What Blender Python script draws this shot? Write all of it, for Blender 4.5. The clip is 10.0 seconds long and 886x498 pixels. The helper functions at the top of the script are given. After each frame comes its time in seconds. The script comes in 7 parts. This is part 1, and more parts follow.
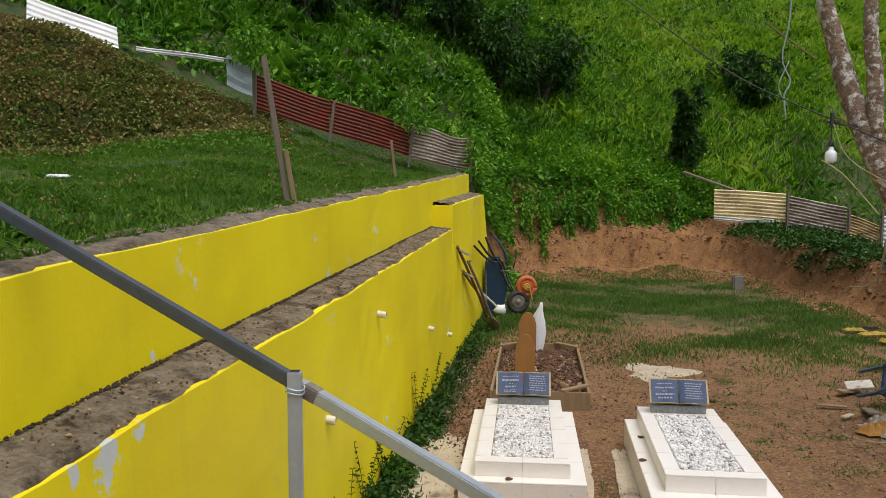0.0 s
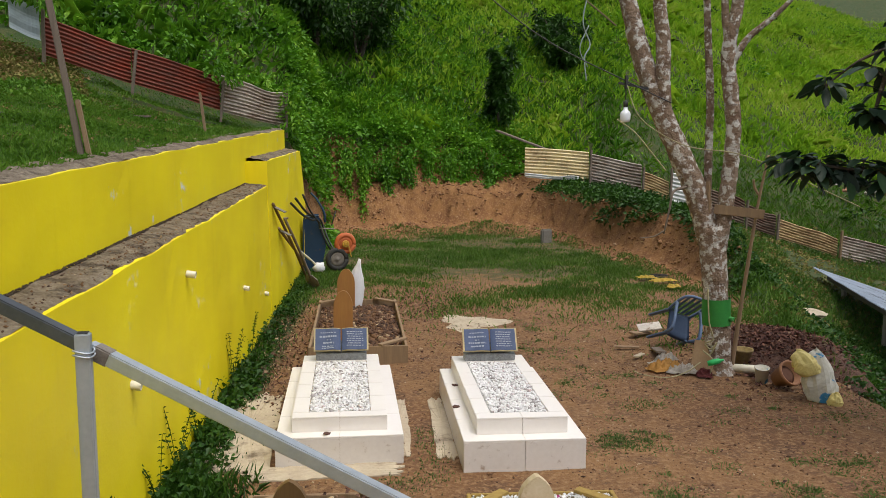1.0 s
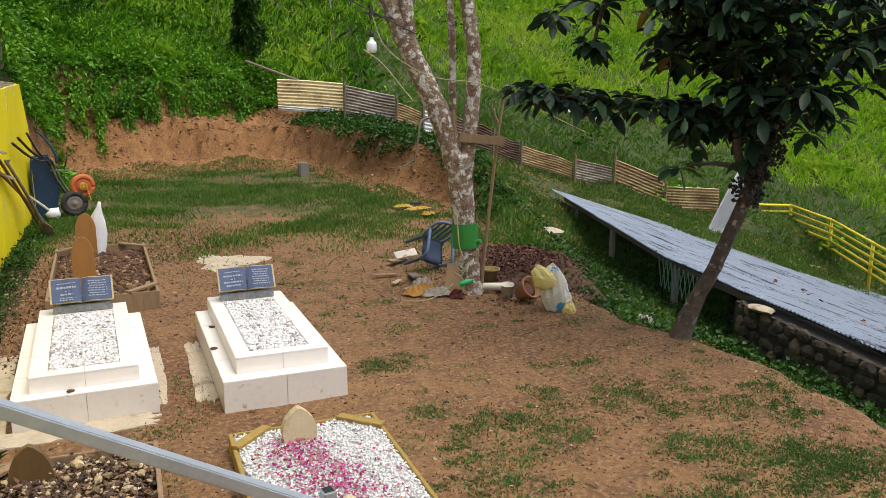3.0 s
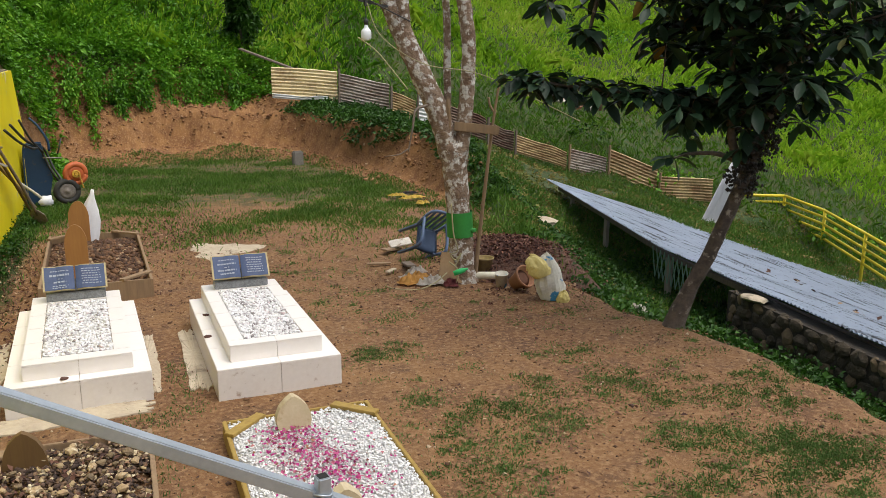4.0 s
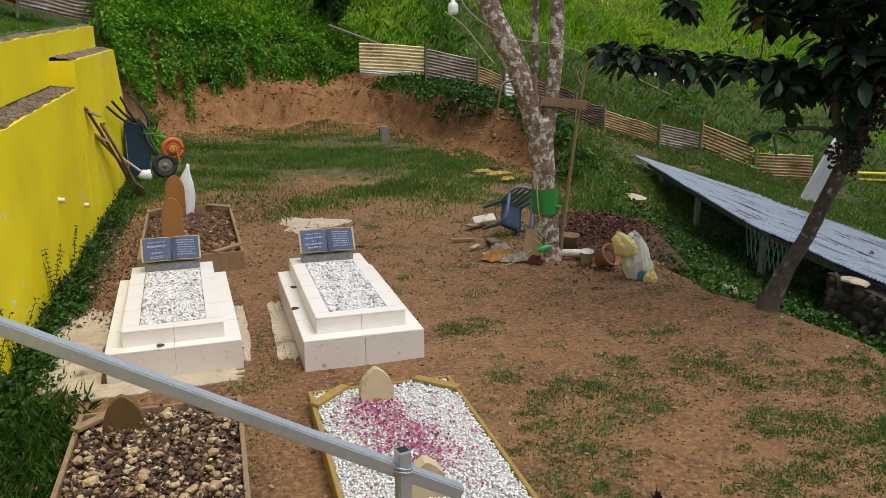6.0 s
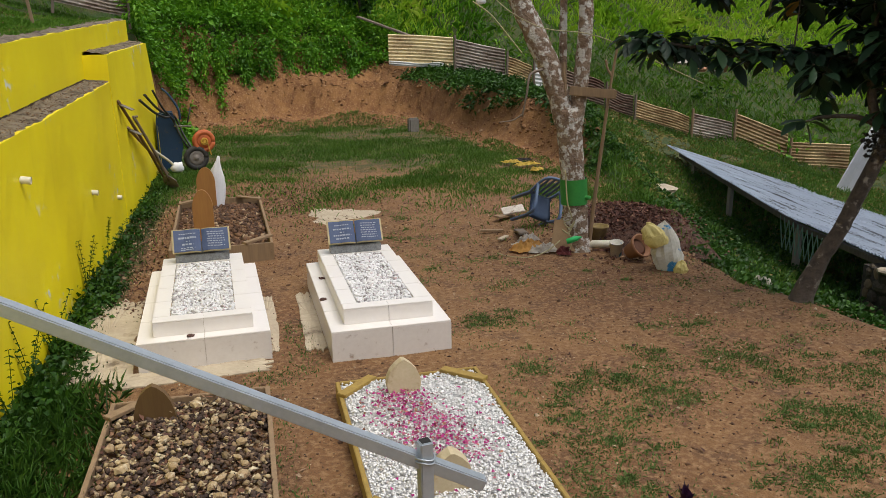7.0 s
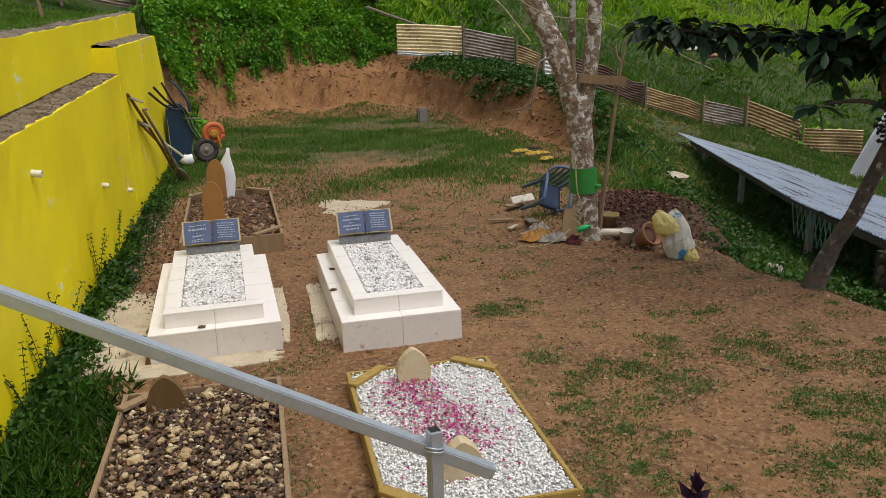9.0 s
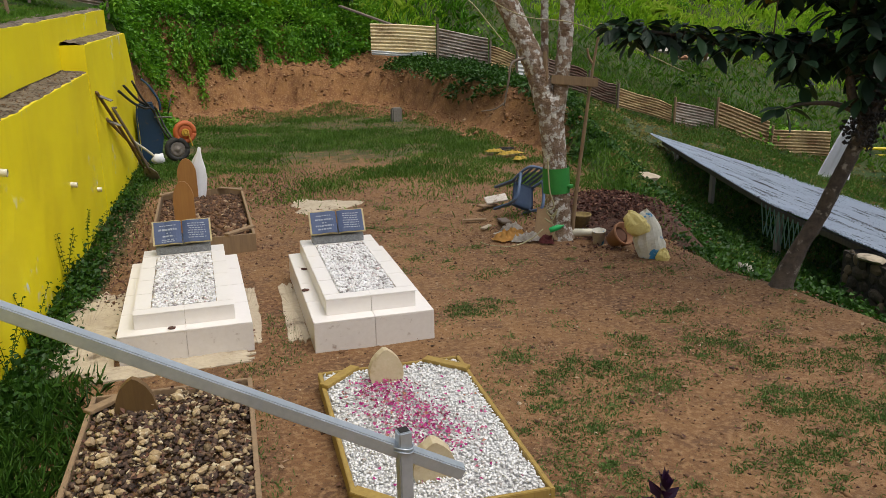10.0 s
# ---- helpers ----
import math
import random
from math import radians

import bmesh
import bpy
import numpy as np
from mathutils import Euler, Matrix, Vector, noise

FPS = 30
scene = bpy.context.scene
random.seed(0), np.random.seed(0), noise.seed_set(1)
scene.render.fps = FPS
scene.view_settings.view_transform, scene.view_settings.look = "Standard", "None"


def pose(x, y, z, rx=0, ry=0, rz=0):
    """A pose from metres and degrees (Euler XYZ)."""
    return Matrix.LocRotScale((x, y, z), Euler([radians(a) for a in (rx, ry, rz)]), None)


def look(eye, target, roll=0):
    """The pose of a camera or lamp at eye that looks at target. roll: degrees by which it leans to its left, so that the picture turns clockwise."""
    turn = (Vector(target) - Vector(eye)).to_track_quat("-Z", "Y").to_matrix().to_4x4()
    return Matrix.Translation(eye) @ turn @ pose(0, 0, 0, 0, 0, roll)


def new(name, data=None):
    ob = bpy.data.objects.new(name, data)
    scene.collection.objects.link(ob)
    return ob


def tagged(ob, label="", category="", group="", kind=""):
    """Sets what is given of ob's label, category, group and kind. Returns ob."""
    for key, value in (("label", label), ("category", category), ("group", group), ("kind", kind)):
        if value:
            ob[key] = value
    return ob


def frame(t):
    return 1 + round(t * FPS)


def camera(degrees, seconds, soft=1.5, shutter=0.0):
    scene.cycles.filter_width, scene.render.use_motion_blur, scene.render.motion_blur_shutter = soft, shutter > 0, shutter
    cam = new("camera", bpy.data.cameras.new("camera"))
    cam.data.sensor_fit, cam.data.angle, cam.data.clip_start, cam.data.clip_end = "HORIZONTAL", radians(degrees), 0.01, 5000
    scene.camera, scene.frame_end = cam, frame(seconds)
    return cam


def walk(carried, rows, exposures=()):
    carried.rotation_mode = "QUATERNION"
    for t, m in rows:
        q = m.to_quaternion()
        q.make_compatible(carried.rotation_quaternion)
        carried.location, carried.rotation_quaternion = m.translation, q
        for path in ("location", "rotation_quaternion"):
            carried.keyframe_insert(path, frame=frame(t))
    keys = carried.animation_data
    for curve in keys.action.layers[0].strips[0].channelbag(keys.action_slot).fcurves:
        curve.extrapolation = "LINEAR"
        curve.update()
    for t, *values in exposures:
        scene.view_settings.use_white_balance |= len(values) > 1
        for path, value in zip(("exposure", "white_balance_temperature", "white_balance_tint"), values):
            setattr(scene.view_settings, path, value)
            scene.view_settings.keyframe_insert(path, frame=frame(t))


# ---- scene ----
cam = camera(57.94, 10.0, soft=0.7)

PATH = [
    (0.0, -0.182, 0.010, 2.478, -0.96, -4.27, 0.01),
    (0.5, -0.162, 0.012, 2.472, -7.01, -5.27, -0.15),
    (1.0, -0.129, 0.007, 2.457, -13.72, -7.23, -0.39),
    (1.5, -0.089, -0.015, 2.464, -23.44, -9.40, -0.46),
    (2.0, -0.070, -0.022, 2.460, -27.45, -10.60, -0.13),
    (2.5, -0.054, -0.027, 2.457, -29.83, -11.48, 0.12),
    (4.0, -0.056, -0.026, 2.446, -31.18, -12.68, -0.37),
    (4.5, -0.071, -0.025, 2.449, -29.55, -13.41, -0.42),
    (5.0, -0.066, -0.016, 2.447, -27.78, -13.80, -0.40),
    (5.5, -0.056, -0.006, 2.442, -26.38, -14.03, -0.07),
    (7.0, -0.010, -0.001, 2.433, -23.05, -14.99, 0.89),
    (7.5, -0.010, 0.002, 2.429, -22.31, -14.97, 1.19),
    (8.0, -0.006, 0.004, 2.428, -21.98, -15.17, 1.37),
    (8.5, -0.004, 0.006, 2.423, -21.94, -15.40, 1.50),
    (9.0, 0.000, 0.000, 2.427, -22.44, -15.68, 1.54),
    (9.5, -0.001, -0.000, 2.428, -22.71, -15.70, 1.52),
    (10.0, 0.015, -0.006, 2.428, -24.20, -15.73, 1.09),
]
EXPOSURES = [(0.0, 0.02), (1.0, 0.1), (2.0, 0.32), (2.5, 0.4), (4.0, 0.27), (5.5, 0.12), (7.0, 0.0), (10.0, 0.0)]
walk(cam, [(t, pose(x, y, z, 90 + p, r, w)) for t, x, y, z, w, p, r in PATH], EXPOSURES)

# ---- light ----
world = bpy.data.worlds.new("sky")
scene.world = world
world.use_nodes = True
wn = world.node_tree
sky = wn.nodes.new("ShaderNodeTexSky")
sky.sky_type = "NISHITA"
sky.sun_disc = False
sky.sun_elevation = radians(68)
sky.sun_rotation = radians(145)
sky.dust_density = 3.0
sky.air_density = 1.0
veil = wn.nodes.new("ShaderNodeHueSaturation")
veil.inputs["Saturation"].default_value = 0.45
wn.links.new(sky.outputs[0], veil.inputs["Color"])
wn.links.new(veil.outputs[0], wn.nodes["Background"].inputs[0])
wn.nodes["Background"].inputs[1].default_value = 0.15
sun_data = bpy.data.lights.new("sun", "SUN")
sun_data.energy = 2.0
sun_data.angle = radians(45)
sun_data.color = (1.0, 0.965, 0.91)
sun = new("sun", sun_data)
sun.matrix_world = look((9, -13, 40), (0, 0, 0))

# ---- materials ----
def material(name, base=(0.5, 0.5, 0.5), rough=0.8, metal=0.0):
    m = bpy.data.materials.new(name)
    m.use_nodes = True
    b = m.node_tree.nodes["Principled BSDF"]
    b.inputs["Base Color"].default_value = (*base, 1)
    b.inputs["Roughness"].default_value = rough
    b.inputs["Metallic"].default_value = metal
    return m


class Graph:
    """Small wrapper to wire nodes of a material."""

    def __init__(self, m):
        self.m, self.t = m, m.node_tree
        self.b = self.t.nodes["Principled BSDF"]

    def node(self, kind, **sets):
        n = self.t.nodes.new(kind)
        for k, v in sets.items():
            n.inputs[k].default_value = v
        return n

    def link(self, a, b):
        self.t.links.new(a, b)

    def coords(self):
        return self.node("ShaderNodeTexCoord").outputs["Object"]

    def place(self):
        return self.node("ShaderNodeNewGeometry").outputs["Position"]

    def noise(self, scale, detail=4.0, vec=None, rough=0.6):
        n = self.node("ShaderNodeTexNoise", Scale=scale, Detail=detail, Roughness=rough)
        self.link(vec if vec is not None else self.place(), n.inputs["Vector"])
        return n.outputs["Fac"]

    def ramp(self, fac, stops):
        r = self.node("ShaderNodeValToRGB")
        el = r.color_ramp.elements
        while len(el) < len(stops):
            el.new(0.5)
        for e, (p, c) in zip(el, stops):
            e.position = p
            e.color = (*c, 1) if len(c) == 3 else c
        self.link(fac, r.inputs[0])
        return r.outputs[0]

    def mix(self, fac, a, b, mode="MIX"):
        n = self.t.nodes.new("ShaderNodeMix")
        n.data_type, n.blend_type = "RGBA", mode
        for sock, v in ((n.inputs[0], fac), (n.inputs[6], a), (n.inputs[7], b)):
            if isinstance(v, (int, float)):
                sock.default_value = v
            elif isinstance(v, tuple):
                sock.default_value = (*v, 1)
            else:
                self.link(v, sock)
        return n.outputs[2]

    def math(self, op, a, b=0.0):
        n = self.t.nodes.new("ShaderNodeMath")
        n.operation = op
        for sock, v in zip(n.inputs, (a, b)):
            if isinstance(v, (int, float)):
                sock.default_value = v
            else:
                self.link(v, sock)
        return n.outputs[0]

    def color(self, c):
        self.link(c, self.b.inputs["Base Color"])

    def rough(self, c):
        self.link(c, self.b.inputs["Roughness"])

    def bump(self, h, strength=0.5, distance=0.01):
        n = self.node("ShaderNodeBump", Strength=strength, Distance=distance)
        self.link(h, n.inputs["Height"])
        self.link(n.outputs[0], self.b.inputs["Normal"])


def mottled(name, a, b, scale, rough=0.8, metal=0.0, fine=None, bump=0.3, depth=0.01, spots=None, local=False):
    """Two colours mixed by a coarse and a fine noise, with relief from the fine one; spots adds (colour, scale, low, high)."""
    m = material(name, a, rough, metal)
    g = Graph(m)
    v = g.coords() if local else g.place()
    fine = fine or scale * 9
    n1, n2 = g.noise(scale, 4, v), g.noise(fine, 5, v)
    f = g.ramp(g.math("ADD", g.math("MULTIPLY", n1, 0.6), g.math("MULTIPLY", n2, 0.4)), [(0.36, (0, 0, 0)), (0.64, (1, 1, 1))])
    c = g.mix(f, a, b)
    if spots:
        col, sc, lo, hi = spots
        c = g.mix(g.ramp(g.noise(sc, 5, v), [(lo, (0, 0, 0)), (hi, (1, 1, 1))]), c, col)
    g.color(c)
    g.bump(n2, bump, depth)
    return m


def earth():
    """Red-brown earth; where turf is 1 it turns to humus, darkened for the shade between blades, where cut is 1 to raw
    orange clay.
    """
    m = material("red_brown_earth", (0.2, 0.11, 0.055), 0.95)
    g = Graph(m)
    n1, n2, n3, n4 = g.noise(0.55, 4), g.noise(3.5, 5), g.noise(22, 5), g.noise(90, 3)
    dry = g.mix(g.ramp(n1, [(0.35, (0, 0, 0)), (0.65, (1, 1, 1))]), (0.145, 0.066, 0.024), (0.225, 0.117, 0.044))
    dry = g.mix(g.math("MULTIPLY", g.ramp(n2, [(0.45, (0, 0, 0)), (0.72, (1, 1, 1))]), 0.85), dry, (0.075, 0.034, 0.017))
    dry = g.mix(g.math("MULTIPLY", g.ramp(n3, [(0.47, (0, 0, 0)), (0.64, (1, 1, 1))]), 0.85), dry, (0.29, 0.168, 0.078))
    dry = g.mix(g.math("MULTIPLY", g.ramp(n4, [(0.55, (0, 0, 0)), (0.7, (1, 1, 1))]), 0.6), dry, (0.045, 0.021, 0.012))
    clay = g.mix(g.ramp(n2, [(0.35, (0, 0, 0)), (0.65, (1, 1, 1))]), (0.27, 0.13, 0.042), (0.15, 0.062, 0.021))
    clay = g.mix(g.ramp(n3, [(0.5, (0, 0, 0)), (0.72, (1, 1, 1))]), clay, (0.36, 0.205, 0.095))
    # humus tone includes the shade in the gaps of the growth
    humus = g.mix(g.ramp(n2, [(0.4, (0, 0, 0)), (0.6, (1, 1, 1))]), (0.02, 0.05, 0.006), (0.055, 0.06, 0.014))
    t, c = g.t.nodes.new("ShaderNodeAttribute"), g.t.nodes.new("ShaderNodeAttribute")
    t.attribute_name, c.attribute_name = "turf", "cut"
    col = g.mix(c.outputs["Fac"], dry, clay)
    f = g.ramp(g.math("ADD", t.outputs["Fac"], g.math("MULTIPLY", g.math("SUBTRACT", n2, 0.5), 0.9)), [(0.35, (0, 0, 0)), (0.65, (1, 1, 1))])
    g.color(g.mix(f, col, humus))
    g.bump(g.math("ADD", g.math("MULTIPLY", n3, 0.6), g.math("MULTIPLY", n4, 0.4)), 0.8, 0.03)
    return m


SOIL = earth()


def foliage(name, stops, rough=0.55, clear=0.35, place_scale=0.0):
    """Leaves: one colour out of a ramp for each leaf, and light that passes through."""
    m = material(name, stops[0][1], rough)
    g = Graph(m)
    isl = g.t.nodes.new("ShaderNodeNewGeometry").outputs["Random Per Island"]
    f = isl
    if place_scale:
        f = g.math("ADD", g.math("MULTIPLY", isl, 0.5), g.math("MULTIPLY", g.ramp(g.noise(place_scale, 3), [(0.3, (0, 0, 0)), (0.7, (1, 1, 1))]), 0.5))
    c = g.ramp(f, stops)
    g.color(c)
    g.b.inputs["Specular IOR Level"].default_value = 0.3
    tr = g.t.nodes.new("ShaderNodeBsdfTranslucent")
    g.link(c, tr.inputs[0])
    mx = g.t.nodes.new("ShaderNodeMixShader")
    mx.inputs[0].default_value = clear
    out = g.t.nodes["Material Output"]
    g.link(g.b.outputs[0], mx.inputs[1])
    g.link(tr.outputs[0], mx.inputs[2])
    g.link(mx.outputs[0], out.inputs[0])
    return m


def pebbled(name, stops, rough=0.6, bump=0.2):
    """Loose pieces: one colour out of a ramp for each, with fine grain."""
    m = material(name, stops[0][1], rough)
    g = Graph(m)
    isl = g.t.nodes.new("ShaderNodeNewGeometry").outputs["Random Per Island"]
    c = g.ramp(isl, stops)
    n = g.noise(60, 4)
    g.color(g.mix(g.math("MULTIPLY", n, 0.35), c, g.mix(0.55, c, (0.1, 0.08, 0.06))))
    g.bump(n, bump, 0.01)
    return m


def rusty(name, clean, rust, lo, hi, metal=0.25, rough=0.62, streak=(0.25, 1.0, 3.0)):
    """Weathered zinc: rust in streaks along the sheet, in coarse and fine patches."""
    m = material(name, clean, rough, metal)
    g = Graph(m)
    mp = g.node("ShaderNodeMapping")
    mp.inputs["Scale"].default_value = (streak[0], streak[1], streak[2])
    g.link(g.coords(), mp.inputs["Vector"])
    n1, n2, n0 = g.noise(2.2, 5, mp.outputs[0], 0.7), g.noise(16, 5, g.coords()), g.noise(1.3, 3)
    f = g.ramp(g.math("ADD", g.math("ADD", g.math("MULTIPLY", n1, 0.55), g.math("MULTIPLY", n2, 0.2)), g.math("MULTIPLY", n0, 0.25)), [(lo, (0, 0, 0)), (hi, (1, 1, 1))])
    c = g.mix(f, clean, g.mix(n2, rust, tuple(k * 0.45 for k in rust)))
    g.color(c)
    g.link(g.math("MULTIPLY", g.math("SUBTRACT", 1.0, f), metal), g.b.inputs["Metallic"])
    g.bump(n2, 0.2, 0.004)
    return m


def timber(name, a, b, rough=0.75, grain=(18, 18, 1.6)):
    m = material(name, a, rough)
    g = Graph(m)
    mp = g.node("ShaderNodeMapping")
    mp.inputs["Scale"].default_value = grain
    g.link(g.coords(), mp.inputs["Vector"])
    n1, n2 = g.noise(1.6, 6, mp.outputs[0], 0.7), g.noise(3.0, 4, g.coords())
    g.color(g.mix(g.ramp(n1, [(0.35, (0, 0, 0)), (0.7, (1, 1, 1))]), g.mix(n2, a, tuple(k * 0.75 for k in a)), b))
    g.bump(n1, 0.25, 0.006)
    return m


GRANITE = mottled("grey_granite", (0.16, 0.165, 0.17), (0.30, 0.31, 0.32), 30, 0.25, fine=120, bump=0.02)
SLATE = mottled("blue_black_stone", (0.035, 0.055, 0.12), (0.055, 0.08, 0.16), 9, 0.62, fine=60, bump=0.02)
GOLD = mottled("gold_paint", (0.42, 0.33, 0.15), (0.32, 0.26, 0.14), 30, 0.4, 0.2)
PALE = mottled("pale_lettering", (0.30, 0.33, 0.38), (0.2, 0.23, 0.28), 30, 0.5)
CONCRETE = mottled("cream_concrete", (0.50, 0.42, 0.30), (0.38, 0.31, 0.22), 2.2, 0.9, fine=22, bump=0.5, depth=0.02, spots=((0.16, 0.12, 0.08), 5, 0.56, 0.72))
LEDGE = mottled("mossy_mortar", (0.34, 0.28, 0.20), (0.13, 0.09, 0.055), 9, 0.95, fine=40, bump=1.0, depth=0.06, spots=((0.06, 0.04, 0.024), 5, 0.52, 0.66))
PVC = mottled("white_pvc", (0.72, 0.68, 0.55), (0.6, 0.55, 0.42), 20, 0.4)
# near-black for discs and plates that paint the shade inside open tubes
BORESHADE = material("bore_shade", (0.015, 0.014, 0.012), 0.9)
BROWNWOOD = timber("varnished_wood", (0.36, 0.17, 0.045), (0.26, 0.11, 0.03), 0.5)
DARKWOOD = timber("dark_brown_wood", (0.17, 0.10, 0.035), (0.12, 0.065, 0.025), 0.6)
RAWWOOD = timber("weathered_timber", (0.33, 0.22, 0.12), (0.20, 0.13, 0.075))
YELLOWWOOD = timber("yellow_stained_timber", (0.40, 0.27, 0.06), (0.25, 0.16, 0.04))
PALEPOST = timber("pale_sawn_timber", (0.42, 0.36, 0.27), (0.30, 0.25, 0.18))
GREYWOOD = timber("grey_timber", (0.22, 0.17, 0.125), (0.12, 0.09, 0.07))
SANDSTONE = mottled("pale_stone", (0.56, 0.47, 0.31), (0.46, 0.37, 0.22), 7, 0.7, fine=50, bump=0.15, spots=((0.30, 0.2, 0.08), 9, 0.58, 0.75), local=True)
WHITEPEB = pebbled("white_pebbles", [(0.0, (0.5, 0.47, 0.44)), (0.06, (0.80, 0.79, 0.77)), (0.95, (0.88, 0.87, 0.85)), (1.0, (0.55, 0.47, 0.42))])
PALEBED = mottled("pale_chip_dust", (0.74, 0.73, 0.71), (0.60, 0.58, 0.56), 30, 0.9, fine=140, bump=0.8)
MIXPEB = pebbled("white_and_grey_chips", [(0.0, (0.20, 0.17, 0.16)), (0.10, (0.42, 0.39, 0.38)), (0.25, (0.74, 0.72, 0.71)), (0.95, (0.86, 0.85, 0.84)), (1.0, (0.55, 0.42, 0.40))])
RUBBLE = pebbled("brown_rubble", [(0.0, (0.03, 0.017, 0.012)), (0.4, (0.08, 0.045, 0.03)), (0.66, (0.17, 0.10, 0.055)), (0.84, (0.42, 0.31, 0.16)), (1.0, (0.62, 0.52, 0.34))], 0.9)
CLODS = pebbled("red_brown_clods", [(0.0, (0.04, 0.018, 0.009)), (0.5, (0.09, 0.04, 0.018)), (0.9, (0.165, 0.08, 0.036)), (1.0, (0.38, 0.27, 0.16))], 0.95)
PETALS = foliage("magenta_petals", [(0.0, (0.30, 0.02, 0.13)), (0.5, (0.46, 0.035, 0.22)), (0.8, (0.50, 0.16, 0.22)), (0.92, (0.42, 0.22, 0.12)), (1.0, (0.14, 0.04, 0.05))], 0.6, 0.2)
DARKSOIL = mottled("dark_red_soil", (0.06, 0.028, 0.018), (0.12, 0.055, 0.03), 8, 0.95, fine=45, bump=1.0, depth=0.04)
HEAPLEAF = foliage("dark_red_dead_leaves", [(0.0, (0.03, 0.012, 0.01)), (0.6, (0.09, 0.035, 0.024)), (0.95, (0.17, 0.08, 0.05)), (1.0, (0.3, 0.2, 0.13))], 0.8, 0.1)
LEAFBROWN = mottled("dry_leaf_brown", (0.09, 0.035, 0.02), (0.05, 0.02, 0.014), 30, 0.8)
LITTER = foliage("dead_leaves", [(0.0, (0.05, 0.025, 0.02)), (0.5, (0.13, 0.06, 0.04)), (0.8, (0.25, 0.14, 0.08)), (1.0, (0.42, 0.32, 0.2))], 0.8, 0.1)
GRAVELBITS = pebbled("pale_grit", [(0.0, (0.045, 0.02, 0.010)), (0.4, (0.12, 0.052, 0.02)), (0.78, (0.24, 0.13, 0.055)), (0.95, (0.34, 0.22, 0.11)), (1.0, (0.5, 0.4, 0.27))], 0.9)
BLUEPAINT = mottled("dark_blue_steel", (0.010, 0.035, 0.085), (0.015, 0.045, 0.10), 4, 0.4, 0.1, fine=30, bump=0.05, spots=((0.1, 0.07, 0.05), 6, 0.6, 0.75))
CLAYBITS = pebbled("clay_crumbs", [(0.0, (0.15, 0.065, 0.025)), (0.5, (0.23, 0.105, 0.04)), (0.9, (0.32, 0.17, 0.075)), (1.0, (0.44, 0.30, 0.17))], 0.95)
RUBBER = mottled("black_rubber", (0.02, 0.02, 0.02), (0.04, 0.037, 0.033), 12, 0.8)
ORANGE = mottled("orange_rim", (0.55, 0.12, 0.03), (0.4, 0.1, 0.03), 12, 0.6)
YELLOWRIM = mottled("yellow_rim", (0.6, 0.36, 0.04), (0.45, 0.26, 0.05), 12, 0.5)
IRON = mottled("worn_iron", (0.28, 0.25, 0.22), (0.16, 0.13, 0.11), 14, 0.6, 0.4)
WORNSTEEL = mottled("worn_bright_steel", (0.42, 0.37, 0.33), (0.28, 0.22, 0.18), 14, 0.5, 0.4)
CLOTH = mottled("white_cloth", (0.75, 0.75, 0.77), (0.66, 0.66, 0.68), 5, 0.9, fine=60)
DIRTYCLOTH = mottled("dirty_white_plastic", (0.58, 0.54, 0.48), (0.38, 0.33, 0.27), 9, 0.7, fine=50, bump=0.3, spots=((0.2, 0.14, 0.09), 14, 0.55, 0.68))
BLUEPLASTIC = mottled("blue_grey_plastic", (0.075, 0.12, 0.22), (0.10, 0.15, 0.25), 4, 0.5, fine=40, bump=0.04)
GREENTAPE = mottled("green_band", (0.03, 0.25, 0.035), (0.02, 0.19, 0.03), 8, 0.6, fine=40, bump=0.1)
ROPE = mottled("pale_rope", (0.40, 0.36, 0.20), (0.3, 0.27, 0.15), 30, 0.9)
GREENPLASTIC = mottled("green_plastic", (0.02, 0.45, 0.12), (0.02, 0.38, 0.1), 9, 0.4)
TERRACOTTA = mottled("terracotta", (0.36, 0.18, 0.09), (0.28, 0.13, 0.07), 9, 0.8, fine=50)
DIRTYBUCKET = mottled("mud_caked_bucket", (0.14, 0.09, 0.05), (0.30, 0.22, 0.06), 5, 0.8, fine=30, spots=((0.55, 0.42, 0.05), 6, 0.6, 0.7), local=True)
YELLOWPLASTIC = mottled("yellow_plastic", (0.65, 0.48, 0.05), (0.55, 0.40, 0.06), 6, 0.5)
SACK = mottled("white_woven_sack", (0.62, 0.60, 0.52), (0.50, 0.47, 0.38), 5, 0.6, fine=40, bump=0.3, spots=((0.04, 0.22, 0.42), 5, 0.57, 0.60), local=True)
SACKYELLOW = mottled("yellow_woven_sack", (0.62, 0.52, 0.2), (0.55, 0.44, 0.14), 5, 0.6, fine=40, bump=0.3)
CARD = mottled("cardboard", (0.36, 0.24, 0.13), (0.28, 0.18, 0.1), 6, 0.9)
ORANGECLOTH = mottled("orange_cloth", (0.62, 0.33, 0.08), (0.5, 0.26, 0.07), 6, 0.9)
CABLE = material("black_cable", (0.03, 0.03, 0.03), 0.6)
BULB = material("white_bulb", (0.85, 0.87, 0.9), 0.35)
YELLOWPIPE = mottled("yellow_pipe", (0.75, 0.60, 0.02), (0.62, 0.48, 0.02), 3, 0.45, fine=20, bump=0.04)
# stone darkened to carry the shade below the shed's eave
STONE = mottled("shaded_rough_stone", (0.10, 0.075, 0.045), (0.045, 0.036, 0.024), 5, 0.95, fine=24, bump=0.8, depth=0.03)
GREYSTONE = mottled("grey_weathered_stone", (0.24, 0.22, 0.19), (0.15, 0.14, 0.12), 8, 0.9, fine=40, bump=0.5)
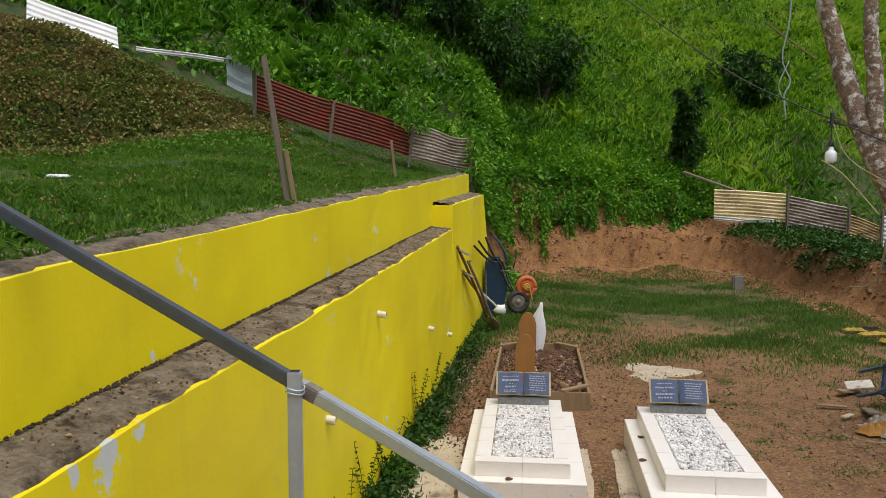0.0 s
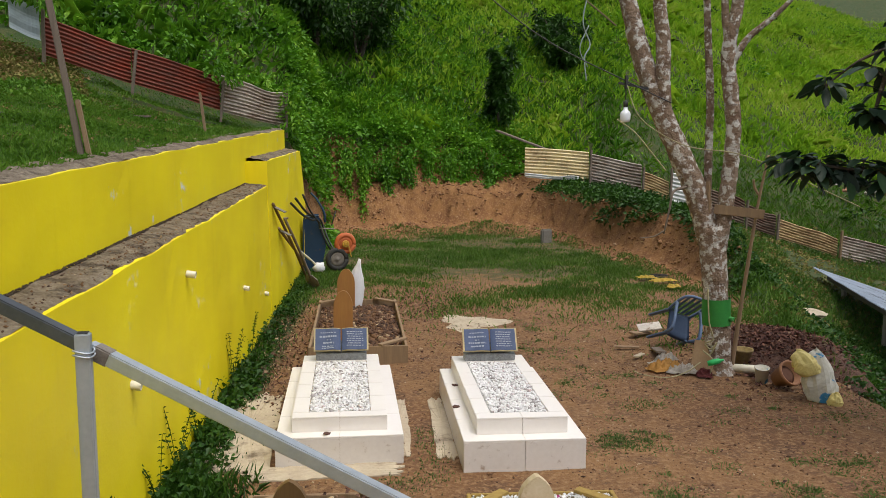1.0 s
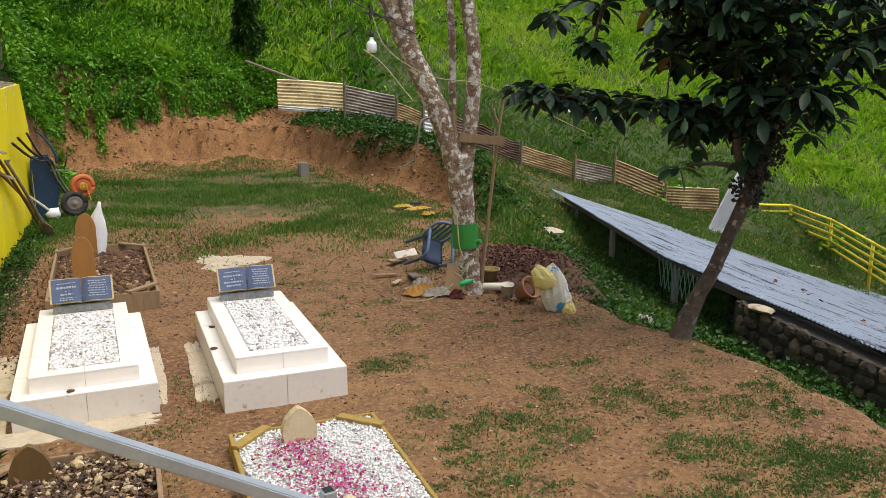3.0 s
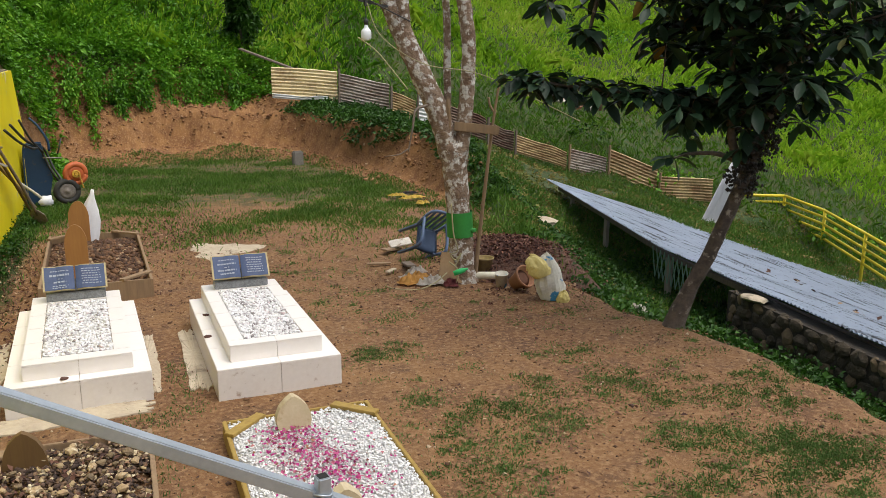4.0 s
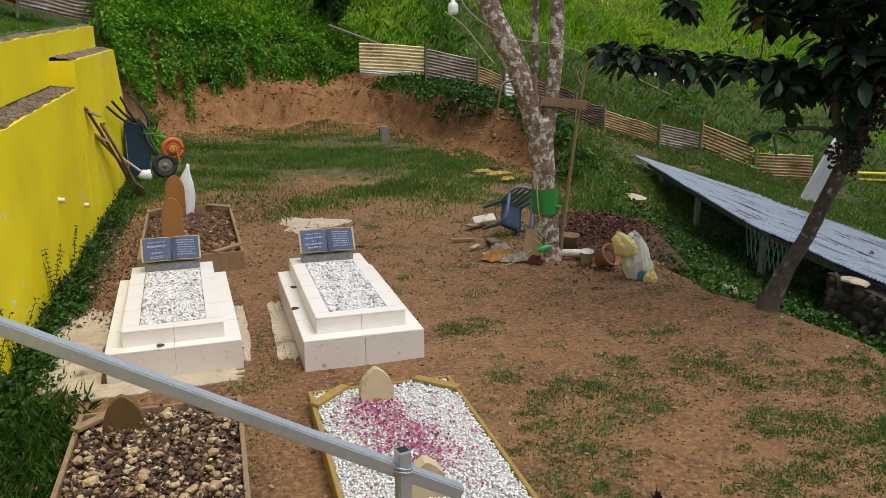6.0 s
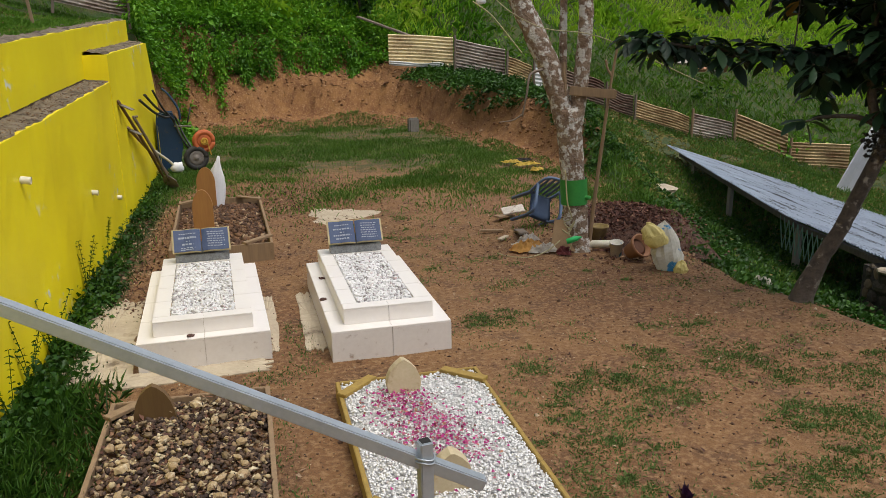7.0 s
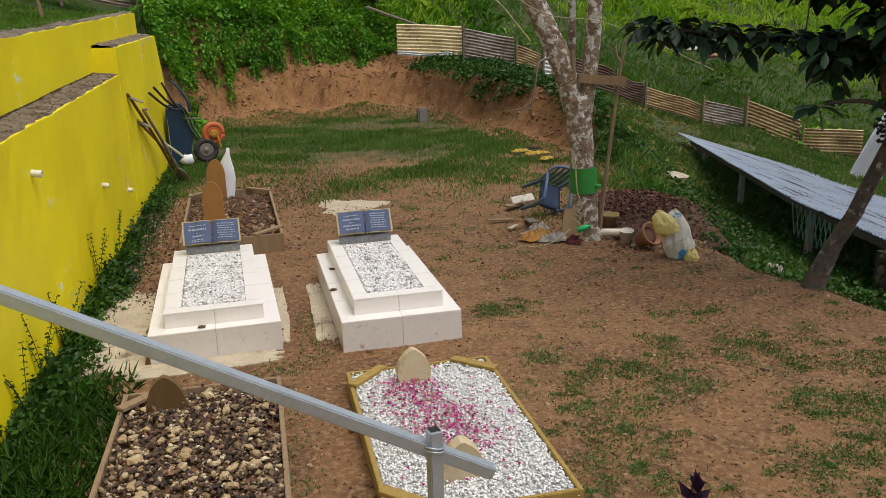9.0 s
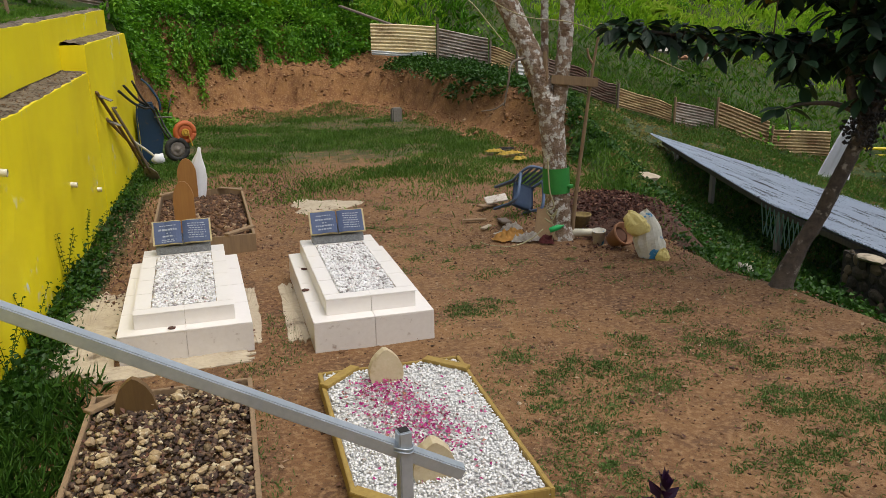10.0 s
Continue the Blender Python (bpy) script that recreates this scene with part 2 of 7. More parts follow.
DULLSTONE = mottled("brown_stone", (0.2, 0.14, 0.075), (0.12, 0.085, 0.05), 8, 0.95, fine=40, bump=0.6)
# mortar of the same wall, with that shade in its colour too
MORTAR = mottled("shaded_old_mortar", (0.06, 0.048, 0.034), (0.028, 0.023, 0.017), 4, 0.95, fine=22, bump=0.8, depth=0.03)
REDZINC = rusty("red_rusted_zinc", (0.14, 0.075, 0.06), (0.34, 0.05, 0.02), 0.36, 0.58)
MIXZINC = rusty("half_rusted_zinc", (0.56, 0.50, 0.43), (0.17, 0.075, 0.04), 0.40, 0.60)
YELZINC = rusty("yellow_rusted_zinc", (0.66, 0.50, 0.26), (0.24, 0.09, 0.03), 0.40, 0.60)
BRIGHTZINC = rusty("pale_yellow_zinc", (0.82, 0.68, 0.40), (0.30, 0.12, 0.035), 0.47, 0.64)
DARKZINC = rusty("dark_rusted_zinc", (0.32, 0.25, 0.2), (0.15, 0.065, 0.04), 0.36, 0.55)
ROOFZINC = rusty("grey_zinc_roof", (0.40, 0.46, 0.55), (0.05, 0.05, 0.055), 0.535, 0.575, 0.35, 0.5, (1.6, 0.3, 1))
GRASS = foliage("lawn_grass", [(0.0, (0.04, 0.10, 0.012)), (0.5, (0.085, 0.18, 0.022)), (0.85, (0.145, 0.25, 0.038)), (1.0, (0.26, 0.25, 0.08))], 0.6, 0.3, 0.9)
YARDGRASS = foliage("trodden_grass", [(0.0, (0.045, 0.09, 0.018)), (0.5, (0.09, 0.16, 0.035)), (0.85, (0.14, 0.215, 0.06)), (1.0, (0.24, 0.21, 0.10))], 0.7, 0.25, 1.4)
TERRACEGRASS = foliage("terrace_grass_blades", [(0.0, (0.045, 0.11, 0.008)), (0.45, (0.09, 0.21, 0.014)), (0.8, (0.15, 0.27, 0.025)), (1.0, (0.27, 0.26, 0.07))], 0.6, 0.35, 0.7)
# bright yellow-green grass; the sun on the right hillside is put into its colour
SUNLITGRASS = foliage("sunlit_tall_grass", [(0.0, (0.09, 0.22, 0.010)), (0.3, (0.22, 0.43, 0.02)), (0.65, (0.38, 0.58, 0.035)), (1.0, (0.58, 0.64, 0.12))], 0.6, 0.45, 0.25)
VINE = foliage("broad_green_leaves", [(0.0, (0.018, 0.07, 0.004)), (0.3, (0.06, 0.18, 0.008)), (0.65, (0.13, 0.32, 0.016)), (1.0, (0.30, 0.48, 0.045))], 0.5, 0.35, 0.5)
# dark green blades, deepened for the shade among them at the wall's foot
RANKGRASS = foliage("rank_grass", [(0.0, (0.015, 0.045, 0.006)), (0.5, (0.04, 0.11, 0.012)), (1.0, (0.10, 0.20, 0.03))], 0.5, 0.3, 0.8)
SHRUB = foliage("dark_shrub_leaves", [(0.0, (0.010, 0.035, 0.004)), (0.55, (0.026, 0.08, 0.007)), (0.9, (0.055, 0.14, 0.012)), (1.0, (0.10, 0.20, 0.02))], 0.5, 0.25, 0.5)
DRYWEED = foliage("half_dry_weeds", [(0.0, (0.055, 0.075, 0.014)), (0.3, (0.13, 0.155, 0.03)), (0.6, (0.23, 0.20, 0.06)), (0.82, (0.27, 0.165, 0.075)), (1.0, (0.42, 0.29, 0.15))], 0.8, 0.2, 0.8)
BIGLEAF = foliage("dark_glossy_leaves", [(0.0, (0.008, 0.020, 0.010)), (0.6, (0.016, 0.040, 0.018)), (0.985, (0.04, 0.085, 0.035)), (1.0, (0.25, 0.14, 0.02))], 0.48, 0.12)
PURPLE = foliage("purple_leaves", [(0.0, (0.02, 0.008, 0.025)), (1.0, (0.06, 0.02, 0.06))], 0.4, 0.1)
DARKBARK = mottled("dark_mottled_bark", (0.035, 0.027, 0.022), (0.11, 0.085, 0.065), 6, 0.9, fine=22, bump=0.8, depth=0.02, spots=((0.28, 0.25, 0.21), 9, 0.58, 0.66))
FIG = material("dark_fruit", (0.018, 0.014, 0.012), 0.6)
TILE = mottled("cream_tile", (0.80, 0.755, 0.715), (0.76, 0.71, 0.665), 2, 0.28, fine=30, bump=0.02)
TILESIDE = mottled("grimy_cream_tile", (0.72, 0.67, 0.63), (0.64, 0.585, 0.54), 2, 0.3, fine=30, bump=0.02, spots=((0.34, 0.25, 0.19), 16, 0.62, 0.80))
GROUT = mottled("grout", (0.42, 0.33, 0.22), (0.34, 0.26, 0.17), 12, 0.9)
# steel for the upper rail, its shaded underside put into a darker colour
SHADEDSTEEL = mottled("shaded_dark_steel", (0.10, 0.11, 0.13), (0.07, 0.078, 0.09), 6, 0.5, 0.5, fine=60, bump=0.03)
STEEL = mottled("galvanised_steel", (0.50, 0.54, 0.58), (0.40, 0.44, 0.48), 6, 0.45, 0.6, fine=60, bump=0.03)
BARK = mottled("pale_blotched_bark", (0.15, 0.09, 0.055), (0.30, 0.215, 0.15), 6, 0.9, fine=22, bump=1.0, depth=0.05, spots=((0.58, 0.55, 0.50), 13, 0.50, 0.58))


def painted_wall():
    """Yellow masonry paint with flaked white patches, grime runs and an uneven trowelled face."""
    m = material("yellow_masonry_paint", (0.78, 0.60, 0.004), 0.5)
    g = Graph(m)
    n1, n2, n3 = g.noise(0.6, 3), g.noise(6, 5), g.noise(40, 4)
    c = g.mix(g.ramp(n1, [(0.35, (0, 0, 0)), (0.65, (1, 1, 1))]), (0.88, 0.735, 0.003), (0.77, 0.615, 0.003))
    mp = g.node("ShaderNodeMapping")
    mp.inputs["Scale"].default_value = (3, 3, 0.35)
    g.link(g.place(), mp.inputs["Vector"])
    runs = g.ramp(g.noise(2.0, 4, mp.outputs[0]), [(0.58, (0, 0, 0)), (0.8, (1, 1, 1))])
    c = g.mix(g.math("MULTIPLY", runs, 0.09), c, (0.24, 0.17, 0.02))
    flake = g.math("MULTIPLY", g.ramp(n2, [(0.59, (0, 0, 0)), (0.64, (1, 1, 1))]), g.ramp(g.noise(0.9, 2), [(0.57, (0, 0, 0)), (0.66, (1, 1, 1))]))
    for cx, cy, cz, rad in FLAKES:
        far = g.t.nodes.new("ShaderNodeVectorMath")
        far.operation = "DISTANCE"
        g.link(g.place(), far.inputs[0])
        far.inputs[1].default_value = (cx, cy, cz)
        near = g.math("SUBTRACT", 1.0, g.math("DIVIDE", far.outputs["Value"], rad))
        spot = g.ramp(g.math("ADD", near, g.math("MULTIPLY", g.math("SUBTRACT", g.noise(16, 5), 0.5), 2.4)), [(0.55, (0, 0, 0)), (0.68, (1, 1, 1))])
        flake = g.math("MAXIMUM", flake, g.math("MULTIPLY", spot, g.ramp(near, [(0.0, (0, 0, 0)), (0.1, (1, 1, 1))])))
    g.color(g.mix(flake, c, (0.60, 0.63, 0.60)))
    g.bump(g.math("ADD", g.math("MULTIPLY", n2, 0.7), g.math("MULTIPLY", n3, 0.3)), 0.25, 0.02)
    return m


FLAKES = [(-1.29, 2.73, 1.54, 0.17), (-1.25, 2.94, 1.59, 0.09), (-1.32, 2.52, 1.57, 0.07), (-0.99, 6.41, 1.79, 0.12), (-0.89, 7.01, 1.86, 0.07), (-1.44, 3.63, 1.72, 0.05)]
YELLOW = painted_wall()
HUMUSBITS = mottled("dark_soil_crumbs", (0.05, 0.033, 0.018), (0.028, 0.02, 0.012), 30, 0.95)
BUFFSTONE = mottled("buff_stone", (0.46, 0.35, 0.19), (0.30, 0.20, 0.11), 14, 0.9, fine=60, bump=0.5, spots=((0.6, 0.52, 0.36), 20, 0.56, 0.66))

# ---- shape of the land ----
WALL_P = np.array([-0.9, 5.1])
WALL_D = np.array([0.161, 0.987])
WALL_N = np.array([0.987, -0.161])


def along_wall(x, y):
    """Distance along the retaining wall, and out from its lower face (positive on the yard's side)."""
    dx, dy = x - WALL_P[0], y - WALL_P[1]
    return dx * WALL_D[0] + dy * WALL_D[1], dx * WALL_N[0] + dy * WALL_N[1]


def wall_point(v, u, z):
    p = WALL_P + WALL_D * v + WALL_N * u
    return Vector((p[0], p[1], z))


def upper_top(v):
    return 2.29 + 0.044 * v


def lower_top(v):
    return 1.69 + 0.033 * v


# heading, then distance and height of: foot of the rise, its crest, a shelf, a second crest, mid slope, ridge
LAND = [
    (-80, (14, 2.9), (16, 4.9), (19, 5.6), (24, 8.0), (40, 15), (75, 24)),
    (-40, (14, 3.0), (16.2, 5.4), (18, 5.9), (22, 8.0), (36, 16), (75, 25)),
    (-25, (14.8, 3.0), (17, 5.35), (18.3, 5.7), (22, 8.0), (36, 16), (75, 25)),
    (-13, (16.4, 3.7), (17.2, 4.0), (18, 4.3), (21, 6.5), (36, 15), (75, 24)),
    (-5, (18, 3.15), (19, 3.3), (19.8, 3.6), (23, 6.0), (38, 14.5), (75, 23)),
    (2.6, (19, 2.5), (20.2, 2.6), (21, 2.7), (24, 5.0), (40, 14), (75, 22)),
    (5, (21.7, 0.3), (22.0, 1.05), (22.8, 1.65), (23.4, 2.8), (42, 12), (80, 20.5)),
    (9, (22.5, 0.3), (22.75, 1.05), (23.5, 1.65), (24.1, 2.8), (43, 12), (80, 20.5)),
    (13, (23.5, 0.3), (23.75, 1.05), (24.6, 1.65), (25.2, 2.7), (44, 12), (80, 20.5)),
    (18, (23.9, 0.3), (24.1, 1.0), (24.9, 1.55), (25.5, 2.3), (44, 12), (80, 20.5)),
    (21, (23.2, 0.3), (23.5, 1.0), (24.2, 1.35), (25.0, 1.9), (45, 12), (80, 21)),
    (26.5, (18.6, 0.2), (19.4, 1.1), (22, 1.0), (24.5, 1.2), (45, 11), (80, 21)),
    (31.5, (15.8, 0.0), (17.0, 0.95), (20, 0.75), (25, 0.45), (46, 9), (85, 21)),
    (36.5, (11.5, 0.0), (13.5, 0.15), (17, -0.3), (25, -0.25), (46, 7.5), (85, 20)),
    (41, (8.9, 0.0), (10.2, -0.3), (16, -1.2), (25.5, -0.9), (47, 6.5), (90, 18)),
    (44, (8.2, 0.0), (9.4, -0.55), (16, -1.5), (25.5, -1.1), (47, 6), (90, 18)),
    (52.5, (7.45, 0.0), (8.5, -0.85), (14, -1.9), (26, -2.2), (47, 4), (90, 14)),
    (57, (6.8, 0.0), (7.9, -0.85), (14, -2.0), (25, -2.9), (46, 3), (90, 12)),
    (62.5, (6.1, 0.0), (7.3, -0.85), (13, -2.2), (24, -3.6), (45, 1.5), (90, 11)),
    (100, (5.6, 0.0), (7.0, -0.8), (13, -2.2), (24, -4.0), (45, 0), (90, 8)),
]


def profile(az, d):
    """Height of the land at a heading (degrees, to the right of +y) and a distance from the viewpoint."""
    keys = np.array([row[0] for row in LAND], float)
    kd = [np.interp(az, keys, [row[1 + i][0] for row in LAND]) for i in range(6)]
    kz = [np.interp(az, keys, [row[1 + i][1] for row in LAND]) for i in range(6)]
    z = np.zeros_like(d)
    for i in range(5):
        f = np.clip((d - kd[i]) / (kd[i + 1] - kd[i]), 0, 1)
        z = np.where(d >= kd[i], kz[i] + (kz[i + 1] - kz[i]) * f, z)
    return np.where(d > kd[5], kz[5], z), kd[0], kz[0], kd[1]


def wobble(x, y, s, seed=0.0):
    """Cheap smooth irregularity between about -1 and 1."""
    return (np.sin(x * s + 1.3 * seed + 1.7 * np.sin(y * s * 0.7 + seed)) + np.sin(y * s * 1.13 + 2.1 * seed + 1.3 * np.sin(x * s * 0.83 + 0.5))
            + 0.6 * np.sin((x + y) * s * 1.9 + seed) + 0.5 * np.sin((x - 1.3 * y) * s * 2.7 + 3 * seed)) / 3.1


def land(x, y):
    x, y = np.asarray(x, float), np.asarray(y, float)
    az, d = np.degrees(np.arctan2(x, y)), np.hypot(x, y)
    bumpy = np.clip((d - 4) / 20, 0, 1)
    d2 = d + bumpy * (0.45 * wobble(x, y, 0.9, 2.0) + 0.28 * wobble(x, y, 2.9, 6.0))
    z, foot, zfoot, crest = profile(az, d2)
    v, u = along_wall(x, y)
    # terrace above the wall: a lawn that climbs from the wall's top to the foot of the rise
    edge = upper_top(np.clip(v, -12, 11.3)) - 0.03
    f = np.clip(-(u + 0.5) / np.maximum(-(u + 0.5) + np.maximum(foot - d2, 0), 0.4), 0, 1)
    lawn = edge + (zfoot - edge) * f
    terrace = np.where(d2 < foot, lawn, z)
    left = (u < -0.42) & (v < 11.3)
    z = np.where(left & (az < 8), np.where(d2 < foot, terrace, np.maximum(z, edge)), z)
    z = np.where(~left & (d2 < foot), 0.0, z)
    # the toe of the cut bank, where fallen earth lies
    toe = np.clip((d2 - foot + 1.5) / 1.5, 0, 1) ** 1.6 * np.clip(zfoot, 0, 0.3) * (az > 4)
    z = np.where(~left & (d2 < foot), toe, z)
    behind = (y < 0) & (u < -0.42)
    z = np.where(behind, edge, z)
    # the slope below the viewpoint
    near = np.clip((2.7 - y) / 2.2, 0, 1) * np.clip((u + 0.4) / 0.4, 0, 1) * np.clip((4.5 - x) / 3.0, 0, 1)
    z = z + near * 0.85
    z = z + 0.02 * wobble(x, y, 2.3) + bumpy * 0.10 * wobble(x, y, 1.1, 1.0) * (d2 > foot)
    # rough terraces where the earth was cut by hand
    z = z + 0.05 * np.sin(6.6 * z + 0.9 * wobble(x, y, 0.7, 5.0)) * np.clip((z - 0.05) / 0.4, 0, 1) * np.clip((2.1 - z) / 0.5, 0, 1) * (d > 15) * (d < 26) * (az > 4) * (az < 30)
    z = z + (0.07 * wobble(x, y, 4.6, 3.0) + 0.06 * wobble(x, y, 9.5, 7.0)) * np.clip((d2 - foot + 0.1) / 0.3, 0, 1) * (d < 26) * (az > 4) * (az < 36)
    far = np.clip((d - 26) / 20, 0, 1)
    return z + far * 0.8 * wobble(x, y, 0.16, 4.0)


def spaced(lo, hi, fine_lo, fine_hi, step, grow=1.16):
    mid = list(np.arange(fine_lo, fine_hi + 1e-6, step))
    a, s = [], step
    while (a[-1] if a else fine_lo) > lo:
        s *= grow
        a.append((a[-1] if a else fine_lo) - s)
    b, s = [], step
    while (b[-1] if b else fine_hi) < hi:
        s *= grow
        b.append((b[-1] if b else fine_hi) + s)
    return np.array(a[::-1] + mid + b)


def grid_mesh(name, xs, ys, fn):
    gx, gy = np.meshgrid(xs, ys)
    co = np.stack([gx, gy, fn(gx, gy)], -1).reshape(-1, 3)
    nx, ny = len(xs), len(ys)
    i = (np.arange(ny - 1)[:, None] * nx + np.arange(nx - 1)[None, :]).ravel()
    quads = np.stack([i, i + 1, i + nx + 1, i + nx], 1)
    return quick_mesh(name, co, quads)


def quick_mesh(name, co, faces):
    """A mesh out of numpy arrays of places and equal-sided faces."""
    me = bpy.data.meshes.new(name)
    k = faces.shape[1]
    me.vertices.add(len(co))
    me.vertices.foreach_set("co", np.ascontiguousarray(co, dtype=np.float32).ravel())
    me.loops.add(faces.size)
    me.loops.foreach_set("vertex_index", np.ascontiguousarray(faces, dtype=np.int32).ravel())
    me.polygons.add(len(faces))
    me.polygons.foreach_set("loop_start", np.arange(0, faces.size, k, dtype=np.int32))
    me.update(calc_edges=True)
    return me


XS = spaced(-300, 400, -9.0, 21.0, 0.17)
YS = spaced(-200, 500, -0.5, 29.0, 0.17)
ground_mesh = grid_mesh("ground", XS, YS, land)
ground_mesh.polygons.foreach_set("use_smooth", np.ones(len(ground_mesh.polygons), dtype=bool))
ground_mesh.materials.append(SOIL)
ground = tagged(new("ground", ground_mesh), "bare reddish-brown earth yard with grassy banks and hillside", "ground", kind="structure")


def cover_masks(x, y):
    """Where growth covers the ground or shade darkens the wall's foot, and where the bank is cut to raw clay."""
    az, d = np.degrees(np.arctan2(x, y)), np.hypot(x, y)
    ang = np.array([row[0] for row in LAND], float)
    k = [np.interp(az, ang, [row[1 + i][0] for row in LAND]) for i in range(6)]
    v, u = along_wall(x, y)
    terrace = ((u < -0.45) & (v < 11.3)) | ((az < 2.8) & (u < -0.3))
    cut = np.clip((d - k[0] + 1.5) / 0.8, 0, 1) * np.clip((k[2] + 0.7 - d) / 0.4, 0, 1) * np.clip((az - 3) / 1.5, 0, 1) * np.clip((33.5 - az) / 2, 0, 1)
    wild = np.where(az < 33, d > k[2] + 0.5, d > k[0] + 0.3)
    lawn = np.clip((d - 12.5) / 3.0, 0, 1) * 0.55 * (d < k[0] - 0.6)
    # darker strip at the wall's foot, growth and its shade put into one colour
    foot = np.clip((0.62 - u) / 0.35, 0, 1) * (u > -0.3) * (d < 20) * 0.85
    return np.where(terrace, 0.75, np.maximum(np.maximum(np.where(wild, 1.0, 0.0), foot), lawn)) * (1 - cut), cut


flat = np.empty(len(ground_mesh.vertices) * 3, dtype=np.float32)
ground_mesh.vertices.foreach_get("co", flat)
flat = flat.reshape(-1, 3)
for key, values in zip(("turf", "cut"), cover_masks(flat[:, 0].astype(float), flat[:, 1].astype(float))):
    ground_mesh.attributes.new(key, "FLOAT", "POINT").data.foreach_set("value", np.ascontiguousarray(values, dtype=np.float32))


# ---- helpers for things ----
def finish(name, bm, mat, smooth=False, bevel=0.0):
    if bevel:
        bmesh.ops.bevel(bm, geom=[e for e in bm.edges if len(e.link_faces) == 2 and e.calc_face_angle(0) > 0.6], offset=bevel, segments=2, affect="EDGES", clamp_overlap=True)
    bmesh.ops.recalc_face_normals(bm, faces=bm.faces[:])
    me = bpy.data.meshes.new(name)
    bm.to_mesh(me)
    bm.free()
    me.materials.append(mat)
    if smooth:
        me.polygons.foreach_set("use_smooth", np.ones(len(me.polygons), dtype=bool))
    return me


def part(name, bm, mat, parent=None, label="", smooth=False, bevel=0.0, m=None):
    """Links a bmesh as one mesh object, under a thing or a part."""
    ob = new(name, finish(name, bm, mat, smooth, bevel))
    if parent is not None:
        ob.parent = parent
    if m is not None:
        ob.matrix_basis = m
    return tagged(ob, label)


def thing(name, label, category, at=(0, 0, 0), turn=0.0, group="", kind="", m=None):
    e = new(name)
    e.empty_display_size = 0.1
    e.matrix_basis = m if m is not None else pose(*at, 0, 0, turn)
    return tagged(e, label, category, group, kind)


def box(w, l, h, at=(0, 0, 0), m=None, bm=None):
    """A box with its base's centre at a place."""
    bm = bm or bmesh.new()
    k = Matrix.Translation(Vector(at) + Vector((0, 0, h / 2))) @ Matrix.Diagonal((w, l, h, 1))
    bmesh.ops.create_cube(bm, size=1, matrix=(m @ k) if m is not None else k)
    return bm


def beam(a, b, w, h=None, bm=None, twist=0.0):
    """A squared bar from a to b."""
    a, b = Vector(a), Vector(b)
    bm = bm or bmesh.new()
    m = Matrix.Translation((a + b) / 2) @ (b - a).to_track_quat("Z", "Y").to_matrix().to_4x4() @ Matrix.Rotation(twist, 4, "Z")
    bmesh.ops.create_cube(bm, size=1, matrix=m @ Matrix.Diagonal((w, h or w, (b - a).length, 1)))
    return bm


def tube(points, radii, sides=10, bm=None, cap=True, wob=0.0, seed=0):
    """A round, tapered tube along a line of places."""
    bm = bm or bmesh.new()
    pts = [Vector(p) for p in points]
    if isinstance(radii, (int, float)):
        radii = [radii] * len(pts)
    rng = random.Random(seed)
    rings, side = [], None
    for i, p in enumerate(pts):
        d = (pts[min(i + 1, len(pts) - 1)] - pts[max(i - 1, 0)]).normalized()
        if side is None:
            side = d.orthogonal().normalized()
        side = (side - d * side.dot(d)).normalized()
        up = d.cross(side)
        ring = []
        for k in range(sides):
            a = 2 * math.pi * k / sides
            r = radii[i] * (1 + wob * rng.uniform(-1, 1))
            ring.append(bm.verts.new(p + side * math.cos(a) * r + up * math.sin(a) * r))
        rings.append(ring)
    for a, b in zip(rings, rings[1:]):
        for k in range(sides):
            bm.faces.new((a[k], a[(k + 1) % sides], b[(k + 1) % sides], b[k]))
    if cap:
        bm.faces.new(rings[0][::-1])
        bm.faces.new(rings[-1])
    return bm


def bent(points, n=6):
    """A smooth line through a few places."""
    P = [Vector(p) for p in points]
    P = [P[0] * 2 - P[1]] + P + [P[-1] * 2 - P[-2]]
    out = []
    for i in range(1, len(P) - 2):
        for k in range(n):
            t = k / n
            a, b, c, d = P[i - 1:i + 3]
            out.append(0.5 * (2 * b + (c - a) * t + (2 * a - 5 * b + 4 * c - d) * t * t + (3 * b - a - 3 * c + d) * t ** 3))
    return out + [P[-2]]


def lathe(profile, sides=20, bm=None):
    bm = bm or bmesh.new()
    rings = [[bm.verts.new((r * math.cos(2 * math.pi * k / sides), r * math.sin(2 * math.pi * k / sides), z)) for k in range(sides)] for r, z in profile]
    for a, b in zip(rings, rings[1:]):
        for k in range(sides):
            bm.faces.new((a[k], a[(k + 1) % sides], b[(k + 1) % sides], b[k]))
    bm.faces.new(rings[0][::-1])
    return bm


def prism(outline, depth, bm=None, m=None):
    """An outline in x and z, given a depth along y."""
    bm = bm or bmesh.new()
    a = [bm.verts.new((x, -depth / 2, z)) for x, z in outline]
    b = [bm.verts.new((x, depth / 2, z)) for x, z in outline]
    bm.faces.new(a)
    bm.faces.new(b[::-1])
    for i in range(len(a)):
        j = (i + 1) % len(a)
        bm.faces.new((a[j], a[i], b[i], b[j]))
    if m is not None:
        bmesh.ops.transform(bm, matrix=m, verts=bm.verts[:])
    return bm


